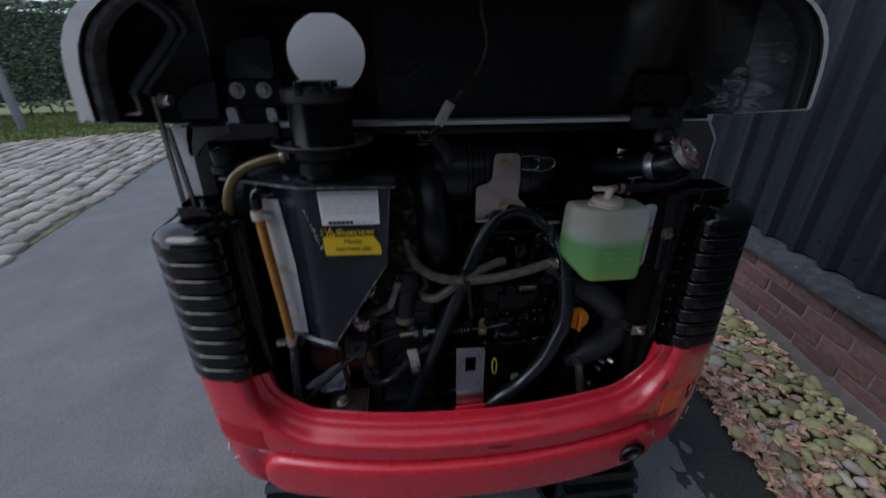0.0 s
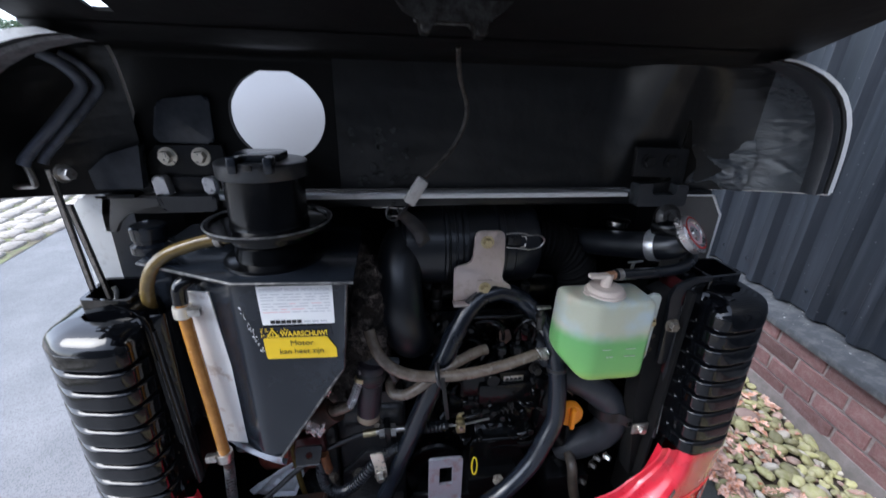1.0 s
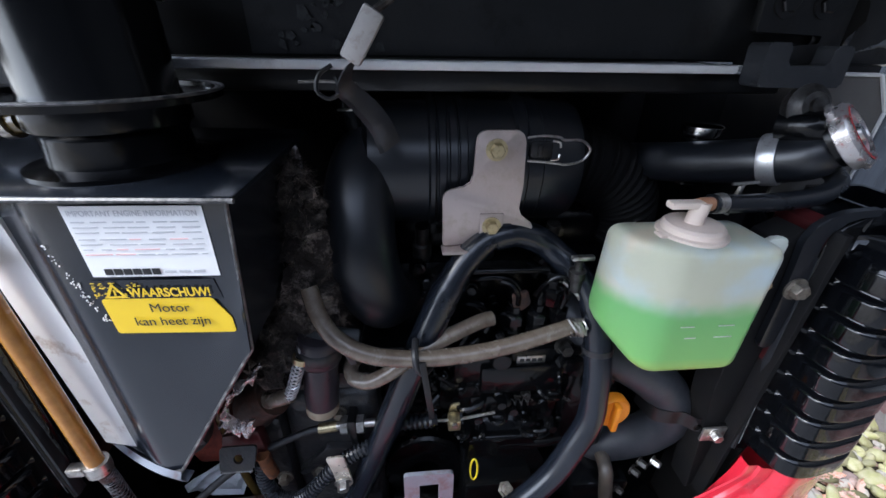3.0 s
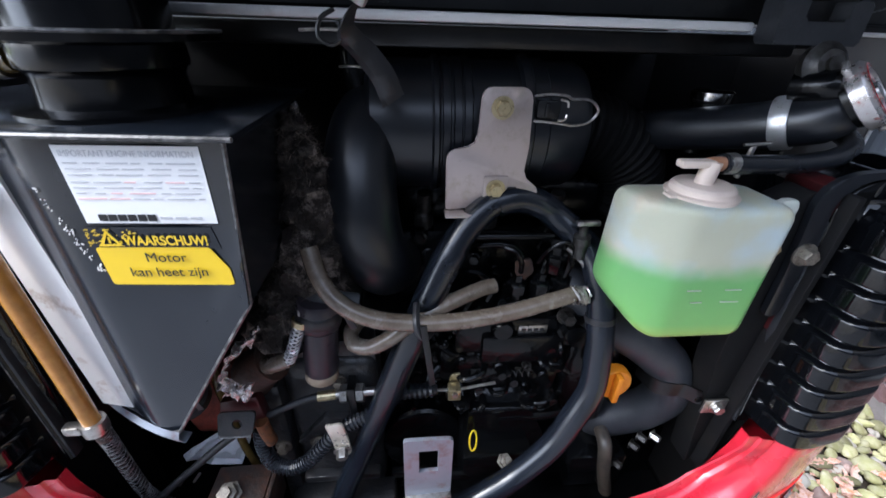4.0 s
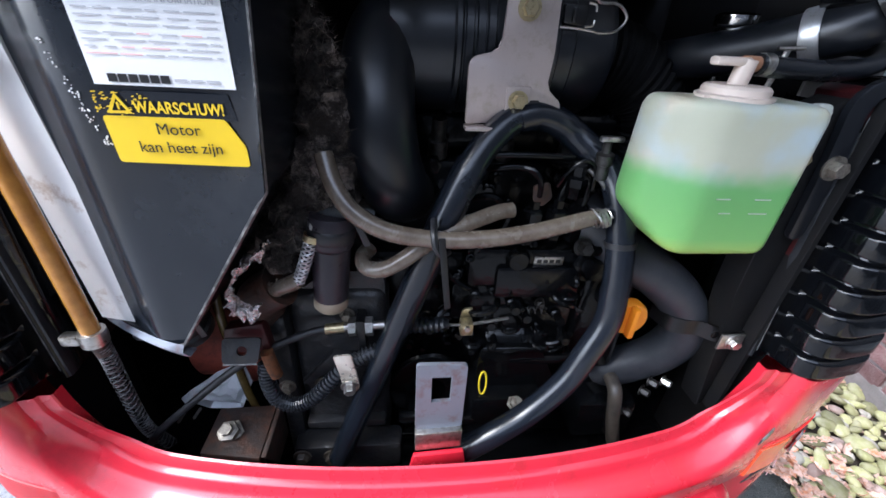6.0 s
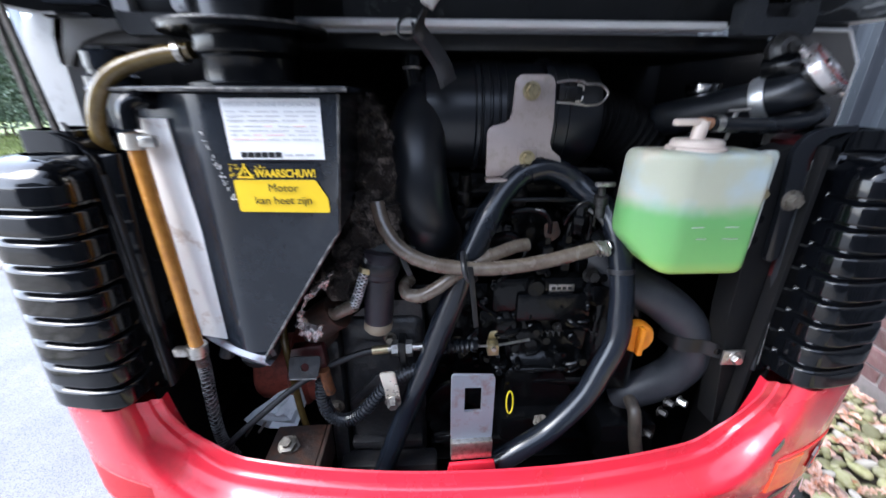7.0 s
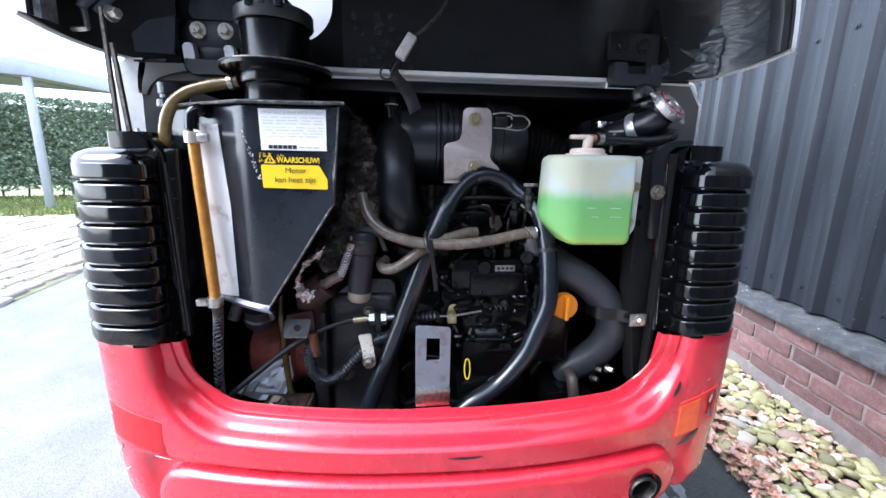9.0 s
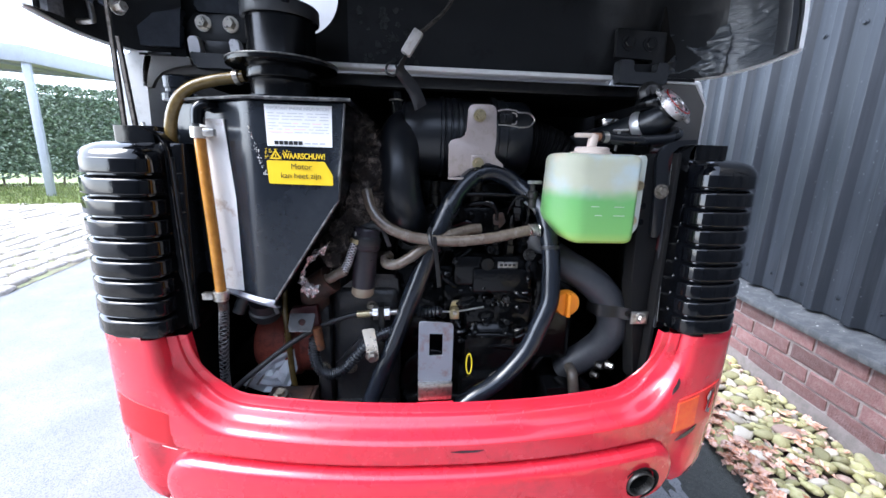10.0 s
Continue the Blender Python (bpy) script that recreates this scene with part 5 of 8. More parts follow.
    bm = prism(rounded([(0.360, 1.228), (0.438, 1.226), (0.440, 1.150), (0.424, 1.150), (0.420, 1.166), (0.384, 1.167), (0.384, 1.180), (0.420, 1.180), (0.421, 1.188), (0.362, 1.188)], 0.003, 3), "y", 0.602, 0.610, 0.001)
    hr = own(part("hinge", bm, FRAME_BLACK, hood_ob, "black hinge plate"))
    for x in (0.380, 0.413):
        own(part("hinge_bolt", bolt((x, 0.602, 1.209), (0, -1, 0), 0.0075, 0.005), FRAME_BLACK, hr))
    own(part("hinge_arm", prism(rounded([(0.363, 1.182), (0.384, 1.182), (0.384, 1.166), (0.420, 1.166), (0.420, 1.180), (0.437, 1.180), (0.438, 1.150), (0.365, 1.150)], 0.003), "y", 0.586, 0.606, 0.0015), DUSTY_RUBBER, hr, "dull scuffed hinge arm"))
    # stay bracket, stiffener and the stay itself
    own(part("stay_bracket", tube([(-0.372, 0.565, 1.187), (-0.343, 0.563, 1.188), (-0.338, 0.563, 1.192), (-0.339, 0.562, 1.214)], 0.0035, 8, 5), STEEL, hood_ob, "bent grey steel bracket"))
    own(part("stay_pin", bolt((-0.301, 0.553, 1.203), (1, -0.4, 0), 0.0065, 0.012), STEEL, hood_ob))
    for dx, dy, w in ((0.0, 0.0, 0.0048), (-0.0085, -0.0125, 0.0056)):
        path = [Vector(p) + Vector((dx, dy, 0)) for p in ((-0.3300, 0.5710, 1.2100), (-0.3255, 0.5740, 1.2190), (-0.3020, 0.5895, 1.2500), (-0.2830, 0.6020, 1.2760), (-0.2775, 0.6050, 1.2860), (-0.2790, 0.6030, 1.2960), (-0.2860, 0.5960, 1.3080), (-0.2960, 0.5880, 1.3160))]
        own(part("stiffener", tube(path, w, 10, 8), STIFFENER, hood_ob, "dark blue-grey folded stiffener"))
    pad = [(-0.312, 0.6060, 1.1740), (-0.262, 0.6080, 1.1740), (-0.258, 0.6130, 1.2240), (-0.290, 0.6040, 1.2140), (-0.311, 0.6020, 1.1960)]
    bm = bmesh.new()
    near = [bm.verts.new(p) for p in pad]
    back_ = [bm.verts.new((x, y + 0.012, z)) for x, y, z in pad]
    for f in [near, back_[::-1]] + [(near[i], near[(i + 1) % 5], back_[(i + 1) % 5], back_[i]) for i in range(5)]:
        bm.faces.new(f)
    own(part("liner_pad", bm, PAD_SKIN, hood_ob, "smooth black pad"))
    own(part("liner_pad", prism(rounded([(-0.249, 1.226), (-0.180, 1.224), (-0.178, 1.280), (-0.236, 1.274)], 0.008), "y", 0.627, 0.634, 0.003), PAD_SKIN, hood_ob, "smooth black pad"))
    st = epart("hood_stay", bmesh.new(), STAY, "two steel bars holding the hood open, lit middles and shaded sides coloured in")
    bm = bmesh.new()
    for a, b in (((-0.3080, 0.547, 1.208), (-0.3270, 0.575, 1.030)), ((-0.3050, 0.553, 1.170), (-0.3115, 0.576, 1.030))):
        a, b = Vector(a), Vector(b)
        d = (b - a).normalized()
        side = Vector((1, 0.15, 0)).normalized()
        out = d.cross(side).normalized()
        if out.y > 0:
            out = -out
        # shaded sides in black, lit middle as a pale strip on top
        for half, depth, shift, dark in ((0.0032, 0.0010, 0.0, 1), (0.0016, 0.0008, 0.0016, 0)):
            vs = [bm.verts.new(p + sx * half * side + (shift + sy * depth) * out) for p in (a, b) for sx, sy in ((-1, -1), (1, -1), (1, 1), (-1, 1))]
            for q in ((0, 1, 2, 3), (7, 6, 5, 4), (0, 4, 5, 1), (1, 5, 6, 2), (2, 6, 7, 3), (3, 7, 4, 0)):
                bm.faces.new([vs[i] for i in q]).material_index = dark
    st.data.materials.append(FRAME_BLACK)
    own(part("stay_hook", tube([(-0.2950, 0.562, 1.068), (-0.2930, 0.561, 1.061), (-0.2955, 0.559, 1.051), (-0.3020, 0.557, 1.044)], 0.0026, 8, 5), STEEL, st, "bright bent hook"))
    bm.to_mesh(st.data)
    bm.free()
    # plug hanging from the hood on a cable
    own(part("cable", tube([(0.098, 0.52, 1.330), (0.106, 0.55, 1.305), (0.119, 0.57, 1.270), (0.109, 0.575, 1.235), (0.082, 0.566, 1.205), (0.068, 0.562, 1.195)], 0.0026, 8, 8), TAPE_DUSTY, hood_ob, "thin dusty taped cable"))
    m = Matrix.Translation((0.060, 0.557, 1.181)) @ Matrix.Rotation(radians(32), 4, "Y")
    own(part("plug", box(-0.007, 0.007, -0.006, 0.006, -0.017, 0.017, 0.002, None, m), CONNECTOR, hood_ob, "dirty off-white plug connector"))
    rows = []
    for p, w in zip(smooth_path([(0.052, 0.559, 1.166), (0.046, 0.564, 1.157), (0.044, 0.571, 1.149), (0.054, 0.578, 1.138), (0.066, 0.582, 1.122), (0.073, 0.585, 1.104)], 5), [0.005, 0.0055, 0.006, 0.006, 0.006, 0.0065, 0.0065, 0.007, 0.007, 0.007, 0.0075, 0.008, 0.008, 0.008, 0.0085, 0.0085, 0.009, 0.009, 0.009, 0.009, 0.0092, 0.0092, 0.0095, 0.0095, 0.0095, 0.010]):
        side = Vector((0.8, 0.1, 0.5)).normalized() * w
        lumps = 0.0016 * noise.noise(p * 160)
        rows.append([p - side, p - side * 0.5 + Vector((0, -0.0035 + lumps, 0)), p + side * 0.4 + Vector((0, -0.003 - lumps, 0)), p + side, p + side * 0.4 + Vector((0, 0.003, 0)), p - side * 0.5 + Vector((0, 0.003, 0))])
    own(part("plug_tail", grid(rows, close=True), TAPE, hood_ob, "crumpled black taped cable end"))
    own(part("wire", tube([(0.006, 0.600, 1.150), (0.028, 0.595, 1.151), (0.050, 0.590, 1.150)], 0.0012, 6, 4), STEEL, hood_ob, "thin bare wire"))
    own(part("wire_coil", tube([(0.036, 0.575, 1.163), (0.027, 0.572, 1.157), (0.025, 0.570, 1.147), (0.033, 0.569, 1.142), (0.041, 0.571, 1.147), (0.038, 0.573, 1.156)], 0.0016, 6, 5), INK, hood_ob, "black wire coil"))


hood()


# ---- oil tank ----
def oil_tank():
    # front softly folded: flat in the middle, receding towards its outer side
    xs = [-0.020, -0.031, -0.06, -0.09, -0.121, -0.130, -0.137, -0.144, -0.152, -0.165, -0.180, -0.196, -0.225, -0.255]
    def front(x):
        return 0.498 + 0.006 * min(1, (-0.02 - x) / 0.03) + 0.52 * max(0, -0.128 - x) * min(1, max(0, -0.128 - x) / 0.03)
    def foot(x):
        if x > -0.031:
            return 0.978
        if x > -0.121:
            return 0.978 - 0.140 * (-0.031 - x) / 0.090
        if x > -0.196:
            return 0.838 + 0.008 * (-0.121 - x) / 0.075
        return 0.846 + 0.034 * (-0.196 - x) / 0.059
    rows = []
    for x in xs:
        zl = foot(x)
        rows.append([(x - (0.011 * k / 6 if x == -0.020 else 0), front(x), 1.094 + (zl - 1.094) * k / 6) for k in range(7)])
    bm = grid(rows)
    edge = [r[0] for r in rows] + [rows[-1][k] for k in range(1, 7)] + [r[-1] for r in rows[-2::-1]] + [rows[0][k] for k in range(5, 0, -1)]
    back = [(x, y + 0.15, z) for x, y, z in edge]
    grid([edge, back], bm, True)
    bm.faces.new([bm.verts.new(p) for p in back])
    bmesh.ops.remove_doubles(bm, verts=bm.verts, dist=0.00005)
    tank = epart("oil_tank", bm, TANK_BLACK, "black steel hydraulic oil tank with a pointed lower edge", 30)
    # welded lips along the edges
    def lip(a, b, w, y0, mat=WORN_EDGE, name="weld_lip"):
        a, b = Vector(a), Vector(b)
        own(part(name, tube([a, b], w, 6, 6), mat, tank, "scuffed bare weld edge"))
    lip((-0.020, 0.497, 1.094), (-0.031, 0.502, 0.978), 0.0014, 0)
    lip((-0.031, 0.502, 0.978), (-0.121, 0.504, 0.838), 0.0017, 0)
    lip((-0.121, 0.504, 0.838), (-0.196, 0.540, 0.846), 0.0026, 0)
    foot_rows = [[(x, y - 0.0025, z + 0.004), (x, y - 0.0065, z - 0.001), (x + 0.004, y - 0.0055, z - 0.0065), (x + 0.004, y + 0.006, z - 0.0080)] for x, y, z in [(-0.119 - 0.077 * k / 10, 0.503 + 0.036 * (k / 10) ** 1.4, 0.838 + 0.008 * k / 10) for k in range(11)]]
    own(part("foot_lip", grid(foot_rows), GREY_PLATE, tank, "scuffed grey lip along the foot", 60))
    top = [(-0.012, 0.490), (-0.138, 0.497), (-0.262, 0.560), (-0.262, 0.70), (-0.012, 0.68)]
    own(part("top_plate", prism(top, "z", 1.0955, 1.100, 0.0012), TANK_BLACK, tank, "black top plate with a worn front edge"))
    for a, b in zip(top[:2], top[1:3]):
        lip((*a, 1.0975), (*b, 1.0975), 0.0017, 0)
    # filler neck
    c = (-0.110, 0.566, 1.10)
    neck = own(part("filler_neck", lathe([(0.056, 0), (0.056, 0.003), (0.043, 0.005), (0.042, 0.022), (0.044, 0.026), (0.0460, 0.027), (0.0465, 0.029), (0.0460, 0.040), (0.0480, 0.0420), (0.0690, 0.0425), (0.0695, 0.0475), (0.0640, 0.0478), (0.0635, 0.0445), (0.0440, 0.0440), (0.0425, 0.048), (0.0425, 0.098), (0.0465, 0.099)], c, (0, 0, 1), 48), SATIN_BLACK, tank, "black filler neck with a wide flange"))
    own(part("neck_rim", tube([(c[0] + 0.0692 * math.cos(a), c[1] + 0.0692 * math.sin(a), c[2] + 0.0476) for a in [math.radians(10 * k) for k in range(37)]], 0.0011, 6, 2), WORN_EDGE, neck, "worn bright edge of the flange"))
    own(part("neck_ring", lathe([(0.0425, 0.0985), (0.0470, 0.0990), (0.0480, 0.1005), (0.0480, 0.1140), (0.0465, 0.1155), (0.0430, 0.1160), (0.0, 0.1165)], c, (0, 0, 1), 48), DUSTY_RUBBER, neck, "grey-black ribbed ring"))
    cap = own(part("filler_cap", prism(rounded([(-0.1300, 0.5340), (-0.0860, 0.5340), (-0.0830, 0.5830), (-0.1330, 0.5830)], 0.010, 4), "z", 1.2170, 1.2250, 0.002), TANK_BLACK, neck, "black cap with a lock flap"))
    for x in (-0.1290, -0.0950):
        own(part("cap_lug", box(x, x + 0.009, 0.5160, 0.5335, 1.2085, 1.2250, 0.002), TANK_BLACK, neck))
    own(part("cap_bar", box(-0.1250, -0.0960, 0.5190, 0.5280, 1.2100, 1.2185, 0.002), FRAME_BLACK, neck))
    own(part("cap_pin", box(-0.1150, -0.1060, 0.5170, 0.5195, 1.2110, 1.2175, 0.001), ENGINE_GREY, neck))
    knob = own(part("breather_knob", lathe([(0, 0), (0.021, 0), (0.023, 0.002), (0.023, 0.011), (0.0185, 0.014), (0.0185, 0.018), (0.0200, 0.019), (0.0200, 0.033), (0.0180, 0.035), (0.012, 0.0352), (0, 0.0345)], (-0.262, 0.598, 1.098), (0, 0, 1), 26), TANK_BLACK, tank, "small black breather cap"))
    # vent hose from the neck, over the front
    own(part("vent_hose", tube([(-0.155, 0.552, 1.130), (-0.170, 0.5535, 1.1275), (-0.193, 0.551, 1.123), (-0.220, 0.547, 1.113), (-0.238, 0.5450, 1.097), (-0.2490, 0.5460, 1.074), (-0.2550, 0.552, 1.048), (-0.2620, 0.575, 1.015), (-0.268, 0.600, 0.97)], 0.0074, 14, 8), OLIVE_HOSE, tank, "olive brown vent hose"))
    own(part("hose_clip", tube([(-0.162, 0.5530, 1.1288), (-0.168, 0.5533, 1.1278)], 0.0095, 14, 3), STEEL, tank, "small hose clip"))
    # level strip and sight hose
    vs = [(-0.2080, 1.074), (-0.1760, 1.074), (-0.1575, 0.846), (-0.1960, 0.850)]
    bm = bmesh.new()
    lo = [bm.verts.new((x, 0.526 + 0.16 * (-0.176 - x), z)) for x, z in vs]
    hi = [bm.verts.new((x, 0.529 + 0.16 * (-0.176 - x), z)) for x, z in vs]
    bm.faces.new(lo)
    for i in range(4):
        bm.faces.new((lo[i], lo[(i + 1) % 4], hi[(i + 1) % 4], hi[i]))
    own(part("level_strip", bm, STRIP_WHITE, tank, "white painted level strip", 0))
    own(part("sight_hose", tube([(-0.2030, 0.519, 1.062), (-0.1995, 0.516, 1.00), (-0.1945, 0.512, 0.92), (-0.1905, 0.508, 0.842)], 0.0068, 16, 6), AMBER_HOSE, tank, "amber oil level hose"))
    own(part("elbow_fitting", tube([(-0.188, 0.540, 1.088), (-0.194, 0.526, 1.090), (-0.201, 0.520, 1.084), (-0.203, 0.519, 1.066)], 0.0080, 12, 6), GLOSS_BLACK, tank, "black elbow fitting"))
    for z, x, y in ((1.056, -0.2028, 0.519), (0.846, -0.1915, 0.509)):
        own(part("hose_clamp", lathe([(0.0070, -0.007), (0.0096, -0.0065), (0.0100, 0.0), (0.0096, 0.0065), (0.0070, 0.007)], (x, y, z), (0.05, 0, 1), 16), BRIGHT_BOLT if z > 1 else STEEL, tank, "zinc hose clamp"))
        own(part("clamp_screw", box(x - 0.022 if z < 1 else x + 0.006, x - 0.008 if z < 1 else x + 0.021, y - 0.007, y + 0.002, z - 0.005, z + 0.005, 0.002), STEEL, tank, "clamp screw housing"))
    return tank


oil_tank()


def labels():
    # paper-white information label, lying along the tank front
    def plate(name, poly, mat, label, yy):
        bm = bmesh.new()
        vs = [bm.verts.new((x, yy - 0.0304 * (x + 0.117), z)) for x, z in poly]
        bm.faces.new(vs)
        r = bmesh.ops.extrude_face_region(bm, geom=list(bm.faces))
        for v in [g for g in r["geom"] if isinstance(g, bmesh.types.BMVert)]:
            v.co.y += 0.0006
        return epart(name, bm, mat, label, 0)
    yl = 0.5028
    info = plate("info_label", [(-0.1165, 1.0910), (-0.0360, 1.0910), (-0.0368, 1.0425), (-0.1155, 1.0425)], LABEL_WHITE, "white engine information label, print paled as if overexposed", yl)
    def at(x, z, off):
        return (x, yl - 0.0304 * (x + 0.117) - off, z)
    own(text("IMPORTANT ENGINE INFORMATION", at(-0.0762, 1.0865, 0.0008), 0.0052, INK_GREY, info, "heading", (90, 0, -1.74), 0.86))
    rnd = random.Random(3)
    for r, z in enumerate((1.081, 1.0775, 1.074, 1.0695, 1.066, 1.0625, 1.059)):
        x = -0.113
        while x < -0.043:
            w = rnd.uniform(0.005, 0.016)
            mat = INK_PINK if (r >= 3 and rnd.random() < 0.45) else INK_GREY
            x2 = min(x + w, -0.040)
            p = at((x + x2) / 2, z, 0.0006)
            own(part("print_line", box(x, x2, p[1] - 0.0001, p[1] + 0.0001, z - 0.0004, z + 0.0004), mat, info, "", 0))
            x = x2 + rnd.uniform(0.0015, 0.005)
    # maker's mark as plain blocks
    for i in range(6):
        p = at(-0.1042 + i * 0.0058, 1.0465, 0.0006)
        own(part("maker_mark", box(-0.1065 + i * 0.0058, -0.1017 + i * 0.0058, p[1] - 0.0001, p[1] + 0.0001, 1.0443, 1.0487), INK, info, "", 0))
    for i in range(3):
        p = at(-0.066 + i * 0.009, 1.0465, 0.0006)
        own(part("print_line", box(-0.070 + i * 0.009, -0.063 + i * 0.009, p[1] - 0.0001, p[1] + 0.0001, 1.0455, 1.0472), INK_GREY, info, "", 0))
    warn = plate("warning_label", [(-0.1190, 1.0395), (-0.0425, 1.0395), (-0.0395, 1.0240), (-0.1185, 1.0240)], TANK_BLACK, "black and yellow hot engine warning label", yl + 0.0005)
    body = plate("warning_field", rounded([(-0.1178, 1.0250), (-0.0470, 1.0250), (-0.0375, 1.0085), (-0.0372, 0.9955), (-0.1165, 0.9965)], 0.0022, 3), LABEL_YELLOW, "yellow warning field", yl)
    def up(x, z, off=0.0012):
        return (x, yl - 0.0304 * (x + 0.117) - off, z)
    own(text("WAARSCHUW!", up(-0.0715, 1.0305), 0.0094, LABEL_YELLOW, warn, "lettering", (90, 0, -1.74), 0.80, 0.00022))
    own(text("Motor", up(-0.0755, 1.0180), 0.0098, INK, body, "lettering", (90, 0, -1.74), 1.02))
    own(text("kan heet zijn", up(-0.0765, 1.0068), 0.0098, INK, body, "lettering", (90, 0, -1.74), 1.0))
    tri_o, tri_i = [(-0.1130, 1.0268), (-0.0990, 1.0268), (-0.1060, 1.0385)], [(-0.1100, 1.0284), (-0.1020, 1.0284), (-0.1060, 1.0352)]
    p = up(-0.106, 1.03)
    rows = [[(x, p[1], z) for x, z in tri_o], [(x, p[1], z) for x, z in tri_i]]
    own(part("warning_triangle", grid(rows, close=True), LABEL_YELLOW, warn, "", 0))
    own(part("triangle_mark", box(-0.1066, -0.1054, p[1] - 0.0001, p[1] + 0.0001, 1.0290, 1.0332), LABEL_YELLOW, warn, "", 0))
    # yellow left in worn flecks round the triangle
    rnd = random.Random(8)
    for i in range(70):
        x, z = -0.1188 + 0.030 * rnd.random() ** 1.7, 1.0252 + 0.0135 * rnd.random()
        w, h = rnd.uniform(0.0004, 0.0022), rnd.uniform(0.0003, 0.0013)
        own(part("worn_fleck", prism([(x, z), (x + w, z + 0.2 * h), (x + 0.8 * w, z + h), (x + 0.1 * w, z + 0.8 * h)], "y", p[1] - 0.0001, p[1] + 0.0001), LABEL_YELLOW, warn, "", 0))
    for i in range(60):
        t = rnd.random()
        x, z = -0.138 + 0.018 * t + rnd.uniform(-0.0025, 0.0025), 1.066 - 0.06 * t
        w = rnd.uniform(0.0002, 0.0008)
        e = max(0, -0.128 - x)
        yc = 0.5035 + 0.52 * e * min(1, e / 0.03)
        own(part("paint_chip", box(x, x + w, yc - 0.0006, yc, z, z + w * 1.6), STRIP_WHITE, warn, "", 0))


labels()


# ---- coolant bottle ----
def coolant_bottle():
    yf, yb = 0.506, 0.566
    out = [(0.2555, 1.046), (0.372, 1.046), (0.372, 0.923), (0.284, 0.923), (0.2525, 0.956)]
    poly = rounded(out, 0.011, 5)
    def body(pl, y0, y1):
        bm = bmesh.new()
        n = len(pl)
        cx, cz = sum(p[0] for p in pl) / n, sum(p[1] for p in pl) / n
        rows = []
        for y, k in ((y0, 0.04), (y0, 0.3), (y0, 0.60), (y0, 0.86), (y0, 0.90), (y0 + 0.0006, 0.93), (y0 + 0.002, 0.965), (y0 + 0.006, 0.99), (y0 + 0.012, 1.0), (y1 - 0.012, 1.0), (y1 - 0.004, 0.985), (y1, 0.95)):
            rows.append([(cx + (x - cx) * k, y, cz + (z - cz) * k) for x, z in pl])
        grid(rows, bm, True)
        bm.faces.new([bm.verts.new(p) for p in rows[0]][::-1])
        bm.faces.new([bm.verts.new(p) for p in rows[-1]])
        bmesh.ops.remove_doubles(bm, verts=bm.verts, dist=0.00005)
        for cut in (0.300, 0.294, 0.289, 0.284, 0.279, 0.274, 0.269, 0.264, 0.259):
            bmesh.ops.bisect_plane(bm, geom=list(bm.verts) + list(bm.edges) + list(bm.faces), plane_co=(cut, 0, 0), plane_no=(1, 0, 0))
        bmesh.ops.recalc_face_normals(bm, faces=bm.faces)
        for v in bm.verts:
            if v.co.x < 0.300 and v.co.y < 0.54:
                e = 0.300 - v.co.x
                v.co.y += 0.95 * (e * e / 0.064 if e < 0.032 else e - 0.016)
        return bm
    bottle = epart("coolant_bottle", body(poly, yf, yb), COOLANT, "milky plastic coolant bottle half full of green fluid", 50)
    own(part("side_flange", prism(rounded([(0.368, 1.045), (0.387, 1.046), (0.386, 0.945), (0.374, 0.928), (0.368, 0.930)], 0.006), "y", 0.524, 0.530, 0.0015), MILKY, bottle, "milky mounting flange"))
    for x, z in ((0.380, 1.004), (0.376, 0.955)):
        own(part("flange_bolt", bolt((x, 0.524, z), (0, -1, 0), 0.0048, 0.006), BRASS_BOLT, bottle, "small plated bolt"))
    for z, x, w in ((0.975, 0.305, 0.012), (0.975, 0.338, 0.014), (0.963, 0.312, 0.01), (0.963, 0.338, 0.016)):
        own(part("level_mark", box(x, x + w, yf - 0.0006, yf + 0.001, z, z + 0.0009, 0.0002), MILKY, bottle, "moulded level mark"))
    cap = own(part("cap", lathe([(0, 0), (0.0265, 0), (0.0268, 0.0035), (0.0235, 0.0045), (0.0232, 0.0085), (0.021, 0.0105), (0, 0.011)], (0.312, 0.538, 1.0445), (0, 0, 1), 30), CREAM, bottle, "cream plastic cap"))
    own(part("cap_tab", box(0.2815, 0.290, 0.529, 0.540, 1.0450, 1.0480, 0.001), CREAM, cap))
    own(part("spout", tube([(0.311, 0.538, 1.053), (0.312, 0.538, 1.063), (0.313, 0.538, 1.072)], 0.0068, 12, 4), CREAM, bottle, "cream spout"))
    own(part("spout_arm", box(0.286, 0.314, 0.533, 0.543, 1.0675, 1.0735, 0.002), CREAM, bottle))
    own(part("spout_nipple", tube([(0.312, 0.540, 1.069), (0.327, 0.542, 1.069)], 0.0058, 12, 3), surface("stained_cream_plastic", (0.42, 0.20, 0.11), 0.5, vary=0.3, size=80, fine=0.03), bottle, "rust stained nipple"))
    own(part("hose_clip", tube([(0.327, 0.542, 1.069), (0.334, 0.543, 1.069)], 0.0082, 14, 3), STEEL, bottle, "zinc hose clip"))
    epart("overflow_hose", tube([(0.323, 0.542, 1.069), (0.355, 0.546, 1.067), (0.40, 0.550, 1.067), (0.430, 0.553, 1.071), (0.450, 0.562, 1.078), (0.460, 0.585, 1.084), (0.462, 0.62, 1.086)], 0.0078, 12, 8), RUBBER, "thin black overflow hose")


coolant_bottle()


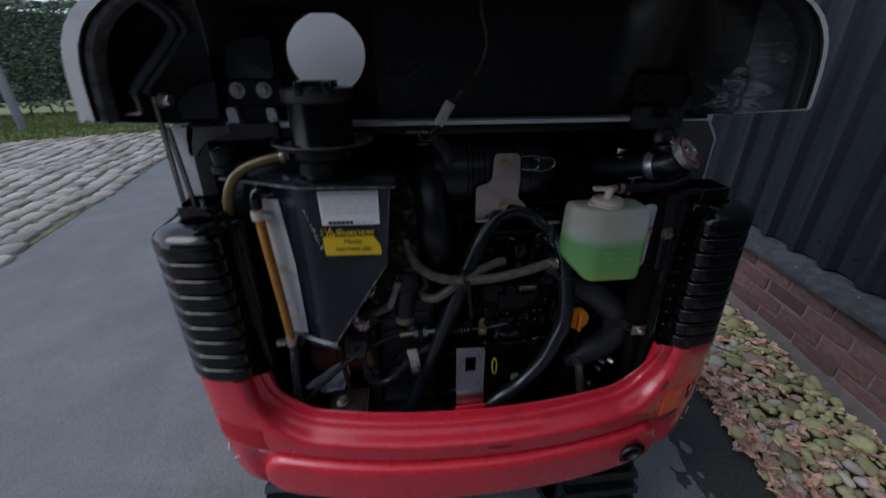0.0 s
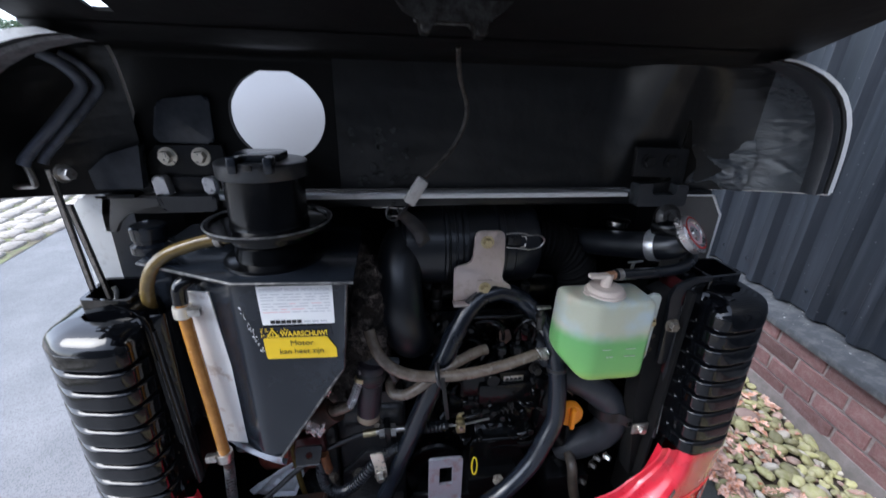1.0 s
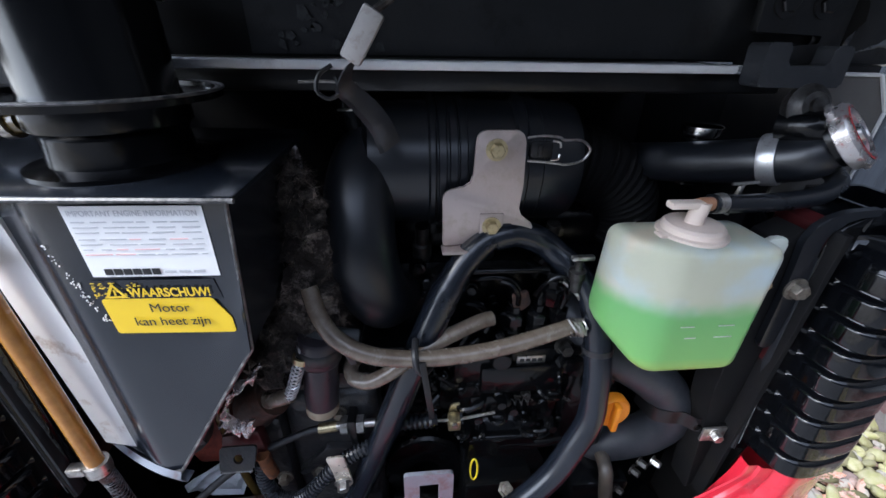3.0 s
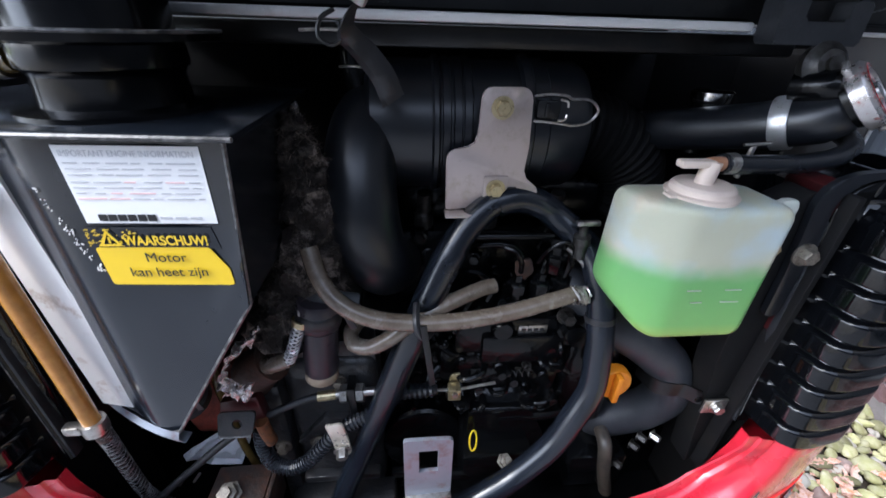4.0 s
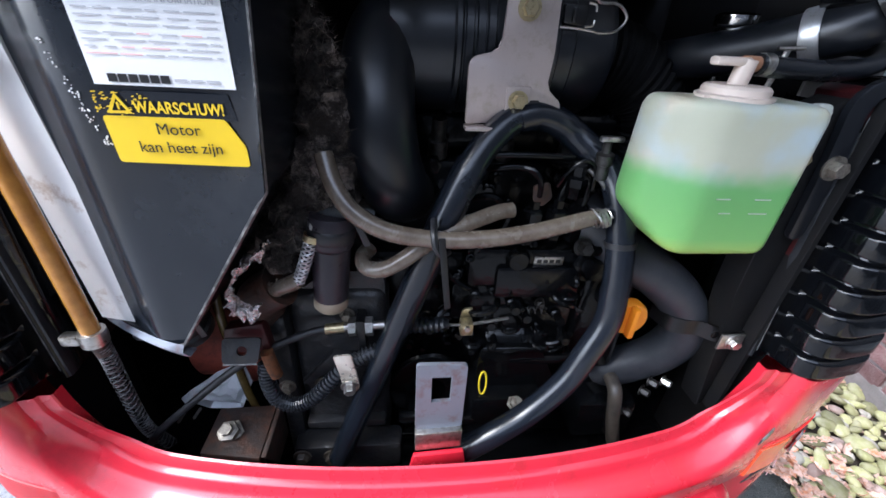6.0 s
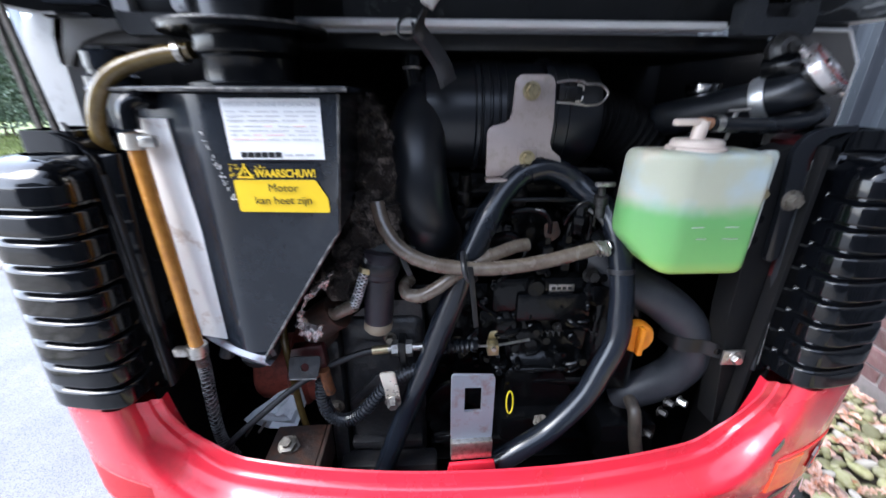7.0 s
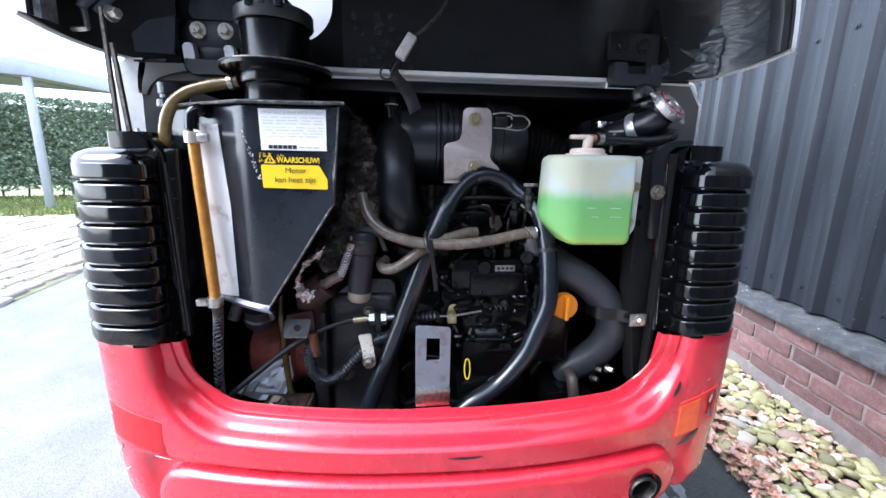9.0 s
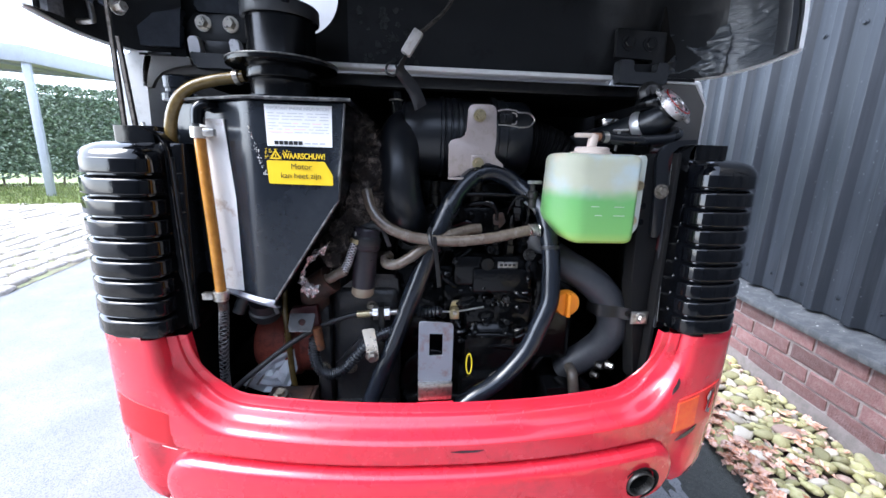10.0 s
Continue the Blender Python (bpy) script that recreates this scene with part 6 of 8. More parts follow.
# ---- air intake ----
def air_intake():
    ax = (1, 0, 0)
    c = (0.045, 0.676, 1.068)
    body = epart("air_cleaner", lathe([(0, 0), (0.052, 0.0), (0.060, 0.006), (0.062, 0.03), (0.062, 0.060), (0.0655, 0.062), (0.0655, 0.066), (0.062, 0.068), (0.062, 0.140), (0.067, 0.142), (0.067, 0.150), (0.064, 0.152), (0.064, 0.165), (0.0615, 0.167), (0.0615, 0.198), (0.057, 0.206), (0.03, 0.208), (0, 0.208)], c, ax, 44), SOFT_RUBBER, "black plastic air cleaner drum")
    for x in (0.118, 0.128, 0.137):
        own(part("band", lathe([(0.0622, -0.004), (0.0640, -0.003), (0.0640, 0.003), (0.0622, 0.004)], (x, 0.676, 1.068), ax, 44), SOFT_RUBBER, body))
    # wire clip
    own(part("clip_plate", prism(rounded([(0.194, 1.1035), (0.214, 1.1030), (0.214, 1.0875), (0.194, 1.0890)], 0.003, 3), "y", 0.6070, 0.6115, 0.001), FRAME_BLACK, body, "black clip plate"))
    own(part("clip_rib", box(0.2005, 0.2045, 0.6045, 0.6070, 1.0900, 1.1010, 0.0008), FRAME_BLACK, body))
    own(part("clip_wire", tube([(0.190, 0.607, 1.1065), (0.203, 0.605, 1.1085), (0.217, 0.604, 1.1075), (0.222, 0.604, 1.1050), (0.237, 0.605, 1.1045), (0.2465, 0.607, 1.0985), (0.2475, 0.607, 1.0930), (0.240, 0.606, 1.0855), (0.226, 0.604, 1.0835), (0.219, 0.604, 1.0845), (0.204, 0.605, 1.0860), (0.192, 0.607, 1.0865)], 0.0012, 7, 6), STEEL, body, "bent steel wire clip"))
    own(part("clip_hook", tube([(0.212, 0.604, 1.1045), (0.218, 0.6035, 1.1030), (0.2195, 0.604, 1.0985)], 0.0010, 6, 4), STEEL, body))
    own(part("clip_hook", tube([(0.212, 0.604, 1.0875), (0.218, 0.6035, 1.0885), (0.2195, 0.604, 1.0925)], 0.0010, 6, 4), STEEL, body))
    # bracket
    poly = [(0.1445, 1.109), (0.1495, 1.114), (0.182, 1.114), (0.187, 1.108), (0.189, 1.066), (0.187, 1.040), (0.196, 1.032), (0.202, 1.028), (0.202, 1.016), (0.117, 1.006), (0.1165, 1.057), (0.121, 1.062), (0.139, 1.066), (0.143, 1.072)]
    br = epart("air_cleaner_bracket", prism(rounded(poly, 0.004, 3), "y", 0.600, 0.604, 0.0008), ZINC, "zinc plated stepped bracket")
    own(part("bracket_foot", box(0.116, 0.150, 0.588, 0.604, 1.003, 1.0065, 0.001), ZINC, br))
    own(part("bracket_bolt", bolt((0.162, 0.600, 1.098), (0, -1, 0), 0.0066, 0.007), BRASS_BOLT, br, "yellow plated bolt"))
    own(part("bracket_tab", box(0.151, 0.173, 0.5975, 0.600, 1.017, 1.040, 0.001), ZINC, br))
    own(part("bracket_bolt", bolt((0.162, 0.5975, 1.028), (0, -1, 0), 0.0062, 0.008), BRASS_BOLT, br, "rusty bolt"))
    # thick elbow hose down to the engine
    elbow = epart("intake_hose", tube([(0.092, 0.690, 1.068), (0.068, 0.680, 1.079), (0.049, 0.655, 1.075), (0.040, 0.628, 1.048), (0.040, 0.608, 1.008), (0.046, 0.605, 0.968), (0.056, 0.617, 0.938), (0.066, 0.66, 0.915)], lambda t: 0.0312 + 0.0022 * math.sin(3 * t), 26, 10), SOFT_RUBBER, "thick black rubber intake elbow")
    own(part("hose_band", lathe([(0.0335, -0.005), (0.0350, -0.004), (0.0350, 0.004), (0.0335, 0.005)], (0.066, 0.678, 1.0785), (1, 0.5, -0.1), 28), FRAME_BLACK, elbow, "dark hose band"))
    # breather pipe above the elbow
    bp_ = own(part("breather_pipe", tube([(0.036, 0.668, 1.150), (0.036, 0.664, 1.128), (0.040, 0.662, 1.100)], 0.0125, 16, 6), ENGINE_BLACK, elbow, "black breather pipe"))
    own(part("pipe_clip", tube([(0.024, 0.652, 1.122), (0.036, 0.648, 1.123), (0.046, 0.652, 1.122)], 0.0012, 6, 5), STEEL, elbow, "thin wire clip"))
    # corrugated intake duct beside the drum
    epart("corrugated_duct", tube([(0.250, 0.700, 1.062), (0.290, 0.698, 1.056), (0.330, 0.700, 1.034), (0.352, 0.712, 0.995), (0.356, 0.74, 0.95)], lambda t: 0.040 + (0.0028 if int(t * 44) % 2 else -0.0012), 24, 24), MATTE_BLACK, "corrugated black intake duct", 20)


air_intake()


# ---- hoses in front of the engine ----
def hoses():
    loop = epart("heater_hose", tube([(-0.018, 0.548, 0.601), (0.001, 0.553, 0.655), (0.030, 0.560, 0.732), (0.056, 0.565, 0.801), (0.076, 0.568, 0.856), (0.096, 0.572, 0.911), (0.116, 0.582, 0.957), (0.135, 0.594, 0.987), (0.159, 0.603, 1.010), (0.182, 0.607, 1.016), (0.206, 0.609, 1.010),
          (0.228, 0.608, 0.996), (0.257, 0.588, 0.971), (0.267, 0.572, 0.947), (0.272, 0.560, 0.914), (0.274, 0.551, 0.885), (0.274, 0.545, 0.860), (0.272, 0.538, 0.826), (0.257, 0.532, 0.789), (0.238, 0.527, 0.749), (0.202, 0.521, 0.708), (0.159, 0.512, 0.683), (0.12, 0.51, 0.655)], 0.0138, 18, 8), LOOP_RUBBER, "long black rubber hose bent in a loop")
    own(part("sleeve", tube([(0.166, 0.604, 1.0125), (0.174, 0.605, 1.015), (0.182, 0.606, 1.016)], 0.0147, 18, 3), LOOP_RUBBER, loop))
    # slit jacket on the lower run, ending in a cut edge
    own(part("jacket", tube([(0.056, 0.565, 0.801), (0.076, 0.568, 0.856), (0.096, 0.572, 0.911), (0.116, 0.582, 0.957), (0.1255, 0.588, 0.9735)], 0.0153, 20, 8), LOOP_RUBBER, loop, "slit rubber jacket with a cut end"))
    own(part("tie_band", lathe([(0.0140, -0.003), (0.0152, -0.0028), (0.0152, 0.0028), (0.0140, 0.003)], (0.2725, 0.5580, 0.906), (0.05, -0.25, -1), 18), TAPE, loop, "black band"))
    brown = epart("fuel_hose", tube([(-0.004, 0.570, 0.985), (0.004, 0.558, 0.962), (0.020, 0.548, 0.942), (0.048, 0.543, 0.927), (0.088, 0.545, 0.918), (0.130, 0.548, 0.9165), (0.175, 0.553, 0.920), (0.215, 0.559, 0.927), (0.243, 0.564, 0.932)], 0.0082, 16, 8), BROWN_HOSE, "brown translucent fuel hose")
    epart("fuel_hose", tube([(0.028, 0.590, 0.884), (0.022, 0.578, 0.880), (0.026, 0.566, 0.876), (0.042, 0.558, 0.878), (0.062, 0.556, 0.890), (0.082, 0.558, 0.905), (0.110, 0.566, 0.918), (0.150, 0.580, 0.928), (0.168, 0.586, 0.929)], 0.0080, 16, 8), BROWN_HOSE, "brown translucent return hose")
    tie = epart("cable_tie", tube([(0.089, 0.556, 0.932), (0.088, 0.541, 0.926), (0.090, 0.535, 0.915), (0.096, 0.538, 0.906), (0.103, 0.549, 0.903)], 0.0032, 8, 5), TAPE, "black cable tie round the hoses")
    own(part("tie_tail", prism([(0.0915, 0.926), (0.0975, 0.926), (0.1060, 0.852), (0.1005, 0.850)], "y", 0.531, 0.5325, 0.0004), FRAME_BLACK, tie, "loose end of the tie"))
    # twisted wire at the end of the fuel hose
    rnd = random.Random(4)
    bm = bmesh.new()
    for i in range(9):
        a = rnd.uniform(0, 6.28)
        pts = []
        for j in range(5):
            b = a + j * 1.5
            pts.append((0.240 + 0.004 * j + rnd.uniform(-0.002, 0.002), 0.562 + 0.009 * math.cos(b), 0.932 + 0.009 * math.sin(b)))
        tube(pts, 0.0009, 5, 3, bm)
    own(part("wire_wrap", bm, STEEL, brown, "twisted steel wire"))
    # radiator hose under the bottle
    rad = epart("radiator_hose", tube([(0.255, 0.625, 0.915), (0.280, 0.600, 0.893), (0.308, 0.585, 0.874), (0.345, 0.576, 0.853), (0.380, 0.573, 0.820), (0.397, 0.574, 0.775), (0.388, 0.583, 0.735), (0.368, 0.595, 0.706), (0.348, 0.606, 0.686), (0.338, 0.618, 0.672)], 0.0252, 20, 8), HOSE_GREY, "thick dusty black radiator hose")
    rows = []
    for p in smooth_path([(0.352, 0.580, 0.806), (0.358, 0.556, 0.806), (0.372, 0.5485, 0.806), (0.388, 0.546, 0.806), (0.400, 0.536, 0.806), (0.425, 0.5285, 0.806)], 6):
        rows.append([(p.x, p.y, p.z - 0.0095), (p.x, p.y, p.z + 0.0095), (p.x, p.y + 0.0015, p.z + 0.0095), (p.x, p.y + 0.0015, p.z - 0.0095)])
    own(part("strap", grid(rows, close=True), FRAME_BLACK, rad, "black hose strap"))
    tab = own(part("strap_tab", box(0.397, 0.424, 0.5245, 0.5275, 0.795, 0.815, 0.001), STEEL, rad, "bare steel strap end"))
    own(part("tab_bolt", bolt((0.412, 0.5245, 0.805), (0, -1, 0), 0.0060, 0.007), STEEL, rad, "plated bolt"))
    # upper radiator hose with its clamp, filler neck and cap
    up = epart("upper_radiator_hose", tube([(0.338, 0.715, 1.056), (0.364, 0.665, 1.068), (0.388, 0.625, 1.079), (0.408, 0.590, 1.090), (0.424, 0.570, 1.100), (0.434, 0.575, 1.108)], 0.0205, 20, 8), SOFT_RUBBER, "black upper radiator hose")
    own(part("clamp", lathe([(0.0210, -0.0065), (0.0226, -0.0065), (0.0230, -0.005), (0.0230, 0.005), (0.0226, 0.0065), (0.0210, 0.0065)], (0.4085, 0.5895, 1.0905), (0.020, -0.030, 0.0105), 28), ZINC_BAND, up, "dull bright hose clamp"))
    own(part("radiator_neck", lathe([(0, -0.045), (0.016, -0.045), (0.016, -0.008), (0.023, -0.006), (0.023, 0.0), (0, 0)], (0.434, 0.562, 1.116), (0.42, -0.64, 0.62), 24), ENGINE_BLACK, up))
    cap = own(part("radiator_cap", lathe([(0.0240, -0.004), (0.0265, -0.003), (0.0270, 0.006), (0.0245, 0.0085), (0.0190, 0.0090), (0.0178, 0.0065), (0.0080, 0.0065), (0.0070, 0.0095), (0, 0.0100)], (0.434, 0.559, 1.1165), (0.42, -0.64, 0.62), 30), CAP_TIN, up, "shiny radiator cap with red print"))
    for k in range(2):
        own(part("cap_ear", box(-0.0065, 0.0065, 0.022, 0.033, -0.002, 0.003, 0.0015, None, Matrix.Translation((0.434, 0.559, 1.1165)) @ Vector((0.42, -0.64, 0.62)).to_track_quat("Z", "Y").to_matrix().to_4x4() @ Matrix.Rotation(radians(35 + 180 * k), 4, "Z")), CAP_TIN, up, "bent ear of the cap"))
    own(part("cap_print", lathe([(0.0165, 0.0072), (0.0110, 0.0072)], (0.434, 0.559, 1.1165), (0.42, -0.64, 0.62), 26), INK_PINK, up))
    own(part("cap_print", lathe([(0.0235, 0.0092), (0.0215, 0.0096)], (0.434, 0.559, 1.1165), (0.42, -0.64, 0.62), 26), LENS_RED, up, "red printed ring"))
    house = own(part("thermostat", lathe([(0, 0), (0.017, 0), (0.018, 0.003), (0.018, 0.008), (0.014, 0.010), (0.011, 0.014), (0.006, 0.015), (0.006, 0.018), (0, 0.018)], (0.413, 0.588, 1.1345), (-0.1, -1, 0.25), 22), ENGINE_GREY, up, "dull metal fitting"))
    own(part("neck_stub", tube([(0.405, 0.590, 1.120), (0.412, 0.575, 1.122), (0.424, 0.566, 1.122)], 0.0135, 14, 5), ENGINE_BLACK, up, "oily black pipe stub"))
    # small drain cock below the hose
    own(part("cock_bar", tube([(0.349, 0.556, 1.0800), (0.360, 0.556, 1.0805), (0.371, 0.556, 1.0815)], 0.0016, 8, 3), STEEL, up, "thin tap handle"))
    own(part("cock_stem", tube([(0.359, 0.557, 1.080), (0.358, 0.558, 1.068), (0.357, 0.560, 1.052)], 0.0022, 8, 3), STEEL, up))


hoses()


# ---- engine ----
def engine():
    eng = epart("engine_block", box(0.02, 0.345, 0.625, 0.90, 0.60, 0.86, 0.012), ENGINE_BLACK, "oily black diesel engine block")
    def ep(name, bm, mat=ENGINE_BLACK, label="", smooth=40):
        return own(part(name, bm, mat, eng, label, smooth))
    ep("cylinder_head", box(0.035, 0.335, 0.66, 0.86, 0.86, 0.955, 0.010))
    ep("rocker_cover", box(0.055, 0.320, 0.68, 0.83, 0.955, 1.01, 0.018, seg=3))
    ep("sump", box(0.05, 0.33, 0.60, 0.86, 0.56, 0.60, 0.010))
    # flywheel housing at the clutch side
    ep("flywheel_housing", box(-0.066, 0.045, 0.590, 0.86, 0.575, 0.830, 0.016, seg=3), HOUSING, "dirty cast flywheel housing")
    ep("housing_shoulder", prism(rounded([(-0.064, 0.815), (-0.020, 0.850), (0.040, 0.850), (0.044, 0.790), (-0.064, 0.790)], 0.008, 4), "y", 0.5985, 0.70, 0.004), HOUSING)
    ep("housing_flange", box(-0.088, -0.0665, 0.583, 0.86, 0.560, 0.800, 0.004), HOUSING, "oily housing flange")
    ep("flange_edge", tube([(-0.0875, 0.582, 0.800), (-0.0880, 0.582, 0.715)], 0.0012, 6, 3), WORN_EDGE, "bare worn edge")
    ep("housing_rib", box(-0.062, 0.040, 0.577, 0.594, 0.618, 0.632, 0.005), HOUSING)
    ep("housing_web", prism([(-0.060, 0.700), (-0.020, 0.748), (0.030, 0.740), (0.030, 0.728), (-0.016, 0.732), (-0.048, 0.700)], "y", 0.580, 0.592, 0.003), HOUSING)
    ep("housing_foot", box(-0.078, 0.06, 0.560, 0.592, 0.556, 0.604, 0.006), HOUSING)
    for x, z, r in ((-0.068, 0.590, 0.0080), (-0.030, 0.588, 0.0080), (-0.036, 0.692, 0.0075), (-0.077, 0.695, 0.0070), (0.000, 0.80, 0.006)):
        ep("housing_bolt", bolt((x, 0.560 if z < 0.66 else (0.583 if x < -0.07 else 0.589), z), (0, -1, 0), r, 0.009), BOLT_DULL, "dull steel bolt")
    # injection pump row
    ep("injection_pump", box(0.130, 0.245, 0.585, 0.64, 0.835, 0.885, 0.006))
    ep("pump_base", box(0.115, 0.270, 0.595, 0.64, 0.78, 0.835, 0.008))
    ep("pump_side", box(0.160, 0.255, 0.578, 0.60, 0.826, 0.866, 0.004))
    pl = ep("pump_plate", box(0.200, 0.232, 0.5835, 0.5855, 0.866, 0.876, 0.0006), STEEL, "small metal rating plate")
    for i in range(4):
        ep("plate_print", box(0.203 + i * 0.0068, 0.208 + i * 0.0068, 0.583, 0.5834, 0.869, 0.873), INK, "", 0)
    ep("pump_cap", lathe([(0, 0), (0.013, 0), (0.013, 0.016), (0.010, 0.020), (0, 0.020)], (0.182, 0.598, 0.873), (0, -1, 0), 18), ENGINE_BLACK, "round black plug")
    ep("banjo", bolt((0.266, 0.590, 0.862), (0, -1, 0), 0.0135, 0.016), ENGINE_BLACK)
    ep("banjo", bolt((0.250, 0.585, 0.888), (0, -1, 0.2), 0.007, 0.014), ENGINE_GREY)
    for i in range(3):
        x = 0.150 + 0.030 * i
        x, z = ((0.196, 0.912), (0.221, 0.913), (0.244, 0.917))[i]
        ep("delivery_valve", lathe([(0, -0.03), (0.010, -0.03), (0.010, -0.012), (0.007, -0.010), (0.007, -0.002), (0.0115, 0.0), (0.0115, 0.010), (0.0085, 0.0125), (0.006, 0.014), (0.006, 0.022), (0, 0.022)], (x, 0.602, z), (0, -0.1, 1), 6), ENGINE_BLACK, "oily union nut")
        ep("injector", lathe([(0, 0), (0.011, 0), (0.011, 0.02), (0.008, 0.022), (0.008, 0.045), (0, 0.045)], (0.100 + 0.075 * i, 0.675, 0.955), (0, -0.25, 1), 10), ENGINE_GREY)
    for path in (((0.197, 0.601, 0.925), (0.2005, 0.602, 0.947), (0.190, 0.603, 0.962), (0.172, 0.605, 0.967), (0.150, 0.612, 0.962), (0.132, 0.640, 0.958)),
                 ((0.221, 0.600, 0.926), (0.223, 0.600, 0.946), (0.231, 0.600, 0.962), (0.240, 0.606, 0.969), (0.245, 0.640, 0.970)),
                 ((0.245, 0.599, 0.930), (0.247, 0.597, 0.945), (0.243, 0.597, 0.962), (0.234, 0.600, 0.968), (0.215, 0.630, 0.968))):
        ep("injector_pipe", tube(path, 0.0042, 10, 7), ENGINE_BLACK, "glossy black injector pipe")
    ep("fuel_rail", tube([(0.146, 0.594, 0.981), (0.185, 0.592, 0.982), (0.223, 0.594, 0.980)], 0.0034, 10, 6), ENGINE_BLACK, "black leak-off pipe")
    ep("pipe", tube([(0.130, 0.61, 0.93), (0.152, 0.60, 0.937), (0.170, 0.60, 0.918), (0.166, 0.60, 0.90)], 0.0040, 8, 6), ENGINE_BLACK)
    # bleed tap beside the bottle
    ep("bleed_tap", lathe([(0, 0), (0.006, 0), (0.006, 0.014), (0.008, 0.015), (0.008, 0.024), (0.004, 0.026), (0.004, 0.036), (0, 0.036)], (0.247, 0.580, 0.965), (-0.1, -0.1, 1), 12), ENGINE_GREY, "small brass tap")
    ep("tap_handle", box(0.236, 0.258, 0.574, 0.580, 1.000, 1.005, 0.0015), STEEL, "bright tap handle")
    ep("wire_stub", tube([(0.236, 0.585, 0.972), (0.248, 0.578, 0.962), (0.258, 0.574, 0.950), (0.262, 0.574, 0.962), (0.268, 0.575, 0.98)], 0.0022, 7, 5), STEEL, "bright twisted wire")
    # throttle linkage
    ep("link_bellows", lathe([(0.006, 0.0)] + [(0.0092 if i % 2 else 0.0072, 0.003 * i) for i in range(1, 15)] + [(0.005, 0.046), (0, 0.046)], (0.066, 0.572, 0.796), (1, 0, 0.02), 16), RUBBER, "ribbed rubber boot")
    ep("link_rod", tube([(0.108, 0.571, 0.797), (0.135, 0.570, 0.798), (0.178, 0.571, 0.805)], 0.0018, 8, 3), STEEL, "thin bright control rod")
    ep("link_block", box(0.124, 0.138, 0.563, 0.577, 0.787, 0.803, 0.0015), BRASS_BOLT, "brass link block")
    ep("link_screw", bolt((0.131, 0.563, 0.799), (0, -1, 0), 0.0035, 0.004, False), STEEL)
    ep("link_lever", prism(rounded([(0.125, 0.800), (0.136, 0.800), (0.139, 0.814), (0.128, 0.812)], 0.003, 3), "y", 0.578, 0.581, 0.0006), BRASS_BOLT, "rusty brass lever")
    ep("governor_box", box(0.150, 0.262, 0.592, 0.63, 0.745, 0.806, 0.006))
    for x, z in ((0.160, 0.790), (0.200, 0.800), (0.240, 0.795), (0.252, 0.765), (0.218, 0.776), (0.185, 0.812)):
        ep("governor_screw", lathe([(0, 0), (0.007, 0), (0.007, 0.006), (0.005, 0.008), (0.005, 0.022), (0, 0.022)], (x, 0.592, z), (0, -1, 0.1), 8), ENGINE_BLACK)
    ep("spring", tube([(0.192 + 0.0019 * k, 0.582 + 0.004 * math.cos(k * 1.6), 0.806 + 0.004 * math.sin(k * 1.6)) for k in range(18)], 0.0007, 5, 2), ENGINE_GREY, "small bright spring")
    ep("gear_case", box(0.262, 0.335, 0.585, 0.66, 0.700, 0.86, 0.014, seg=3))
    # oil filler cap
    cap = ep("oil_cap", lathe([(0, 0), (0.0205, 0), (0.0205, 0.009), (0.0185, 0.012), (0, 0.012)], (0.305, 0.560, 0.818), (0.05, -1, 0.05), 30), ORANGE, "orange oil filler cap")
    ep("oil_cap_grip", box(0.3015, 0.3085, 0.539, 0.550, 0.799, 0.837, 0.002), ORANGE, "orange grip bar")
    ep("oil_neck", lathe([(0, 0), (0.017, 0), (0.017, 0.04), (0, 0.04)], (0.305, 0.562, 0.818), (0, 1, 0), 20), ENGINE_BLACK)
    # dipstick ring
    ring = [(0.158 + 0.0045 * math.cos(a), 0.566 + 0.006 * math.sin(a) * 0.4, 0.708 + 0.0165 * math.sin(a)) for a in [2 * math.pi * i / 16 for i in range(17)]]
    ep("dipstick_ring", tube(ring, 0.0012, 8, 3), YELLOW, "yellow dipstick ring")
    # starter motor region and mounts
    ep("starter_motor", lathe([(0, 0), (0.030, 0.0), (0.033, 0.004), (0.033, 0.085), (0.028, 0.092), (0, 0.092)], (0.16, 0.612, 0.745), (1, 0, 0), 28), ENGINE_BLACK)
    ep("mount_block", box(0.145, 0.235, 0.555, 0.62, 0.62, 0.690, 0.006), ENGINE_BLACK)
    st = ep("mount_stud", lathe([(0, 0), (0.0095, 0), (0.0095, 0.003), (0.0075, 0.0035), (0.0075, 0.012), (0.004, 0.0125), (0.004, 0.022), (0, 0.022)], (0.196, 0.550, 0.688), (0.05, -0.55, 0.9), 6), BOLT_DULL, "rusty stud and nut")
    ep("mount_block", box(0.290, 0.37, 0.56, 0.64, 0.60, 0.665, 0.006), ENGINE_BLACK)
    ep("drain_hose", tube([(0.336, 0.585, 0.690), (0.334, 0.566, 0.686), (0.335, 0.559, 0.668), (0.340, 0.558, 0.640), (0.354, 0.558, 0.590)], 0.0090, 14, 6), DRAIN_HOSE, "dull grey-brown drain hose")
    for x, z in ((0.353, 0.652), (0.372, 0.706), (0.390, 0.706), (0.366, 0.690)):
        ep("fitting", bolt((x, 0.562, z), (0.6, -1, 0.1), 0.0050, 0.011), STEEL if x > 0.38 else ENGINE_GREY, "wet steel fitting")
    ep("lower_pipe", tube([(0.155, 0.590, 0.730), (0.20, 0.584, 0.733), (0.25, 0.585, 0.728), (0.30, 0.60, 0.72)], 0.0085, 12, 6), ENGINE_BLACK)
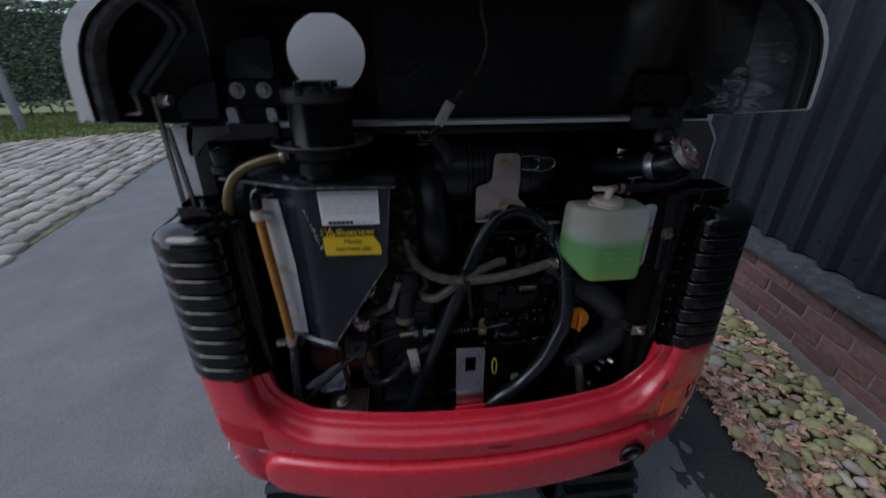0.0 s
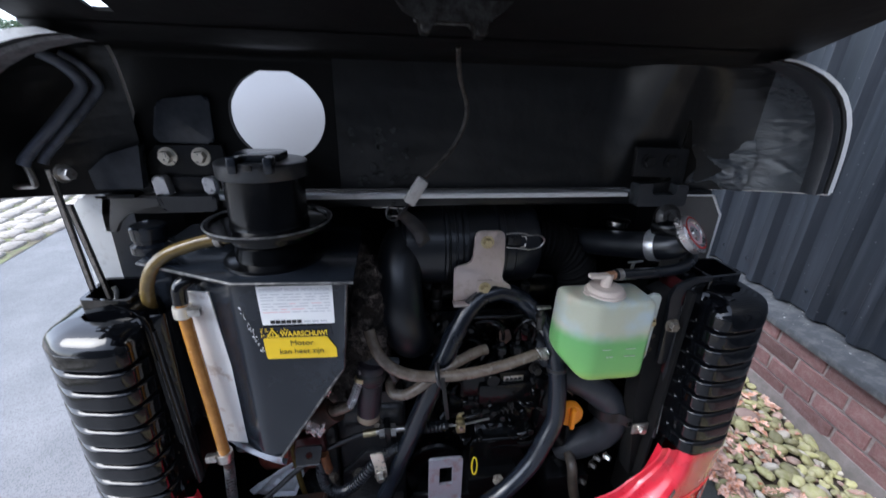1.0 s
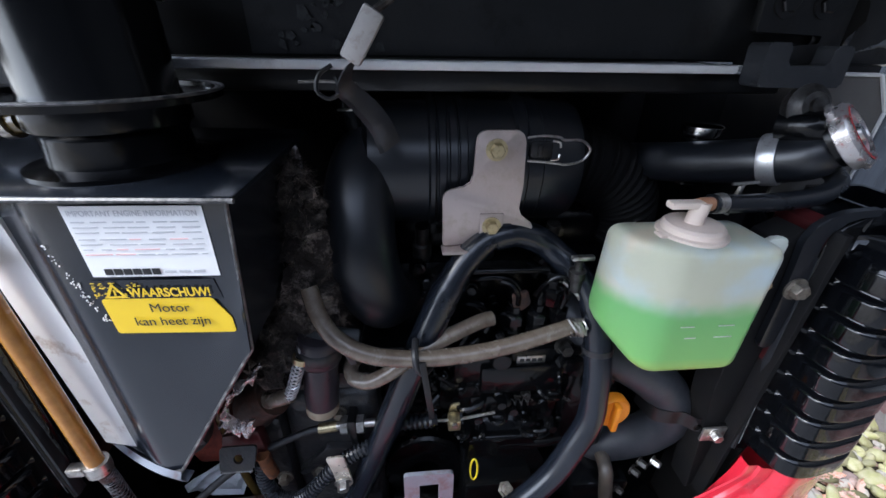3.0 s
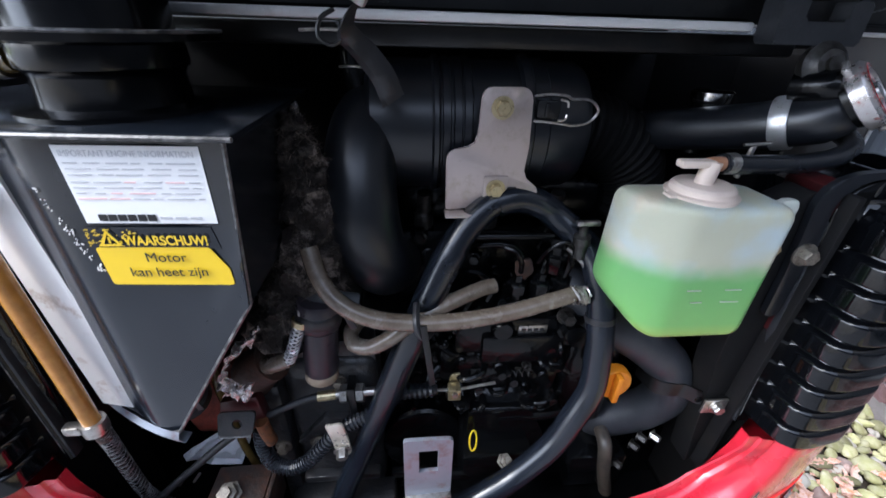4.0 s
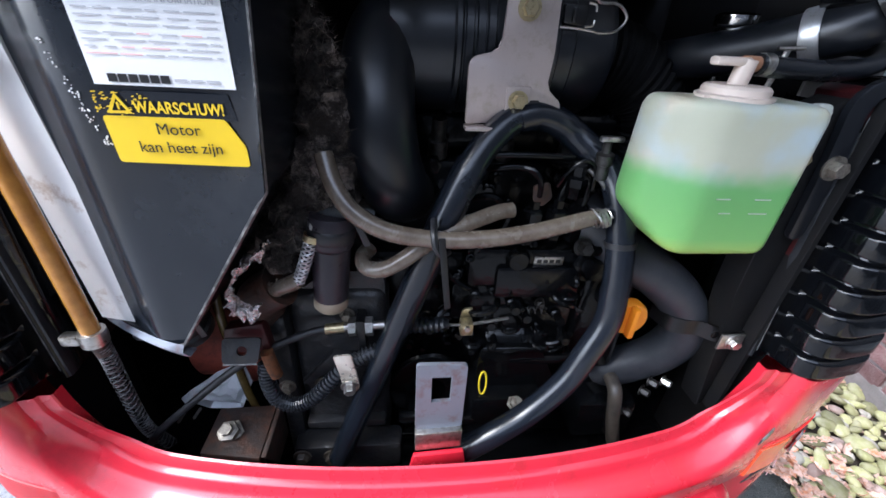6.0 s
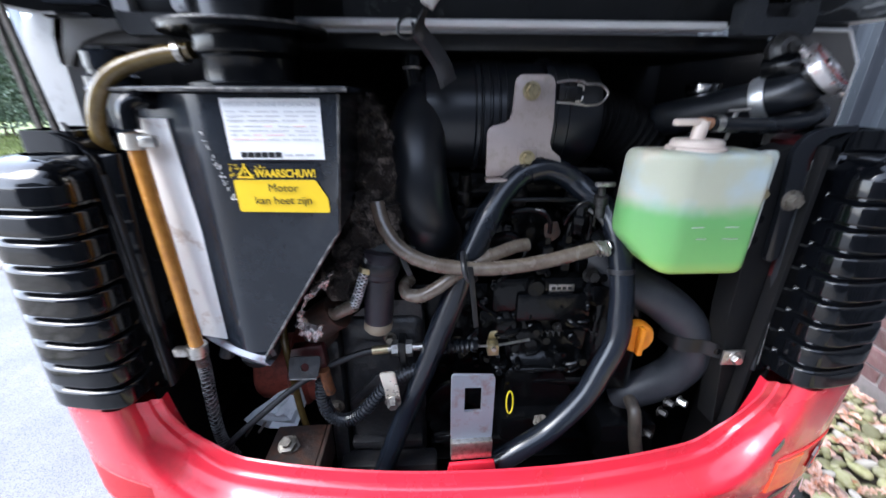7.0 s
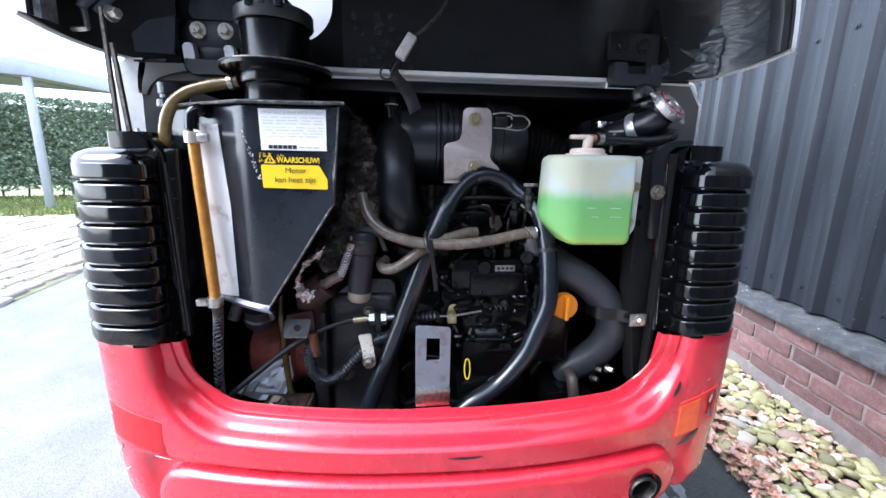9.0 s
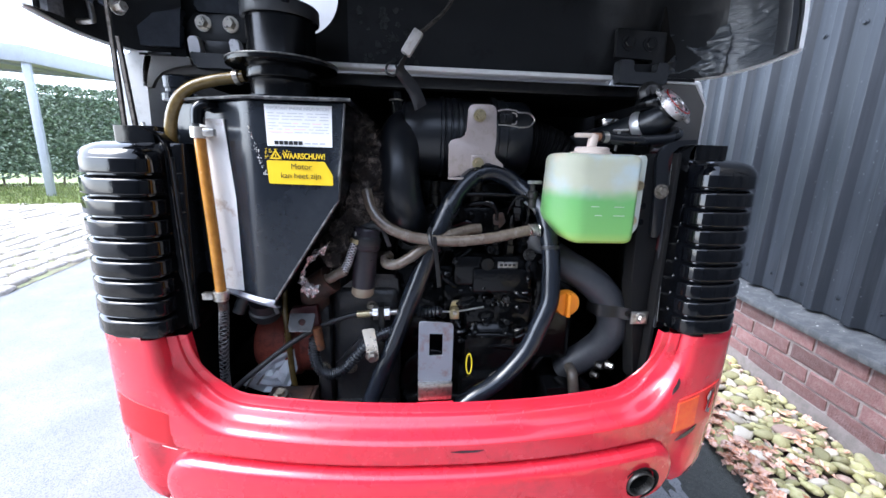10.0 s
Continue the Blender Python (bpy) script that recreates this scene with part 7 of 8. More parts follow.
    ep("lower_pipe", tube([(0.06, 0.575, 0.640), (0.10, 0.56, 0.66), (0.14, 0.56, 0.65), (0.19, 0.57, 0.64)], 0.008, 12, 6), ENGINE_BLACK)
    # small clutter on the block: bosses, screws, short pipes
    rnd = random.Random(12)
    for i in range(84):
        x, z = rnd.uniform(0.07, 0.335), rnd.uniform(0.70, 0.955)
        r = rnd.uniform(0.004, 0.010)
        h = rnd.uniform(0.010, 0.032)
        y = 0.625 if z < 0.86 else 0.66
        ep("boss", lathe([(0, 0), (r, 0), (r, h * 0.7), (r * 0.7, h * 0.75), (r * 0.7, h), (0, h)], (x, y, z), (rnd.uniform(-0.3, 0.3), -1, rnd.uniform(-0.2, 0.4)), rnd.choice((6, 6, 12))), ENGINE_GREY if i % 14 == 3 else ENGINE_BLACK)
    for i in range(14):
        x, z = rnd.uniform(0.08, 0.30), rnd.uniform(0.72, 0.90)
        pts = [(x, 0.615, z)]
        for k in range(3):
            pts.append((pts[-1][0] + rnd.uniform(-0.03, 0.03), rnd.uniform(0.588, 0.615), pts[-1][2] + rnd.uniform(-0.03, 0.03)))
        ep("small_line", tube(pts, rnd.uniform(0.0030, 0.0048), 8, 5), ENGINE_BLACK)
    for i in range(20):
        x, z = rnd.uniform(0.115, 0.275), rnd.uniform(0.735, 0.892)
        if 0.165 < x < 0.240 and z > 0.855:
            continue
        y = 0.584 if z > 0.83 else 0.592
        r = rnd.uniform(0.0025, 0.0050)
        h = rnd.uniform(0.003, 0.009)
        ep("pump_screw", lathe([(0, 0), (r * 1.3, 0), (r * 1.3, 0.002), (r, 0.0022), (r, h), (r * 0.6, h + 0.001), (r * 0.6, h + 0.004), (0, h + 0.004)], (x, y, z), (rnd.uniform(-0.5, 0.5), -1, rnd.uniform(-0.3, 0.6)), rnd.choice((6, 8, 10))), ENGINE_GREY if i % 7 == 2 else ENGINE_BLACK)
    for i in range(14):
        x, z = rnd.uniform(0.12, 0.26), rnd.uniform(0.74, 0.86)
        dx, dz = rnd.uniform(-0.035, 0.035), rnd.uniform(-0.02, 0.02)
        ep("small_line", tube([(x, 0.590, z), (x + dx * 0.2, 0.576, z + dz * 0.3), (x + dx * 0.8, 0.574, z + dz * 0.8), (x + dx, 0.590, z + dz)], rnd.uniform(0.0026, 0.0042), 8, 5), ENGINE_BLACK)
    # tap, bracket and bright unions between pump and head
    ep("union", lathe([(0, 0), (0.0085, 0), (0.0085, 0.012), (0.0105, 0.013), (0.0105, 0.022), (0.0070, 0.024), (0.0070, 0.034), (0, 0.034)], (0.229, 0.590, 0.944), (-0.1, -0.2, 1), 6), ENGINE_BLACK, "oily black union nut")
    ep("sensor_lead", tube([(0.212, 0.592, 0.952), (0.217, 0.582, 0.972), (0.228, 0.578, 0.982), (0.240, 0.580, 0.974), (0.243, 0.582, 0.952)], 0.0020, 8, 6), ENGINE_BLACK)
    ep("heat_bracket", prism(rounded([(0.190, 0.950), (0.206, 0.954), (0.211, 0.938), (0.202, 0.928), (0.192, 0.934)], 0.003, 3), "y", 0.596, 0.600, 0.001), RUST, "rusty brown bracket")
    ep("return_pipe", tube([(0.176, 0.592, 0.970), (0.186, 0.586, 0.968), (0.193, 0.586, 0.955), (0.195, 0.590, 0.942)], 0.0028, 8, 6), ENGINE_BLACK)
    for x, z, r in ((0.186, 0.895, 0.0065), (0.196, 0.890, 0.0045), (0.252, 0.868, 0.0115), (0.262, 0.884, 0.008), (0.178, 0.905, 0.005)):
        ep("pump_union", lathe([(0, 0), (r, 0), (r, r * 0.9), (r * 0.7, r), (r * 0.7, r * 1.8), (0, r * 1.9)], (x, 0.590, z), (0.1, -1, 0.25), 6), ENGINE_BLACK)
    # cover over the starter, with a rounded upper edge
    ep("starter_cover", prism(rounded([(0.152, 0.756), (0.226, 0.754), (0.252, 0.700), (0.252, 0.640), (0.150, 0.640)], 0.010, 4), "y", 0.5765, 0.620, 0.005), ENGINE_BLACK, "oily black starter cover")
    ep("cover_ridge", tube([(0.156, 0.5770, 0.7535), (0.190, 0.5755, 0.7545), (0.224, 0.5770, 0.7520)], 0.0042, 10, 5), ENGINE_BLACK)
    # rim of the pulley behind the striker
    ep("pulley", lathe([(0.020, -0.006), (0.052, -0.006), (0.055, -0.004), (0.052, 0.0), (0.055, 0.004), (0.052, 0.006), (0.020, 0.006)], (0.098, 0.606, 0.658), (0, -1, 0.05), 40), ENGINE_BLACK, "dark steel pulley rim")
    # exhaust wrapped in fibre
    rows = []
    def wrap_r(t):
        return 0.004 + 0.029 * min(1, t * 1.9) ** 0.8 - 0.010 * max(0, t - 0.7) / 0.3 + 0.002 * math.sin(t * 41)
    bm = tube([(-0.012, 0.605, 1.088), (-0.008, 0.606, 1.055), (-0.003, 0.604, 1.015), (-0.004, 0.602, 0.972), (-0.016, 0.600, 0.935), (-0.040, 0.590, 0.905), (-0.068, 0.580, 0.880)], wrap_r, 24, 10)
    for v in bm.verts:
        v.co += Vector((noise.noise(v.co * 90), noise.noise(v.co * 90 + Vector((7, 0, 0))), noise.noise(v.co * 90 + Vector((0, 9, 0))))) * 0.011
    bm.normal_update()
    rnd = random.Random(31)
    skin = [(v.co.copy(), v.normal.copy()) for v in bm.verts]
    for i in range(5000):
        at, nrm = rnd.choice(skin)
        at = at + Vector((rnd.uniform(-1, 1), rnd.uniform(-1, 1), rnd.uniform(-1, 1))) * 0.004
        d = (Vector((rnd.uniform(-0.5, 0.7), rnd.uniform(-0.3, 0.3), rnd.uniform(-1.0, 0.4))) + nrm * rnd.uniform(0.0, 0.5)).normalized() * rnd.uniform(0.004, 0.013)
        w = d.cross(nrm).normalized() * rnd.uniform(0.0002, 0.0005)
        tip = at + d + nrm * rnd.uniform(0.0, 0.002)
        bm.faces.new([bm.verts.new(at - w), bm.verts.new(at + w), bm.verts.new(tip)])
    epart("exhaust_wrap", bm, WRAP, "frayed brown fibre heat wrap on the exhaust")
    rows = []
    for i, p in enumerate(smooth_path([(-0.058, 0.553, 0.903), (-0.070, 0.547, 0.898), (-0.083, 0.542, 0.886), (-0.0925, 0.540, 0.869), (-0.0925, 0.540, 0.853), (-0.085, 0.542, 0.843), (-0.073, 0.546, 0.8385)], 6)):
        row = []
        for k in range(13):
            a = math.pi * 1.25 * (k / 12 - 0.5)
            q = p + Vector((0.45 * math.sin(a), -math.cos(a) * 0.7, 0.8 * math.sin(a))) * (0.0090 + 0.002 * math.sin(i * 1.3))
            row.append(q + Vector((noise.noise(q * 170), noise.noise(q * 170 + Vector((3, 0, 0))), noise.noise(q * 170 + Vector((0, 5, 0))))) * 0.006)
        rows.append(row)
    epart("foil_wrap", grid(rows), FOIL, "crumpled silver foil stained red", 25)
    epart("foil_wrap", lathe([(0, 0), (0.008, 0.002), (0.004, 0.018), (0, 0.030)], (-0.020, 0.645, 1.072), (0.2, -0.3, 1), 7), FOIL, "scrap of silver foil")
    epart("exhaust_pipe_end", tube([(-0.06, 0.575, 0.850), (-0.085, 0.58, 0.83), (-0.09, 0.60, 0.80)], 0.022, 16, 6), RUST, "rusty exhaust pipe")


engine()


def left_side():
    # fuel filter bowl
    c = (-0.0125, 0.572, 0.824)
    fl = epart("fuel_filter", lathe([(0, 0), (0.013, 0.0), (0.0165, 0.004), (0.0168, 0.012), (0.0176, 0.030), (0.0180, 0.073), (0.0200, 0.075), (0.0212, 0.078), (0.0212, 0.104), (0.0195, 0.107), (0.010, 0.108), (0, 0.108)], c, (0.09, 0, 1), 26), SMOKE, "dark smoked fuel filter bowl with a black collar")
    own(part("collar", lathe([(0.0212, 0.082), (0.0226, 0.084), (0.0226, 0.094), (0.0212, 0.096)], c, (0.09, 0, 1), 20), TAPE, fl, "dark plastic collar"))
    own(part("foot", lathe([(0, -0.0005), (0.0135, -0.0005), (0.0172, 0.004), (0.0172, 0.014), (0.0170, 0.0145)], c, (0.09, 0, 1), 26), BEIGE, fl, "beige sediment at the bottom"))
    own(part("outlet", tube([(-0.010, 0.572, 0.928), (0.006, 0.568, 0.934), (0.020, 0.566, 0.932), (0.034, 0.568, 0.928)], 0.0075, 12, 6), FILTER_CAP, fl, "grey outlet elbow"))
    path = [(-0.0190, 0.559, 0.913), (-0.0245, 0.556, 0.898), (-0.030, 0.555, 0.882), (-0.036, 0.554, 0.868)]
    inlet = own(part("inlet", tube(path, 0.0052, 12, 6), BRAID, fl, "braided inlet hose"))
    for bm in braided(path, 0.0054, 3.0, 4, 0.0009):
        own(part("braid_wire", bm, STRAND, inlet, "bright steel wire"))
    own(part("inlet_clip", lathe([(0.006, -0.003), (0.0085, -0.003), (0.0085, 0.003), (0.006, 0.003)], (-0.0190, 0.559, 0.912), (0.3, 0.1, 1), 14), BRASS_BOLT, fl, "brass clip"))
    own(part("clip_screw", bolt((-0.0105, 0.556, 0.9115), (1, -0.3, 0), 0.0030, 0.006), STEEL, fl))
    own(part("inlet_nozzle", lathe([(0, 0), (0.005, 0), (0.005, 0.006), (0.003, 0.010), (0, 0.011)], (-0.0165, 0.561, 0.919), (0.15, -0.1, 1), 12), CONNECTOR, fl, "white nozzle tip"))
    own(part("tie_tail", prism([(0.018, 0.930), (0.024, 0.930), (0.033, 0.906), (0.027, 0.905)], "y", 0.554, 0.556, 0.0004), TAPE, fl, "black cable tie end"))
    epart("fuel_hose", tube([(-0.035, 0.556, 0.869), (-0.048, 0.558, 0.861), (-0.064, 0.565, 0.852), (-0.088, 0.585, 0.846)], 0.0080, 14, 6), BROWN_HOSE, "brown translucent hose")
    # control cable with its adjuster
    cab = epart("control_cable", tube([(-0.212, 0.530, 0.672), (-0.194, 0.533, 0.694), (-0.160, 0.543, 0.722), (-0.118, 0.556, 0.753), (-0.075, 0.566, 0.776), (-0.035, 0.573, 0.789), (-0.016, 0.575, 0.791)], 0.0042, 10, 8), TAPE, "black sheathed control cable")
    own(part("ferrule", tube([(-0.022, 0.575, 0.7905), (-0.002, 0.576, 0.792)], 0.0058, 12, 3), BRASS_BOLT, cab, "brass ferrule"))
    for x in (0.003, 0.021):
        own(part("lock_nut", lathe([(0, 0), (0.0108, 0), (0.0108, 0.008), (0, 0.008)], (x, 0.576, 0.7925), (1, 0, 0.05), 6), STEEL, cab, "hexagon lock nut"))
    own(part("adjuster", tube([(-0.002, 0.576, 0.792), (0.05, 0.576, 0.795)], 0.0048, 10, 3), STEEL, cab, "threaded adjuster"))
    own(part("cable_bracket", prism([(0.011, 0.806), (0.020, 0.806), (0.022, 0.750), (0.014, 0.748)], "y", 0.568, 0.600, 0.0015), FRAME_BLACK, cab, "black cable bracket"))
    # ribbed conduit with its clip
    def ribs(t):
        return 0.0074 + (0.0013 if int(t * 92) % 2 else -0.0009)
    con = epart("conduit", tube([(-0.085, 0.560, 0.760), (-0.086, 0.556, 0.735), (-0.078, 0.551, 0.712), (-0.060, 0.549, 0.703), (-0.040, 0.550, 0.711), (-0.020, 0.552, 0.733), (0.000, 0.556, 0.755), (0.022, 0.562, 0.765), (0.045, 0.57, 0.768)], ribs, 14, 46), CONDUIT, "ribbed black conduit", 20)
    own(part("clip", prism(rounded([(-0.012, 0.778), (0.008, 0.780), (0.012, 0.750), (0.014, 0.728), (0.004, 0.722), (-0.004, 0.730), (-0.006, 0.752)], 0.004, 3), "y", 0.546, 0.549, 0.001), BRIGHT_BOLT, con, "bare steel pipe clip"))
    own(part("clip_bolt", bolt((0.003, 0.546, 0.735), (0.15, -1, -0.2), 0.0065, 0.010), STEEL, con, "plated bolt"))
    # drain elbow and braided hose under the sight hose
    bh = epart("braided_hose", tube([(-0.190, 0.510, 0.836), (-0.193, 0.514, 0.815), (-0.201, 0.522, 0.770), (-0.208, 0.530, 0.720), (-0.210, 0.536, 0.688), (-0.204, 0.545, 0.650)], lambda t: 0.0056 + (0.0009 if int(t * 70) % 2 else -0.0007), 14, 42), BRAID, "steel braided black drain hose", 20)
    for bm in braided([(-0.190, 0.510, 0.836), (-0.193, 0.514, 0.815), (-0.201, 0.522, 0.770), (-0.208, 0.530, 0.720), (-0.210, 0.536, 0.688), (-0.204, 0.545, 0.650)], 0.0062, 11, 3, 0.0006):
        own(part("braid_wire", bm, STRAND_DULL, bh, "dull steel wire"))
    own(part("hose_tail", tube([(-0.1905, 0.508, 0.843), (-0.191, 0.511, 0.826)], 0.0062, 12, 3), RUST, bh, "rust brown hose tail"))
    # breather hose fitting in the shade
    fit_ = epart("drain_fitting", lathe([(0, 0), (0.022, 0), (0.024, 0.004), (0.024, 0.016), (0.021, 0.018), (0.021, 0.034), (0, 0.036)], (-0.162, 0.580, 0.79), (0.1, -0.5, 1), 20), DUSTY_RUBBER, "black plastic fitting with a grey strap")
    own(part("strap", prism([(-0.150, 0.826), (-0.142, 0.824), (-0.134, 0.800), (-0.140, 0.797)], "y", 0.558, 0.560, 0.0004), FILTER_CAP, fit_, "grey strap end"))
    own(part("pipe", tube([(-0.195, 0.56, 0.800), (-0.185, 0.565, 0.822), (-0.165, 0.568, 0.832), (-0.142, 0.572, 0.830)], 0.009, 12, 6), DUSTY_RUBBER, fit_))
    # dark red hydraulic pump with amber hose
    hp = epart("hydraulic_pump", lathe([(0, 0), (0.04, 0), (0.047, 0.008), (0.049, 0.05), (0.060, 0.055), (0.060, 0.072), (0.054, 0.078), (0.054, 0.115), (0, 0.115)], (-0.205, 0.66, 0.705), (1, 0.05, 0), 28), PUMP_RED, "dark red hydraulic pump")
    own(part("amber_line", tube([(-0.139, 0.604, 0.84), (-0.140, 0.600, 0.79), (-0.138, 0.600, 0.74), (-0.135, 0.600, 0.68), (-0.13, 0.602, 0.63)], 0.0050, 10, 6), OLIVE_HOSE, hp, "amber hose"))
    # lug plate with a round hole, tilted towards the opening
    lean = Matrix.Translation((-0.098, 0.545, 0.791)) @ Matrix.Rotation(radians(-28), 4, "X")
    ring_o = rounded([(-0.019, 0.013), (0.019, 0.013), (0.015, -0.013), (-0.019, -0.013)], 0.005, 4)
    bm = bmesh.new()
    k = len(ring_o)
    loops = []
    for d in (-0.0015, 0.0015):
        far_ = [bm.verts.new(lean @ Vector((u, d, v))) for u, v in ring_o]
        a0 = [math.atan2(v, u) for u, v in ring_o]
        near_ = [bm.verts.new(lean @ Vector((0.0050 * math.cos(a), d, 0.0050 * math.sin(a)))) for a in [a0[0] - 2 * math.pi * i / k for i in range(k)]]
        for i in range(k):
            bm.faces.new((far_[i], far_[(i + 1) % k], near_[(i + 1) % k], near_[i]))
        loops.append((far_, near_))
    for j in (0, 1):
        for i in range(k):
            bm.faces.new((loops[0][j][i], loops[0][j][(i + 1) % k], loops[1][j][(i + 1) % k], loops[1][j][i]))
    lug = epart("lug_plate", bm, HOUSING, "dark painted lug plate with a round hole")
    own(part("lug_edge", tube([lean @ Vector((-0.018, -0.001, -0.0135)), lean @ Vector((0.014, -0.001, -0.0135))], 0.0011, 6, 3), WORN_EDGE, lug, "bare lower edge"))
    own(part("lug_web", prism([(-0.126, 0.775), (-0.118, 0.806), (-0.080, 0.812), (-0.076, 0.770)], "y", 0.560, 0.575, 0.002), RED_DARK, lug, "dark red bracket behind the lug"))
    own(part("rust_stub", tube([(-0.080, 0.556, 0.778), (-0.078, 0.556, 0.760), (-0.076, 0.558, 0.742)], 0.007, 10, 4), RUST_ORANGE, lug, "orange rusty stub"))
    # scrap of pale plastic and rusty mounting plate with its nut
    bm = bmesh.new()
    scrap = [(-0.222, 0.650), (-0.205, 0.668), (-0.182, 0.688), (-0.160, 0.708), (-0.131, 0.718), (-0.128, 0.680), (-0.145, 0.640), (-0.185, 0.642)]
    mid_ = (-0.162, 0.674)
    rows = []
    for f in (1.0, 0.82, 0.6, 0.38, 0.15):
        rows.append([(mid_[0] + (x - mid_[0]) * f, 0.600 + 0.012 * noise.noise(Vector((x * 55 * f, z * 70 * f, 1))), mid_[1] + (z - mid_[1]) * f) for x, z in scrap])
    grid(rows, bm, True)
    bm.faces.new([bm.verts.new(p) for p in rows[-1]])
    r_ = bmesh.ops.extrude_face_region(bm, geom=list(bm.faces))
    for v in [g for g in r_["geom"] if isinstance(g, bmesh.types.BMVert)]:
        v.co.y += 0.0015
    epart("plastic_scrap", bm, PALE_SCRAP, "crumpled pale plastic scrap", 20)
    mp = epart("mount_plate", prism([(-0.160, 0.580), (-0.094, 0.582), (-0.094, 0.512), (-0.160, 0.522)], "z", 0.656, 0.664, 0.002), RUST, "rusty mounting plate")
    own(part("plate_lip", prism([(0.513, 0.664), (0.582, 0.664), (0.582, 0.610), (0.540, 0.610)], "x", -0.0935, -0.0875, 0.0015), RUST, mp))
    own(part("plate_skirt", prism([(-0.160, 0.655), (-0.094, 0.655), (-0.100, 0.600), (-0.156, 0.600)], "y", 0.524, 0.530, 0.0015), RUST, mp))
    own(part("plate_nut", lathe([(0, 0), (0.0145, 0), (0.0145, 0.003), (0.0112, 0.0035), (0.0112, 0.013), (0.0065, 0.014), (0.0065, 0.021), (0, 0.021)], (-0.135, 0.545, 0.664), (0.05, -0.45, 1), 6), BOLT_DULL, mp, "worn steel nut"))
    for x, z in ((-0.184, 0.690), (-0.172, 0.686), (-0.190, 0.680)):
        own(part("wire_end", tube([(x, 0.55, z), (x + 0.012, 0.548, z + 0.018)], 0.0016, 6, 3), STEEL, mp, "bare wire end"))


left_side()


def latch_plate():
    # striker plate with a square slot, standing on the rim
    m = Matrix.Translation((0.0985, 0.504, 0.0)) @ Matrix.Rotation(radians(3), 4, "Z")
    o = rounded([(-0.0245, 0.810), (0.0245, 0.806), (0.0245, 0.716), (-0.0245, 0.716)], 0.005, 4)
    i = [(-0.0095, 0.792), (0.0100, 0.791), (0.0100, 0.757), (-0.0095, 0.757)]
    bm = bmesh.new()
    k = len(o)
    def ringat(pl, y):
        return [bm.verts.new(m @ Vector((x, y, z))) for x, z in pl]
    def near(p):
        return min(range(4), key=lambda q: (Vector(i[q]) - Vector(p)).length)
    fr_o, bk_o, fr_i, bk_i = ringat(o, -0.002), ringat(o, 0.002), ringat(i, -0.002), ringat(i, 0.002)
    for vo, vi, flip in ((fr_o, fr_i, 0), (bk_o, bk_i, 1)):
        for a in range(k):
            b = (a + 1) % k
            na, nb = near(o[a]), near(o[b])
            q = [vo[a], vo[b], vi[nb]] + ([vi[na]] if na != nb else [])
            bm.faces.new(q)
    for a in range(k):
        bm.faces.new((fr_o[a], fr_o[(a + 1) % k], bk_o[(a + 1) % k], bk_o[a]))
    for a in range(4):
        bm.faces.new((fr_i[a], fr_i[(a + 1) % 4], bk_i[(a + 1) % 4], bk_i[a]))
    pl = epart("striker_plate", bm, GREY_PLATE, "blue-grey steel striker plate with a square slot")
    own(part("plate_fold", box(-0.0245, 0.0245, -0.008, 0.002, 0.690, 0.7165, 0.001, None, m), STEEL, pl, "worn bare fold"))
    own(part("plate_foot", prism([(-0.027, 0.689), (0.027, 0.689), (0.031, 0.668), (-0.031, 0.668)], "y", -0.014, -0.008, 0.002, None, m), RED, pl, "red painted foot"))


latch_plate()


def right_rail():
    rail = epart("bottle_rail", prism([(0.385, 1.04), (0.405, 1.05), (0.424, 1.03), (0.424, 0.700), (0.417, 0.695), (0.405, 0.790), (0.394, 0.860)], "y", 0.531, 0.560, 0.002), MATTE_BLACK, "black mounting rail")
    seal = [(0.4050, 1.000), (0.4000, 1.044), (0.4075, 1.0600), (0.4270, 1.0670), (0.4560, 1.0690), (0.4560, 1.0630), (0.4400, 1.0620), (0.4240, 1.0560), (0.4170, 1.0410), (0.4210, 1.010), (0.4215, 0.93), (0.4080, 0.93)]
    own(part("rail_ear", prism(rounded(seal, 0.006, 4), "y", 0.5240, 0.5300, 0.0015), SOFT_RUBBER, rail, "satin black curved seal"))
    own(part("rail_bolt", bolt((0.413, 0.524, 0.997), (0, -1, 0), 0.0072, 0.009), BOLT_DULL, rail, "plated bolt"))
    for z in (0.975, 0.952, 0.81):
        own(part("rail_hole", lathe([(0, 0), (0.0045, 0), (0.0045, 0.0005), (0, 0.0005)], (0.394, 0.531, z), (0, -1, 0), 12), ENGINE_BLACK, rail))
    epart("inner_edge", prism([(0.425, 1.05), (0.431, 1.05), (0.431, 0.70), (0.425, 0.70)], "y", 0.516, 0.57, 0.001), MATTE_BLACK, "black inner edge strip")
    cap = epart("filler_neck", lathe([(0, 0), (0.0185, 0), (0.020, 0.003), (0.020, 0.010), (0.017, 0.012), (0, 0.012)], (0.393, 0.665, 1.096), (0, 0, 1), 24), CHROME, "chromed radiator filler neck")
    own(part("neck_body", lathe([(0, -0.05), (0.016, -0.05), (0.017, -0.001), (0, -0.001)], (0.393, 0.665, 1.096), (0, 0, 1), 20), ENGINE_BLACK, cap))


right_rail()


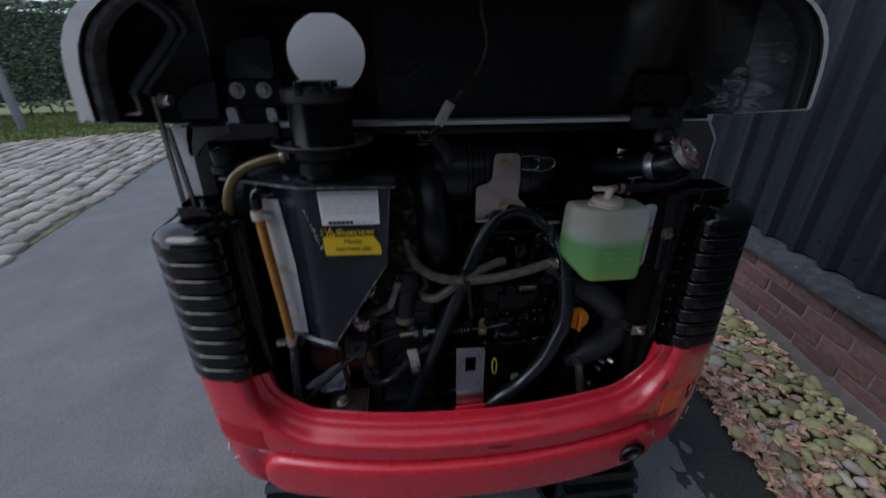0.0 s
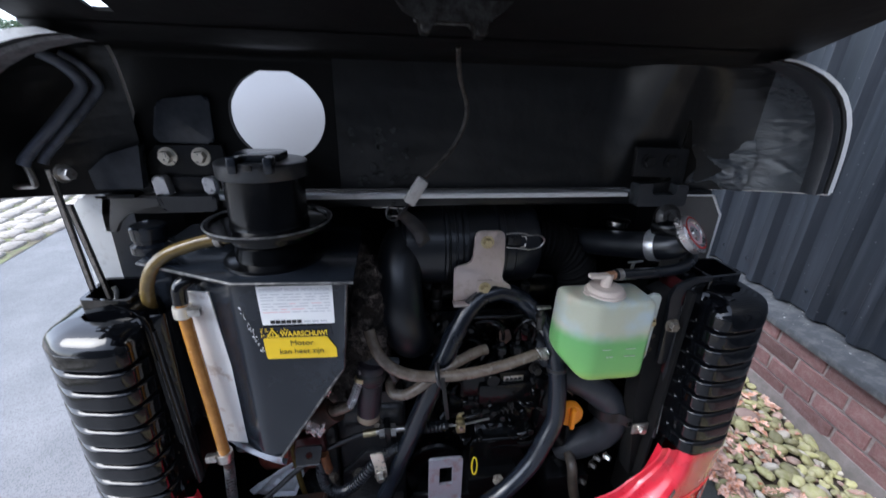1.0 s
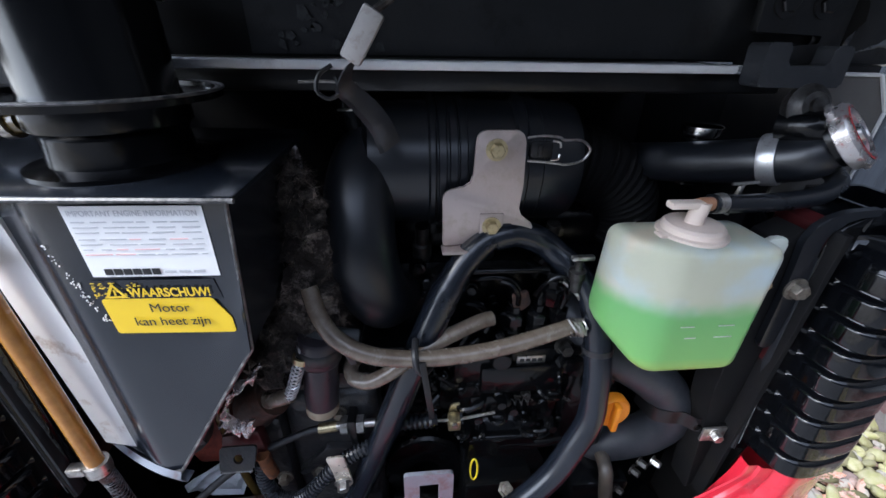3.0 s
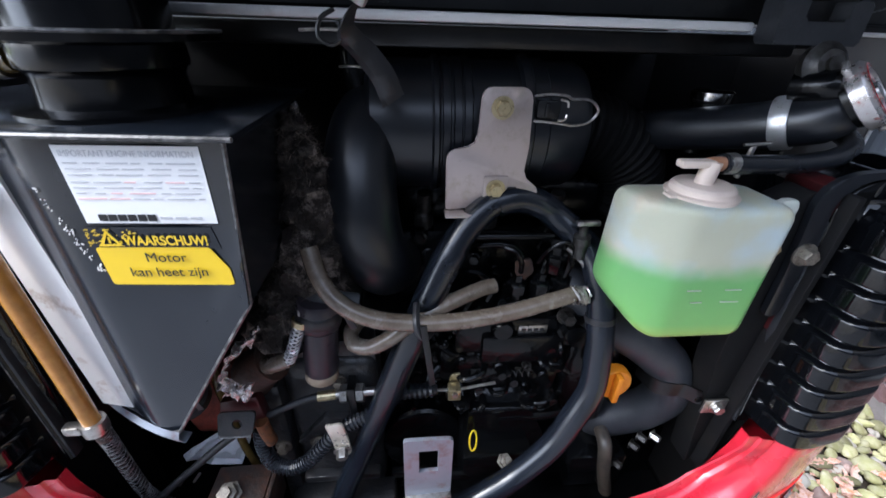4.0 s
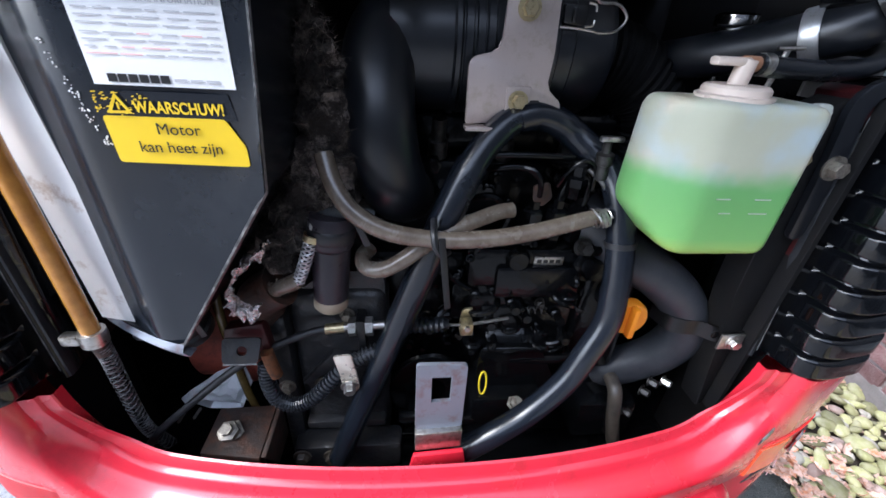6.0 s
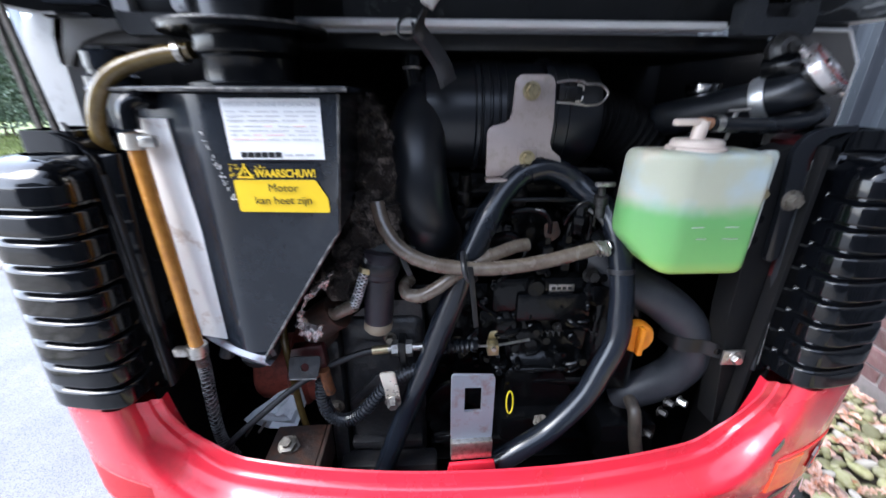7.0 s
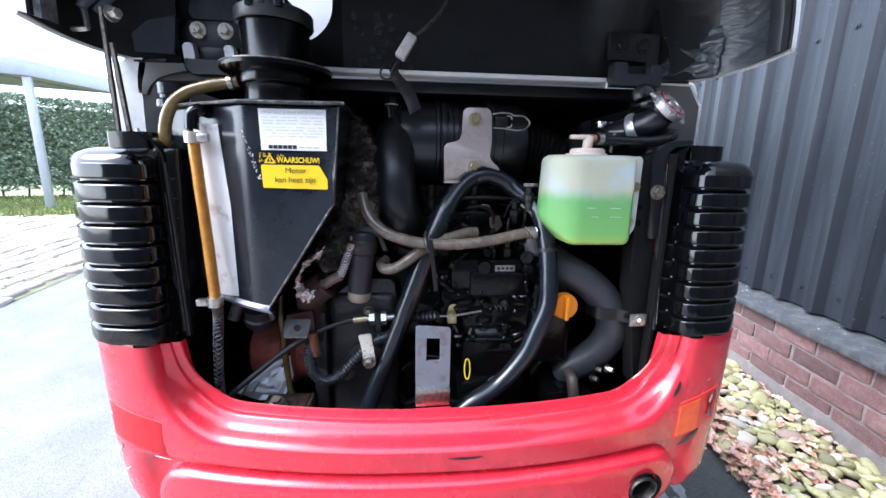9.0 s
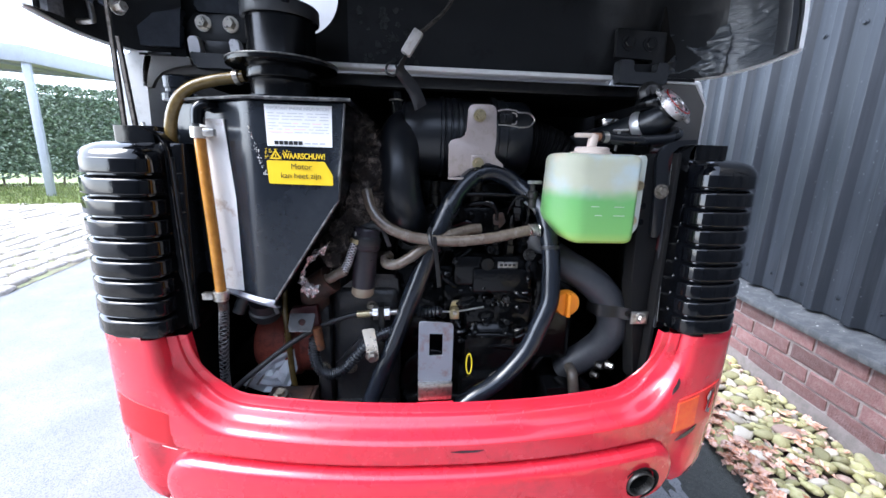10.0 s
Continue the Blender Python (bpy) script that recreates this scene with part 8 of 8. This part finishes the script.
# ---- hedge, carport and distance ----
def hedge():
    m = Matrix.Translation((-8.6, 13.6, 0)) @ Matrix.Rotation(radians(38), 4, "Z")
    length, depth, height = 16.0, 1.1, 2.75
    rnd = random.Random(21)
    core = box(-length / 2, length / 2, -depth * 0.3, depth * 0.3, 0.35, height - 0.25, 0.1)
    h = finish("hedge", bmesh.new(), TWIG)
    tagged(h, "tall clipped evergreen hedge with dense glossy leaves", "hedge")
    h.matrix_world = m
    c = finish("core", core, LEAF, h)
    for nm, count, mat, sz in (("leaves", 30000, LEAF, 0.055), ("pale_leaves", 15000, LEAF_PALE, 0.05)):
        pts, faces = [], []
        for i in range(count):
            x = rnd.uniform(-length / 2, length / 2)
            z = 0.22 + (height - 0.22) * rnd.random() ** 0.9
            side = rnd.random()
            y = (-depth / 2 + 0.22 * rnd.random() ** 2) if side < 0.85 else rnd.uniform(-depth / 2, depth / 2)
            if side >= 0.85:
                z = height - 0.15 * rnd.random()
            y += 0.12 * noise.noise(Vector((x * 0.9, z * 1.1, 3)))
            z += 0.10 * noise.noise(Vector((x * 1.3, 9, 1)))
            a, b, g = rnd.uniform(0, 6.28), rnd.uniform(-1, 1), rnd.uniform(0, 6.28)
            u = Vector((math.cos(a), math.sin(a) * 0.6, b)).normalized() * sz * rnd.uniform(0.6, 1.3)
            v = u.cross(Vector((math.sin(g), math.cos(g), 0.4))).normalized() * sz * 0.45
            p = Vector((x, y, z))
            k = len(pts)
            pts += [p - u, p + v, p + u, p - v]
            faces.append((k, k + 1, k + 2, k + 3))
        me = bpy.data.meshes.new(nm)
        me.from_pydata(pts, [], faces)
        me.materials.append(mat)
        ob = new(nm, me)
        ob.parent = h
        ob["kind"] = "stuff"
    for i in range(44):
        x = -length / 2 + length * (i + rnd.uniform(0.2, 0.8)) / 44
        bm = tube([(x, -0.25 + rnd.uniform(-0.1, 0.1), -0.02), (x + rnd.uniform(-0.05, 0.05), -0.2, 0.3), (x + rnd.uniform(-0.1, 0.1), -0.1, 0.75)], lambda t: 0.028 - 0.012 * t, 7, 3)
        finish("stem", bm, TWIG, h)


hedge()


def carport():
    cp = finish("carport", bmesh.new(), GALVANISED)
    tagged(cp, "flat-roofed carport on thin galvanised posts", "carport")
    a, b = Vector((-7.87, 9.15, 0)), Vector((-7.40, 11.20, 0))
    d = Vector((0.92, 0.39, 0))
    for p in (a - d * 0.05 + Vector((0, 0.1, 0)), a - d * 4.5 + Vector((0, 0.1, 0)), b - d * 4.5):
        bm = box(-0.065, 0.065, -0.065, 0.065, 0, 2.74, 0.008, None, Matrix.Translation(p) @ Matrix.Rotation(radians(23), 4, "Z"))
        finish("post", bm, GALVANISED, cp)
    q = [a - d * 7, a, b, b - d * 7]
    finish("roof", prism([(p.x, p.y) for p in q], "z", 2.80, 3.03, 0.01), ROOF_GREY, cp)
    # edge boards round the roof
    for p, e in ((q[0], q[1]), (q[1], q[2]), (q[2], q[3])):
        run = (e - p).normalized()
        m = Matrix.Translation(p) @ Matrix.Rotation(math.atan2(run.y, run.x), 4, "Z")
        finish("fascia", box(-0.02, (e - p).length + 0.02, -0.035, -0.004, 2.74, 3.06, 0.006, None, m), GALVANISED, cp)
    for k in range(4):
        p = a - d * (0.9 + 1.5 * k)
        run = b - a
        finish("rafter", box(0, run.length, -0.04, 0.04, 2.745, 2.80, 0.004, None, Matrix.Translation(p) @ Matrix.Rotation(math.atan2(run.y, run.x), 4, "Z")), GALVANISED, cp)


carport()


# ---- pieces: bricks, cobbles, pebbles, leaves ----
def chip(w, d, h, bevel, seed, rough=0.0):
    """A rounded block sitting on z = 0 with small unevenness, few faces."""
    rnd = random.Random(seed)
    bm = bmesh.new()
    lo = [(-w / 2, -d / 2), (w / 2, -d / 2), (w / 2, d / 2), (-w / 2, d / 2)]
    rows = []
    for z, k in ((0, 1.0), (h - bevel, 1.0), (h, 1 - 2 * bevel / min(w, d))):
        rows.append([(x * k + rnd.uniform(-rough, rough), y * k + rnd.uniform(-rough, rough), z + (rnd.uniform(-rough, rough) if z else 0)) for x, y in lo])
    grid(rows, bm, True)
    bm.faces.new([v for v in bm.verts][-4:])
    bmesh.ops.recalc_face_normals(bm, faces=bm.faces)
    me = bpy.data.meshes.new("piece")
    bm.to_mesh(me)
    bm.free()
    return me


def bricks():
    kinds = []
    for k in range(4):
        me = chip(0.215, 0.0625, 0.009, 0.0035, k, 0.0028)
        me.materials.append(BRICK)
        kinds.append(me)
        rnd = random.Random(2)
    count = 0
    # local frame of the wall: y along it, -x outward
    face = Matrix.Rotation(radians(-90), 4, "Y") @ Matrix.Rotation(radians(90), 4, "Z")
    for c in range(5):
        z = 0.3265 - 0.074 * c
        for i in range(-9, 22):
            y = i * 0.229 + (0.1145 if c % 2 == 0 else 0.0) + 0.005
            if count >= 300 or z < 0.0:
                continue
            b = new("brick", kinds[rnd.randrange(4)])
            b.parent = plinth
            b.matrix_local = Matrix.Translation((0.0075 + rnd.uniform(-0.0015, 0.0015), y, z)) @ face
            count += 1


bricks()


def cobbles():
    kinds = []
    for k in range(5):
        rnd = random.Random(k + 40)
        bm = bmesh.new()
        w, d = 0.20, 0.15
        ring0 = rounded([(-w / 2, -d / 2), (w / 2, -d / 2), (w / 2, d / 2), (-w / 2, d / 2)], 0.035, 2)
        rows = [[(x, y, -0.005) for x, y in ring0], [(x * 0.99, y * 0.99, 0.012) for x, y in ring0], [(x * 0.86, y * 0.86, 0.024) for x, y in ring0]]
        for r in rows:
            for j, p in enumerate(r):
                r[j] = (p[0] + rnd.uniform(-0.006, 0.006), p[1] + rnd.uniform(-0.006, 0.006), p[2] + rnd.uniform(-0.002, 0.002))
        grid(rows, bm, True)
        bm.faces.new([v for v in bm.verts][-len(ring0):])
        bmesh.ops.recalc_face_normals(bm, faces=bm.faces)
        me = bpy.data.meshes.new("cobble")
        bm.to_mesh(me)
        bm.free()
        me.materials.append(COBBLE)
        for p in me.polygons:
            p.use_smooth = True
        kinds.append(me)
    rnd = random.Random(77)
    single = 0
    pts, faces = [], []
    spots = []
    for j in range(0, 20):
        for i in range(-30, 46):
            s, w = i * 0.235 + (0.117 if j % 2 else 0) + rnd.uniform(-0.015, 0.015), 0.10 + j * 0.21 + rnd.uniform(-0.015, 0.015) + 0.05 * math.sin(i * 0.7)
            q = strip_point(s, w, 0)
            if beyond_lawn(q[0], q[1]) < 0.02:
                spots.append((s, w))
    spots.sort(key=lambda q: abs(q[0] - 1.2) + q[1] * 0.7)
    for s, w in spots:
        m = Matrix.Translation(strip_point(s, w, 0.004 + rnd.uniform(-0.004, 0.006))) @ Matrix.Rotation(math.atan2(RUN.y, RUN.x) + rnd.uniform(-0.12, 0.12), 4, "Z") @ Matrix.Rotation(rnd.uniform(-0.04, 0.04), 4, "X") @ Matrix.Diagonal((rnd.uniform(0.9, 1.08), rnd.uniform(1.0, 1.25), 1, 1))
        me = kinds[rnd.randrange(5)]
        if single < 300:
            o = new("cobble", me)
            o.parent = cobble_bed
            o.matrix_local = m
            single += 1
        else:
            k = len(pts)
            pts += [m @ v.co for v in me.vertices]
            faces += [tuple(k + i for i in p.vertices) for p in me.polygons]
    me = bpy.data.meshes.new("cobbles")
    me.from_pydata(pts, [], faces)
    me.materials.append(COBBLE)
    ob = new("cobbles", me)
    ob.parent = cobble_bed
    ob["kind"] = "stuff"


cobbles()


def dirt_strip():
    """Dark gritty soil washed on to the asphalt beside the pebbles, with a ragged edge."""
    rows = []
    for k in range(361):
        t = -4.0 + 0.025 * k
        reach = 0.40 + 0.08 * noise.noise(Vector((t * 1.3, 4, 0))) + 0.03 * noise.noise(Vector((t * 6, 9, 0)))
        rows.append([bed_point(t, BED_W - 0.03 + (reach + 0.03) * j / 24, 0.006 - 0.012 * (j / 24) ** 1.5 + 0.005 * noise.noise(Vector((t * 11, j * 0.9, 2))) + 0.003 * noise.noise(Vector((t * 31, j * 2.1, 5)))) for j in range(25)])
    ob = tagged(new("dirt_strip", bpy.data.meshes.new("dirt_strip")), "dark gritty dirt along the edge of the asphalt", "dirt", kind="stuff")
    bm = grid(rows)
    bm.to_mesh(ob.data)
    bm.free()
    ob.data.materials.append(DIRT)
    for p in ob.data.polygons:
        p.use_smooth = True


dirt_strip()


def pebbles():
    kinds = []
    for k in range(10):
        bm = bmesh.new()
        bmesh.ops.create_icosphere(bm, subdivisions=2, radius=1.0)
        rnd = random.Random(k)
        off = Vector((rnd.uniform(0, 50), rnd.uniform(0, 50), 0))
        flat = rnd.uniform(0.42, 0.68)
        for v in bm.verts:
            n = v.co.normalized()
            v.co = n * (1 + 0.30 * noise.noise(n * 0.9 + off) + 0.10 * noise.noise(n * 2.3 + off))
            v.co.y *= 0.76
            v.co.z *= flat
        for mat in (PEBBLE, PEBBLE_PALE, PEBBLE_PINK):
            me = bpy.data.meshes.new("pebble")
            bm.to_mesh(me)
            me.materials.append(mat)
            for p in me.polygons:
                p.use_smooth = True
            kinds.append((me, mat))
        bm.free()
    rnd = random.Random(31)
    spots = []
    # thrown down one by one, keeping a little distance
    cells = {}
    tries = 0
    while tries < 110000 and len(spots) < 8200:
        tries += 1
        s, w = rnd.uniform(-4.0, 6.5), rnd.uniform(0.01, BED_W)
        r = rnd.choice((0.013, 0.018, 0.023, 0.028, 0.033, 0.038))
        key = (int(s / 0.06), int(w / 0.06))
        ok = True
        for a in (-1, 0, 1):
            for b in (-1, 0, 1):
                for q in cells.get((key[0] + a, key[1] + b), ()):
                    if (q[0] - s) ** 2 + (q[1] - w) ** 2 < ((q[2] + r) * 0.62) ** 2:
                        ok = False
        if ok:
            cells.setdefault(key, []).append((s, w, r))
            spots.append((s, w, r))
    spots.sort(key=lambda q: abs(q[0] + 0.25))
    bunch = {PEBBLE: ([], []), PEBBLE_PALE: ([], []), PEBBLE_PINK: ([], [])}
    for i, (s, w, r) in enumerate(spots):
        me, mat = kinds[3 * rnd.randrange(10) + rnd.choices((0, 1, 2), (0.74, 0.18, 0.08))[0]]
        p = bed_point(s, w, 0.012 + r * 0.28 + 0.016 * (1 - abs(2 * w / BED_W - 1)) + rnd.uniform(-0.006, 0.010))
        m = Matrix.Translation(p) @ Euler((rnd.uniform(-0.55, 0.55), rnd.uniform(-0.55, 0.55), rnd.uniform(0, 6.28))).to_matrix().to_4x4() @ Matrix.Diagonal((r * rnd.uniform(0.95, 1.22), r * rnd.uniform(0.9, 1.2), r * rnd.uniform(0.8, 1.1), 1))
        if i < 300:
            o = new("pebble", me)
            o.parent = pebble_bed
            o.matrix_local = m
        else:
            pts, faces = bunch[mat]
            k = len(pts)
            pts += [m @ v.co for v in me.vertices]
            faces += [tuple(k + j for j in f.vertices) for f in me.polygons]
    for mat, (pts, faces) in bunch.items():
        me = bpy.data.meshes.new("pebbles")
        me.from_pydata(pts, [], faces)
        me.materials.append(mat)
        for p in me.polygons:
            p.use_smooth = True
        o = new("pebbles", me)
        o.parent = pebble_bed
        o["kind"] = "stuff"
    # fallen leaves, thick along the drive's edge
    pts, faces = [], []
    for i in range(3000):
        s = rnd.uniform(-4.0, 5.0) if i % 2 else rnd.uniform(-1.6, 1.6)
        w = BED_W + 0.02 - 0.20 * rnd.random() ** 1.5 if rnd.random() < 0.58 else rnd.uniform(0.02, BED_W)
        if noise.noise(Vector((s * 5, w * 5, 2))) < -0.05 and w < BED_W - 0.06:
            continue
        p = Vector(bed_point(s, w, 0.028 + rnd.uniform(0, 0.024) * (1 if w < BED_W else 0.3)))
        a = rnd.uniform(0, 6.28)
        sz = rnd.uniform(0.014, 0.036)
        tilt = Euler((rnd.uniform(-0.5, 0.5), rnd.uniform(-0.5, 0.5), a)).to_matrix()
        curl, cup = rnd.uniform(-0.3, 0.6), rnd.uniform(0.1, 0.8)
        # lobed blade on both sides of a folded midrib
        outline = [(-1.0, 0.03), (-0.62, 0.34), (-0.35, 0.20), (0.0, 0.46), (0.28, 0.24), (0.58, 0.36), (0.80, 0.12), (1.05, 0.0)]
        k = len(pts)
        for side in (0, 1, -1):
            for u, v in outline:
                jag = 1 + 0.25 * math.sin(u * 9 + i)
                q = Vector((u, v * side * jag, curl * u * u * 0.6 + cup * abs(v * side) + rnd.uniform(-0.05, 0.05))) * sz
                pts.append(p + tilt @ q)
        m_ = len(outline)
        for j in range(m_ - 1):
            faces.append((k + j, k + j + 1, k + m_ + j + 1, k + m_ + j))
            faces.append((k + j + 1, k + j, k + 2 * m_ + j, k + 2 * m_ + j + 1))
    me = bpy.data.meshes.new("fallen_leaves")
    me.from_pydata(pts, [], faces)
    me.materials.append(DEAD_LEAF)
    tagged(new("fallen_leaves", me), "brown and pinkish fallen leaves among the pebbles", "leaves", kind="stuff")


pebbles()
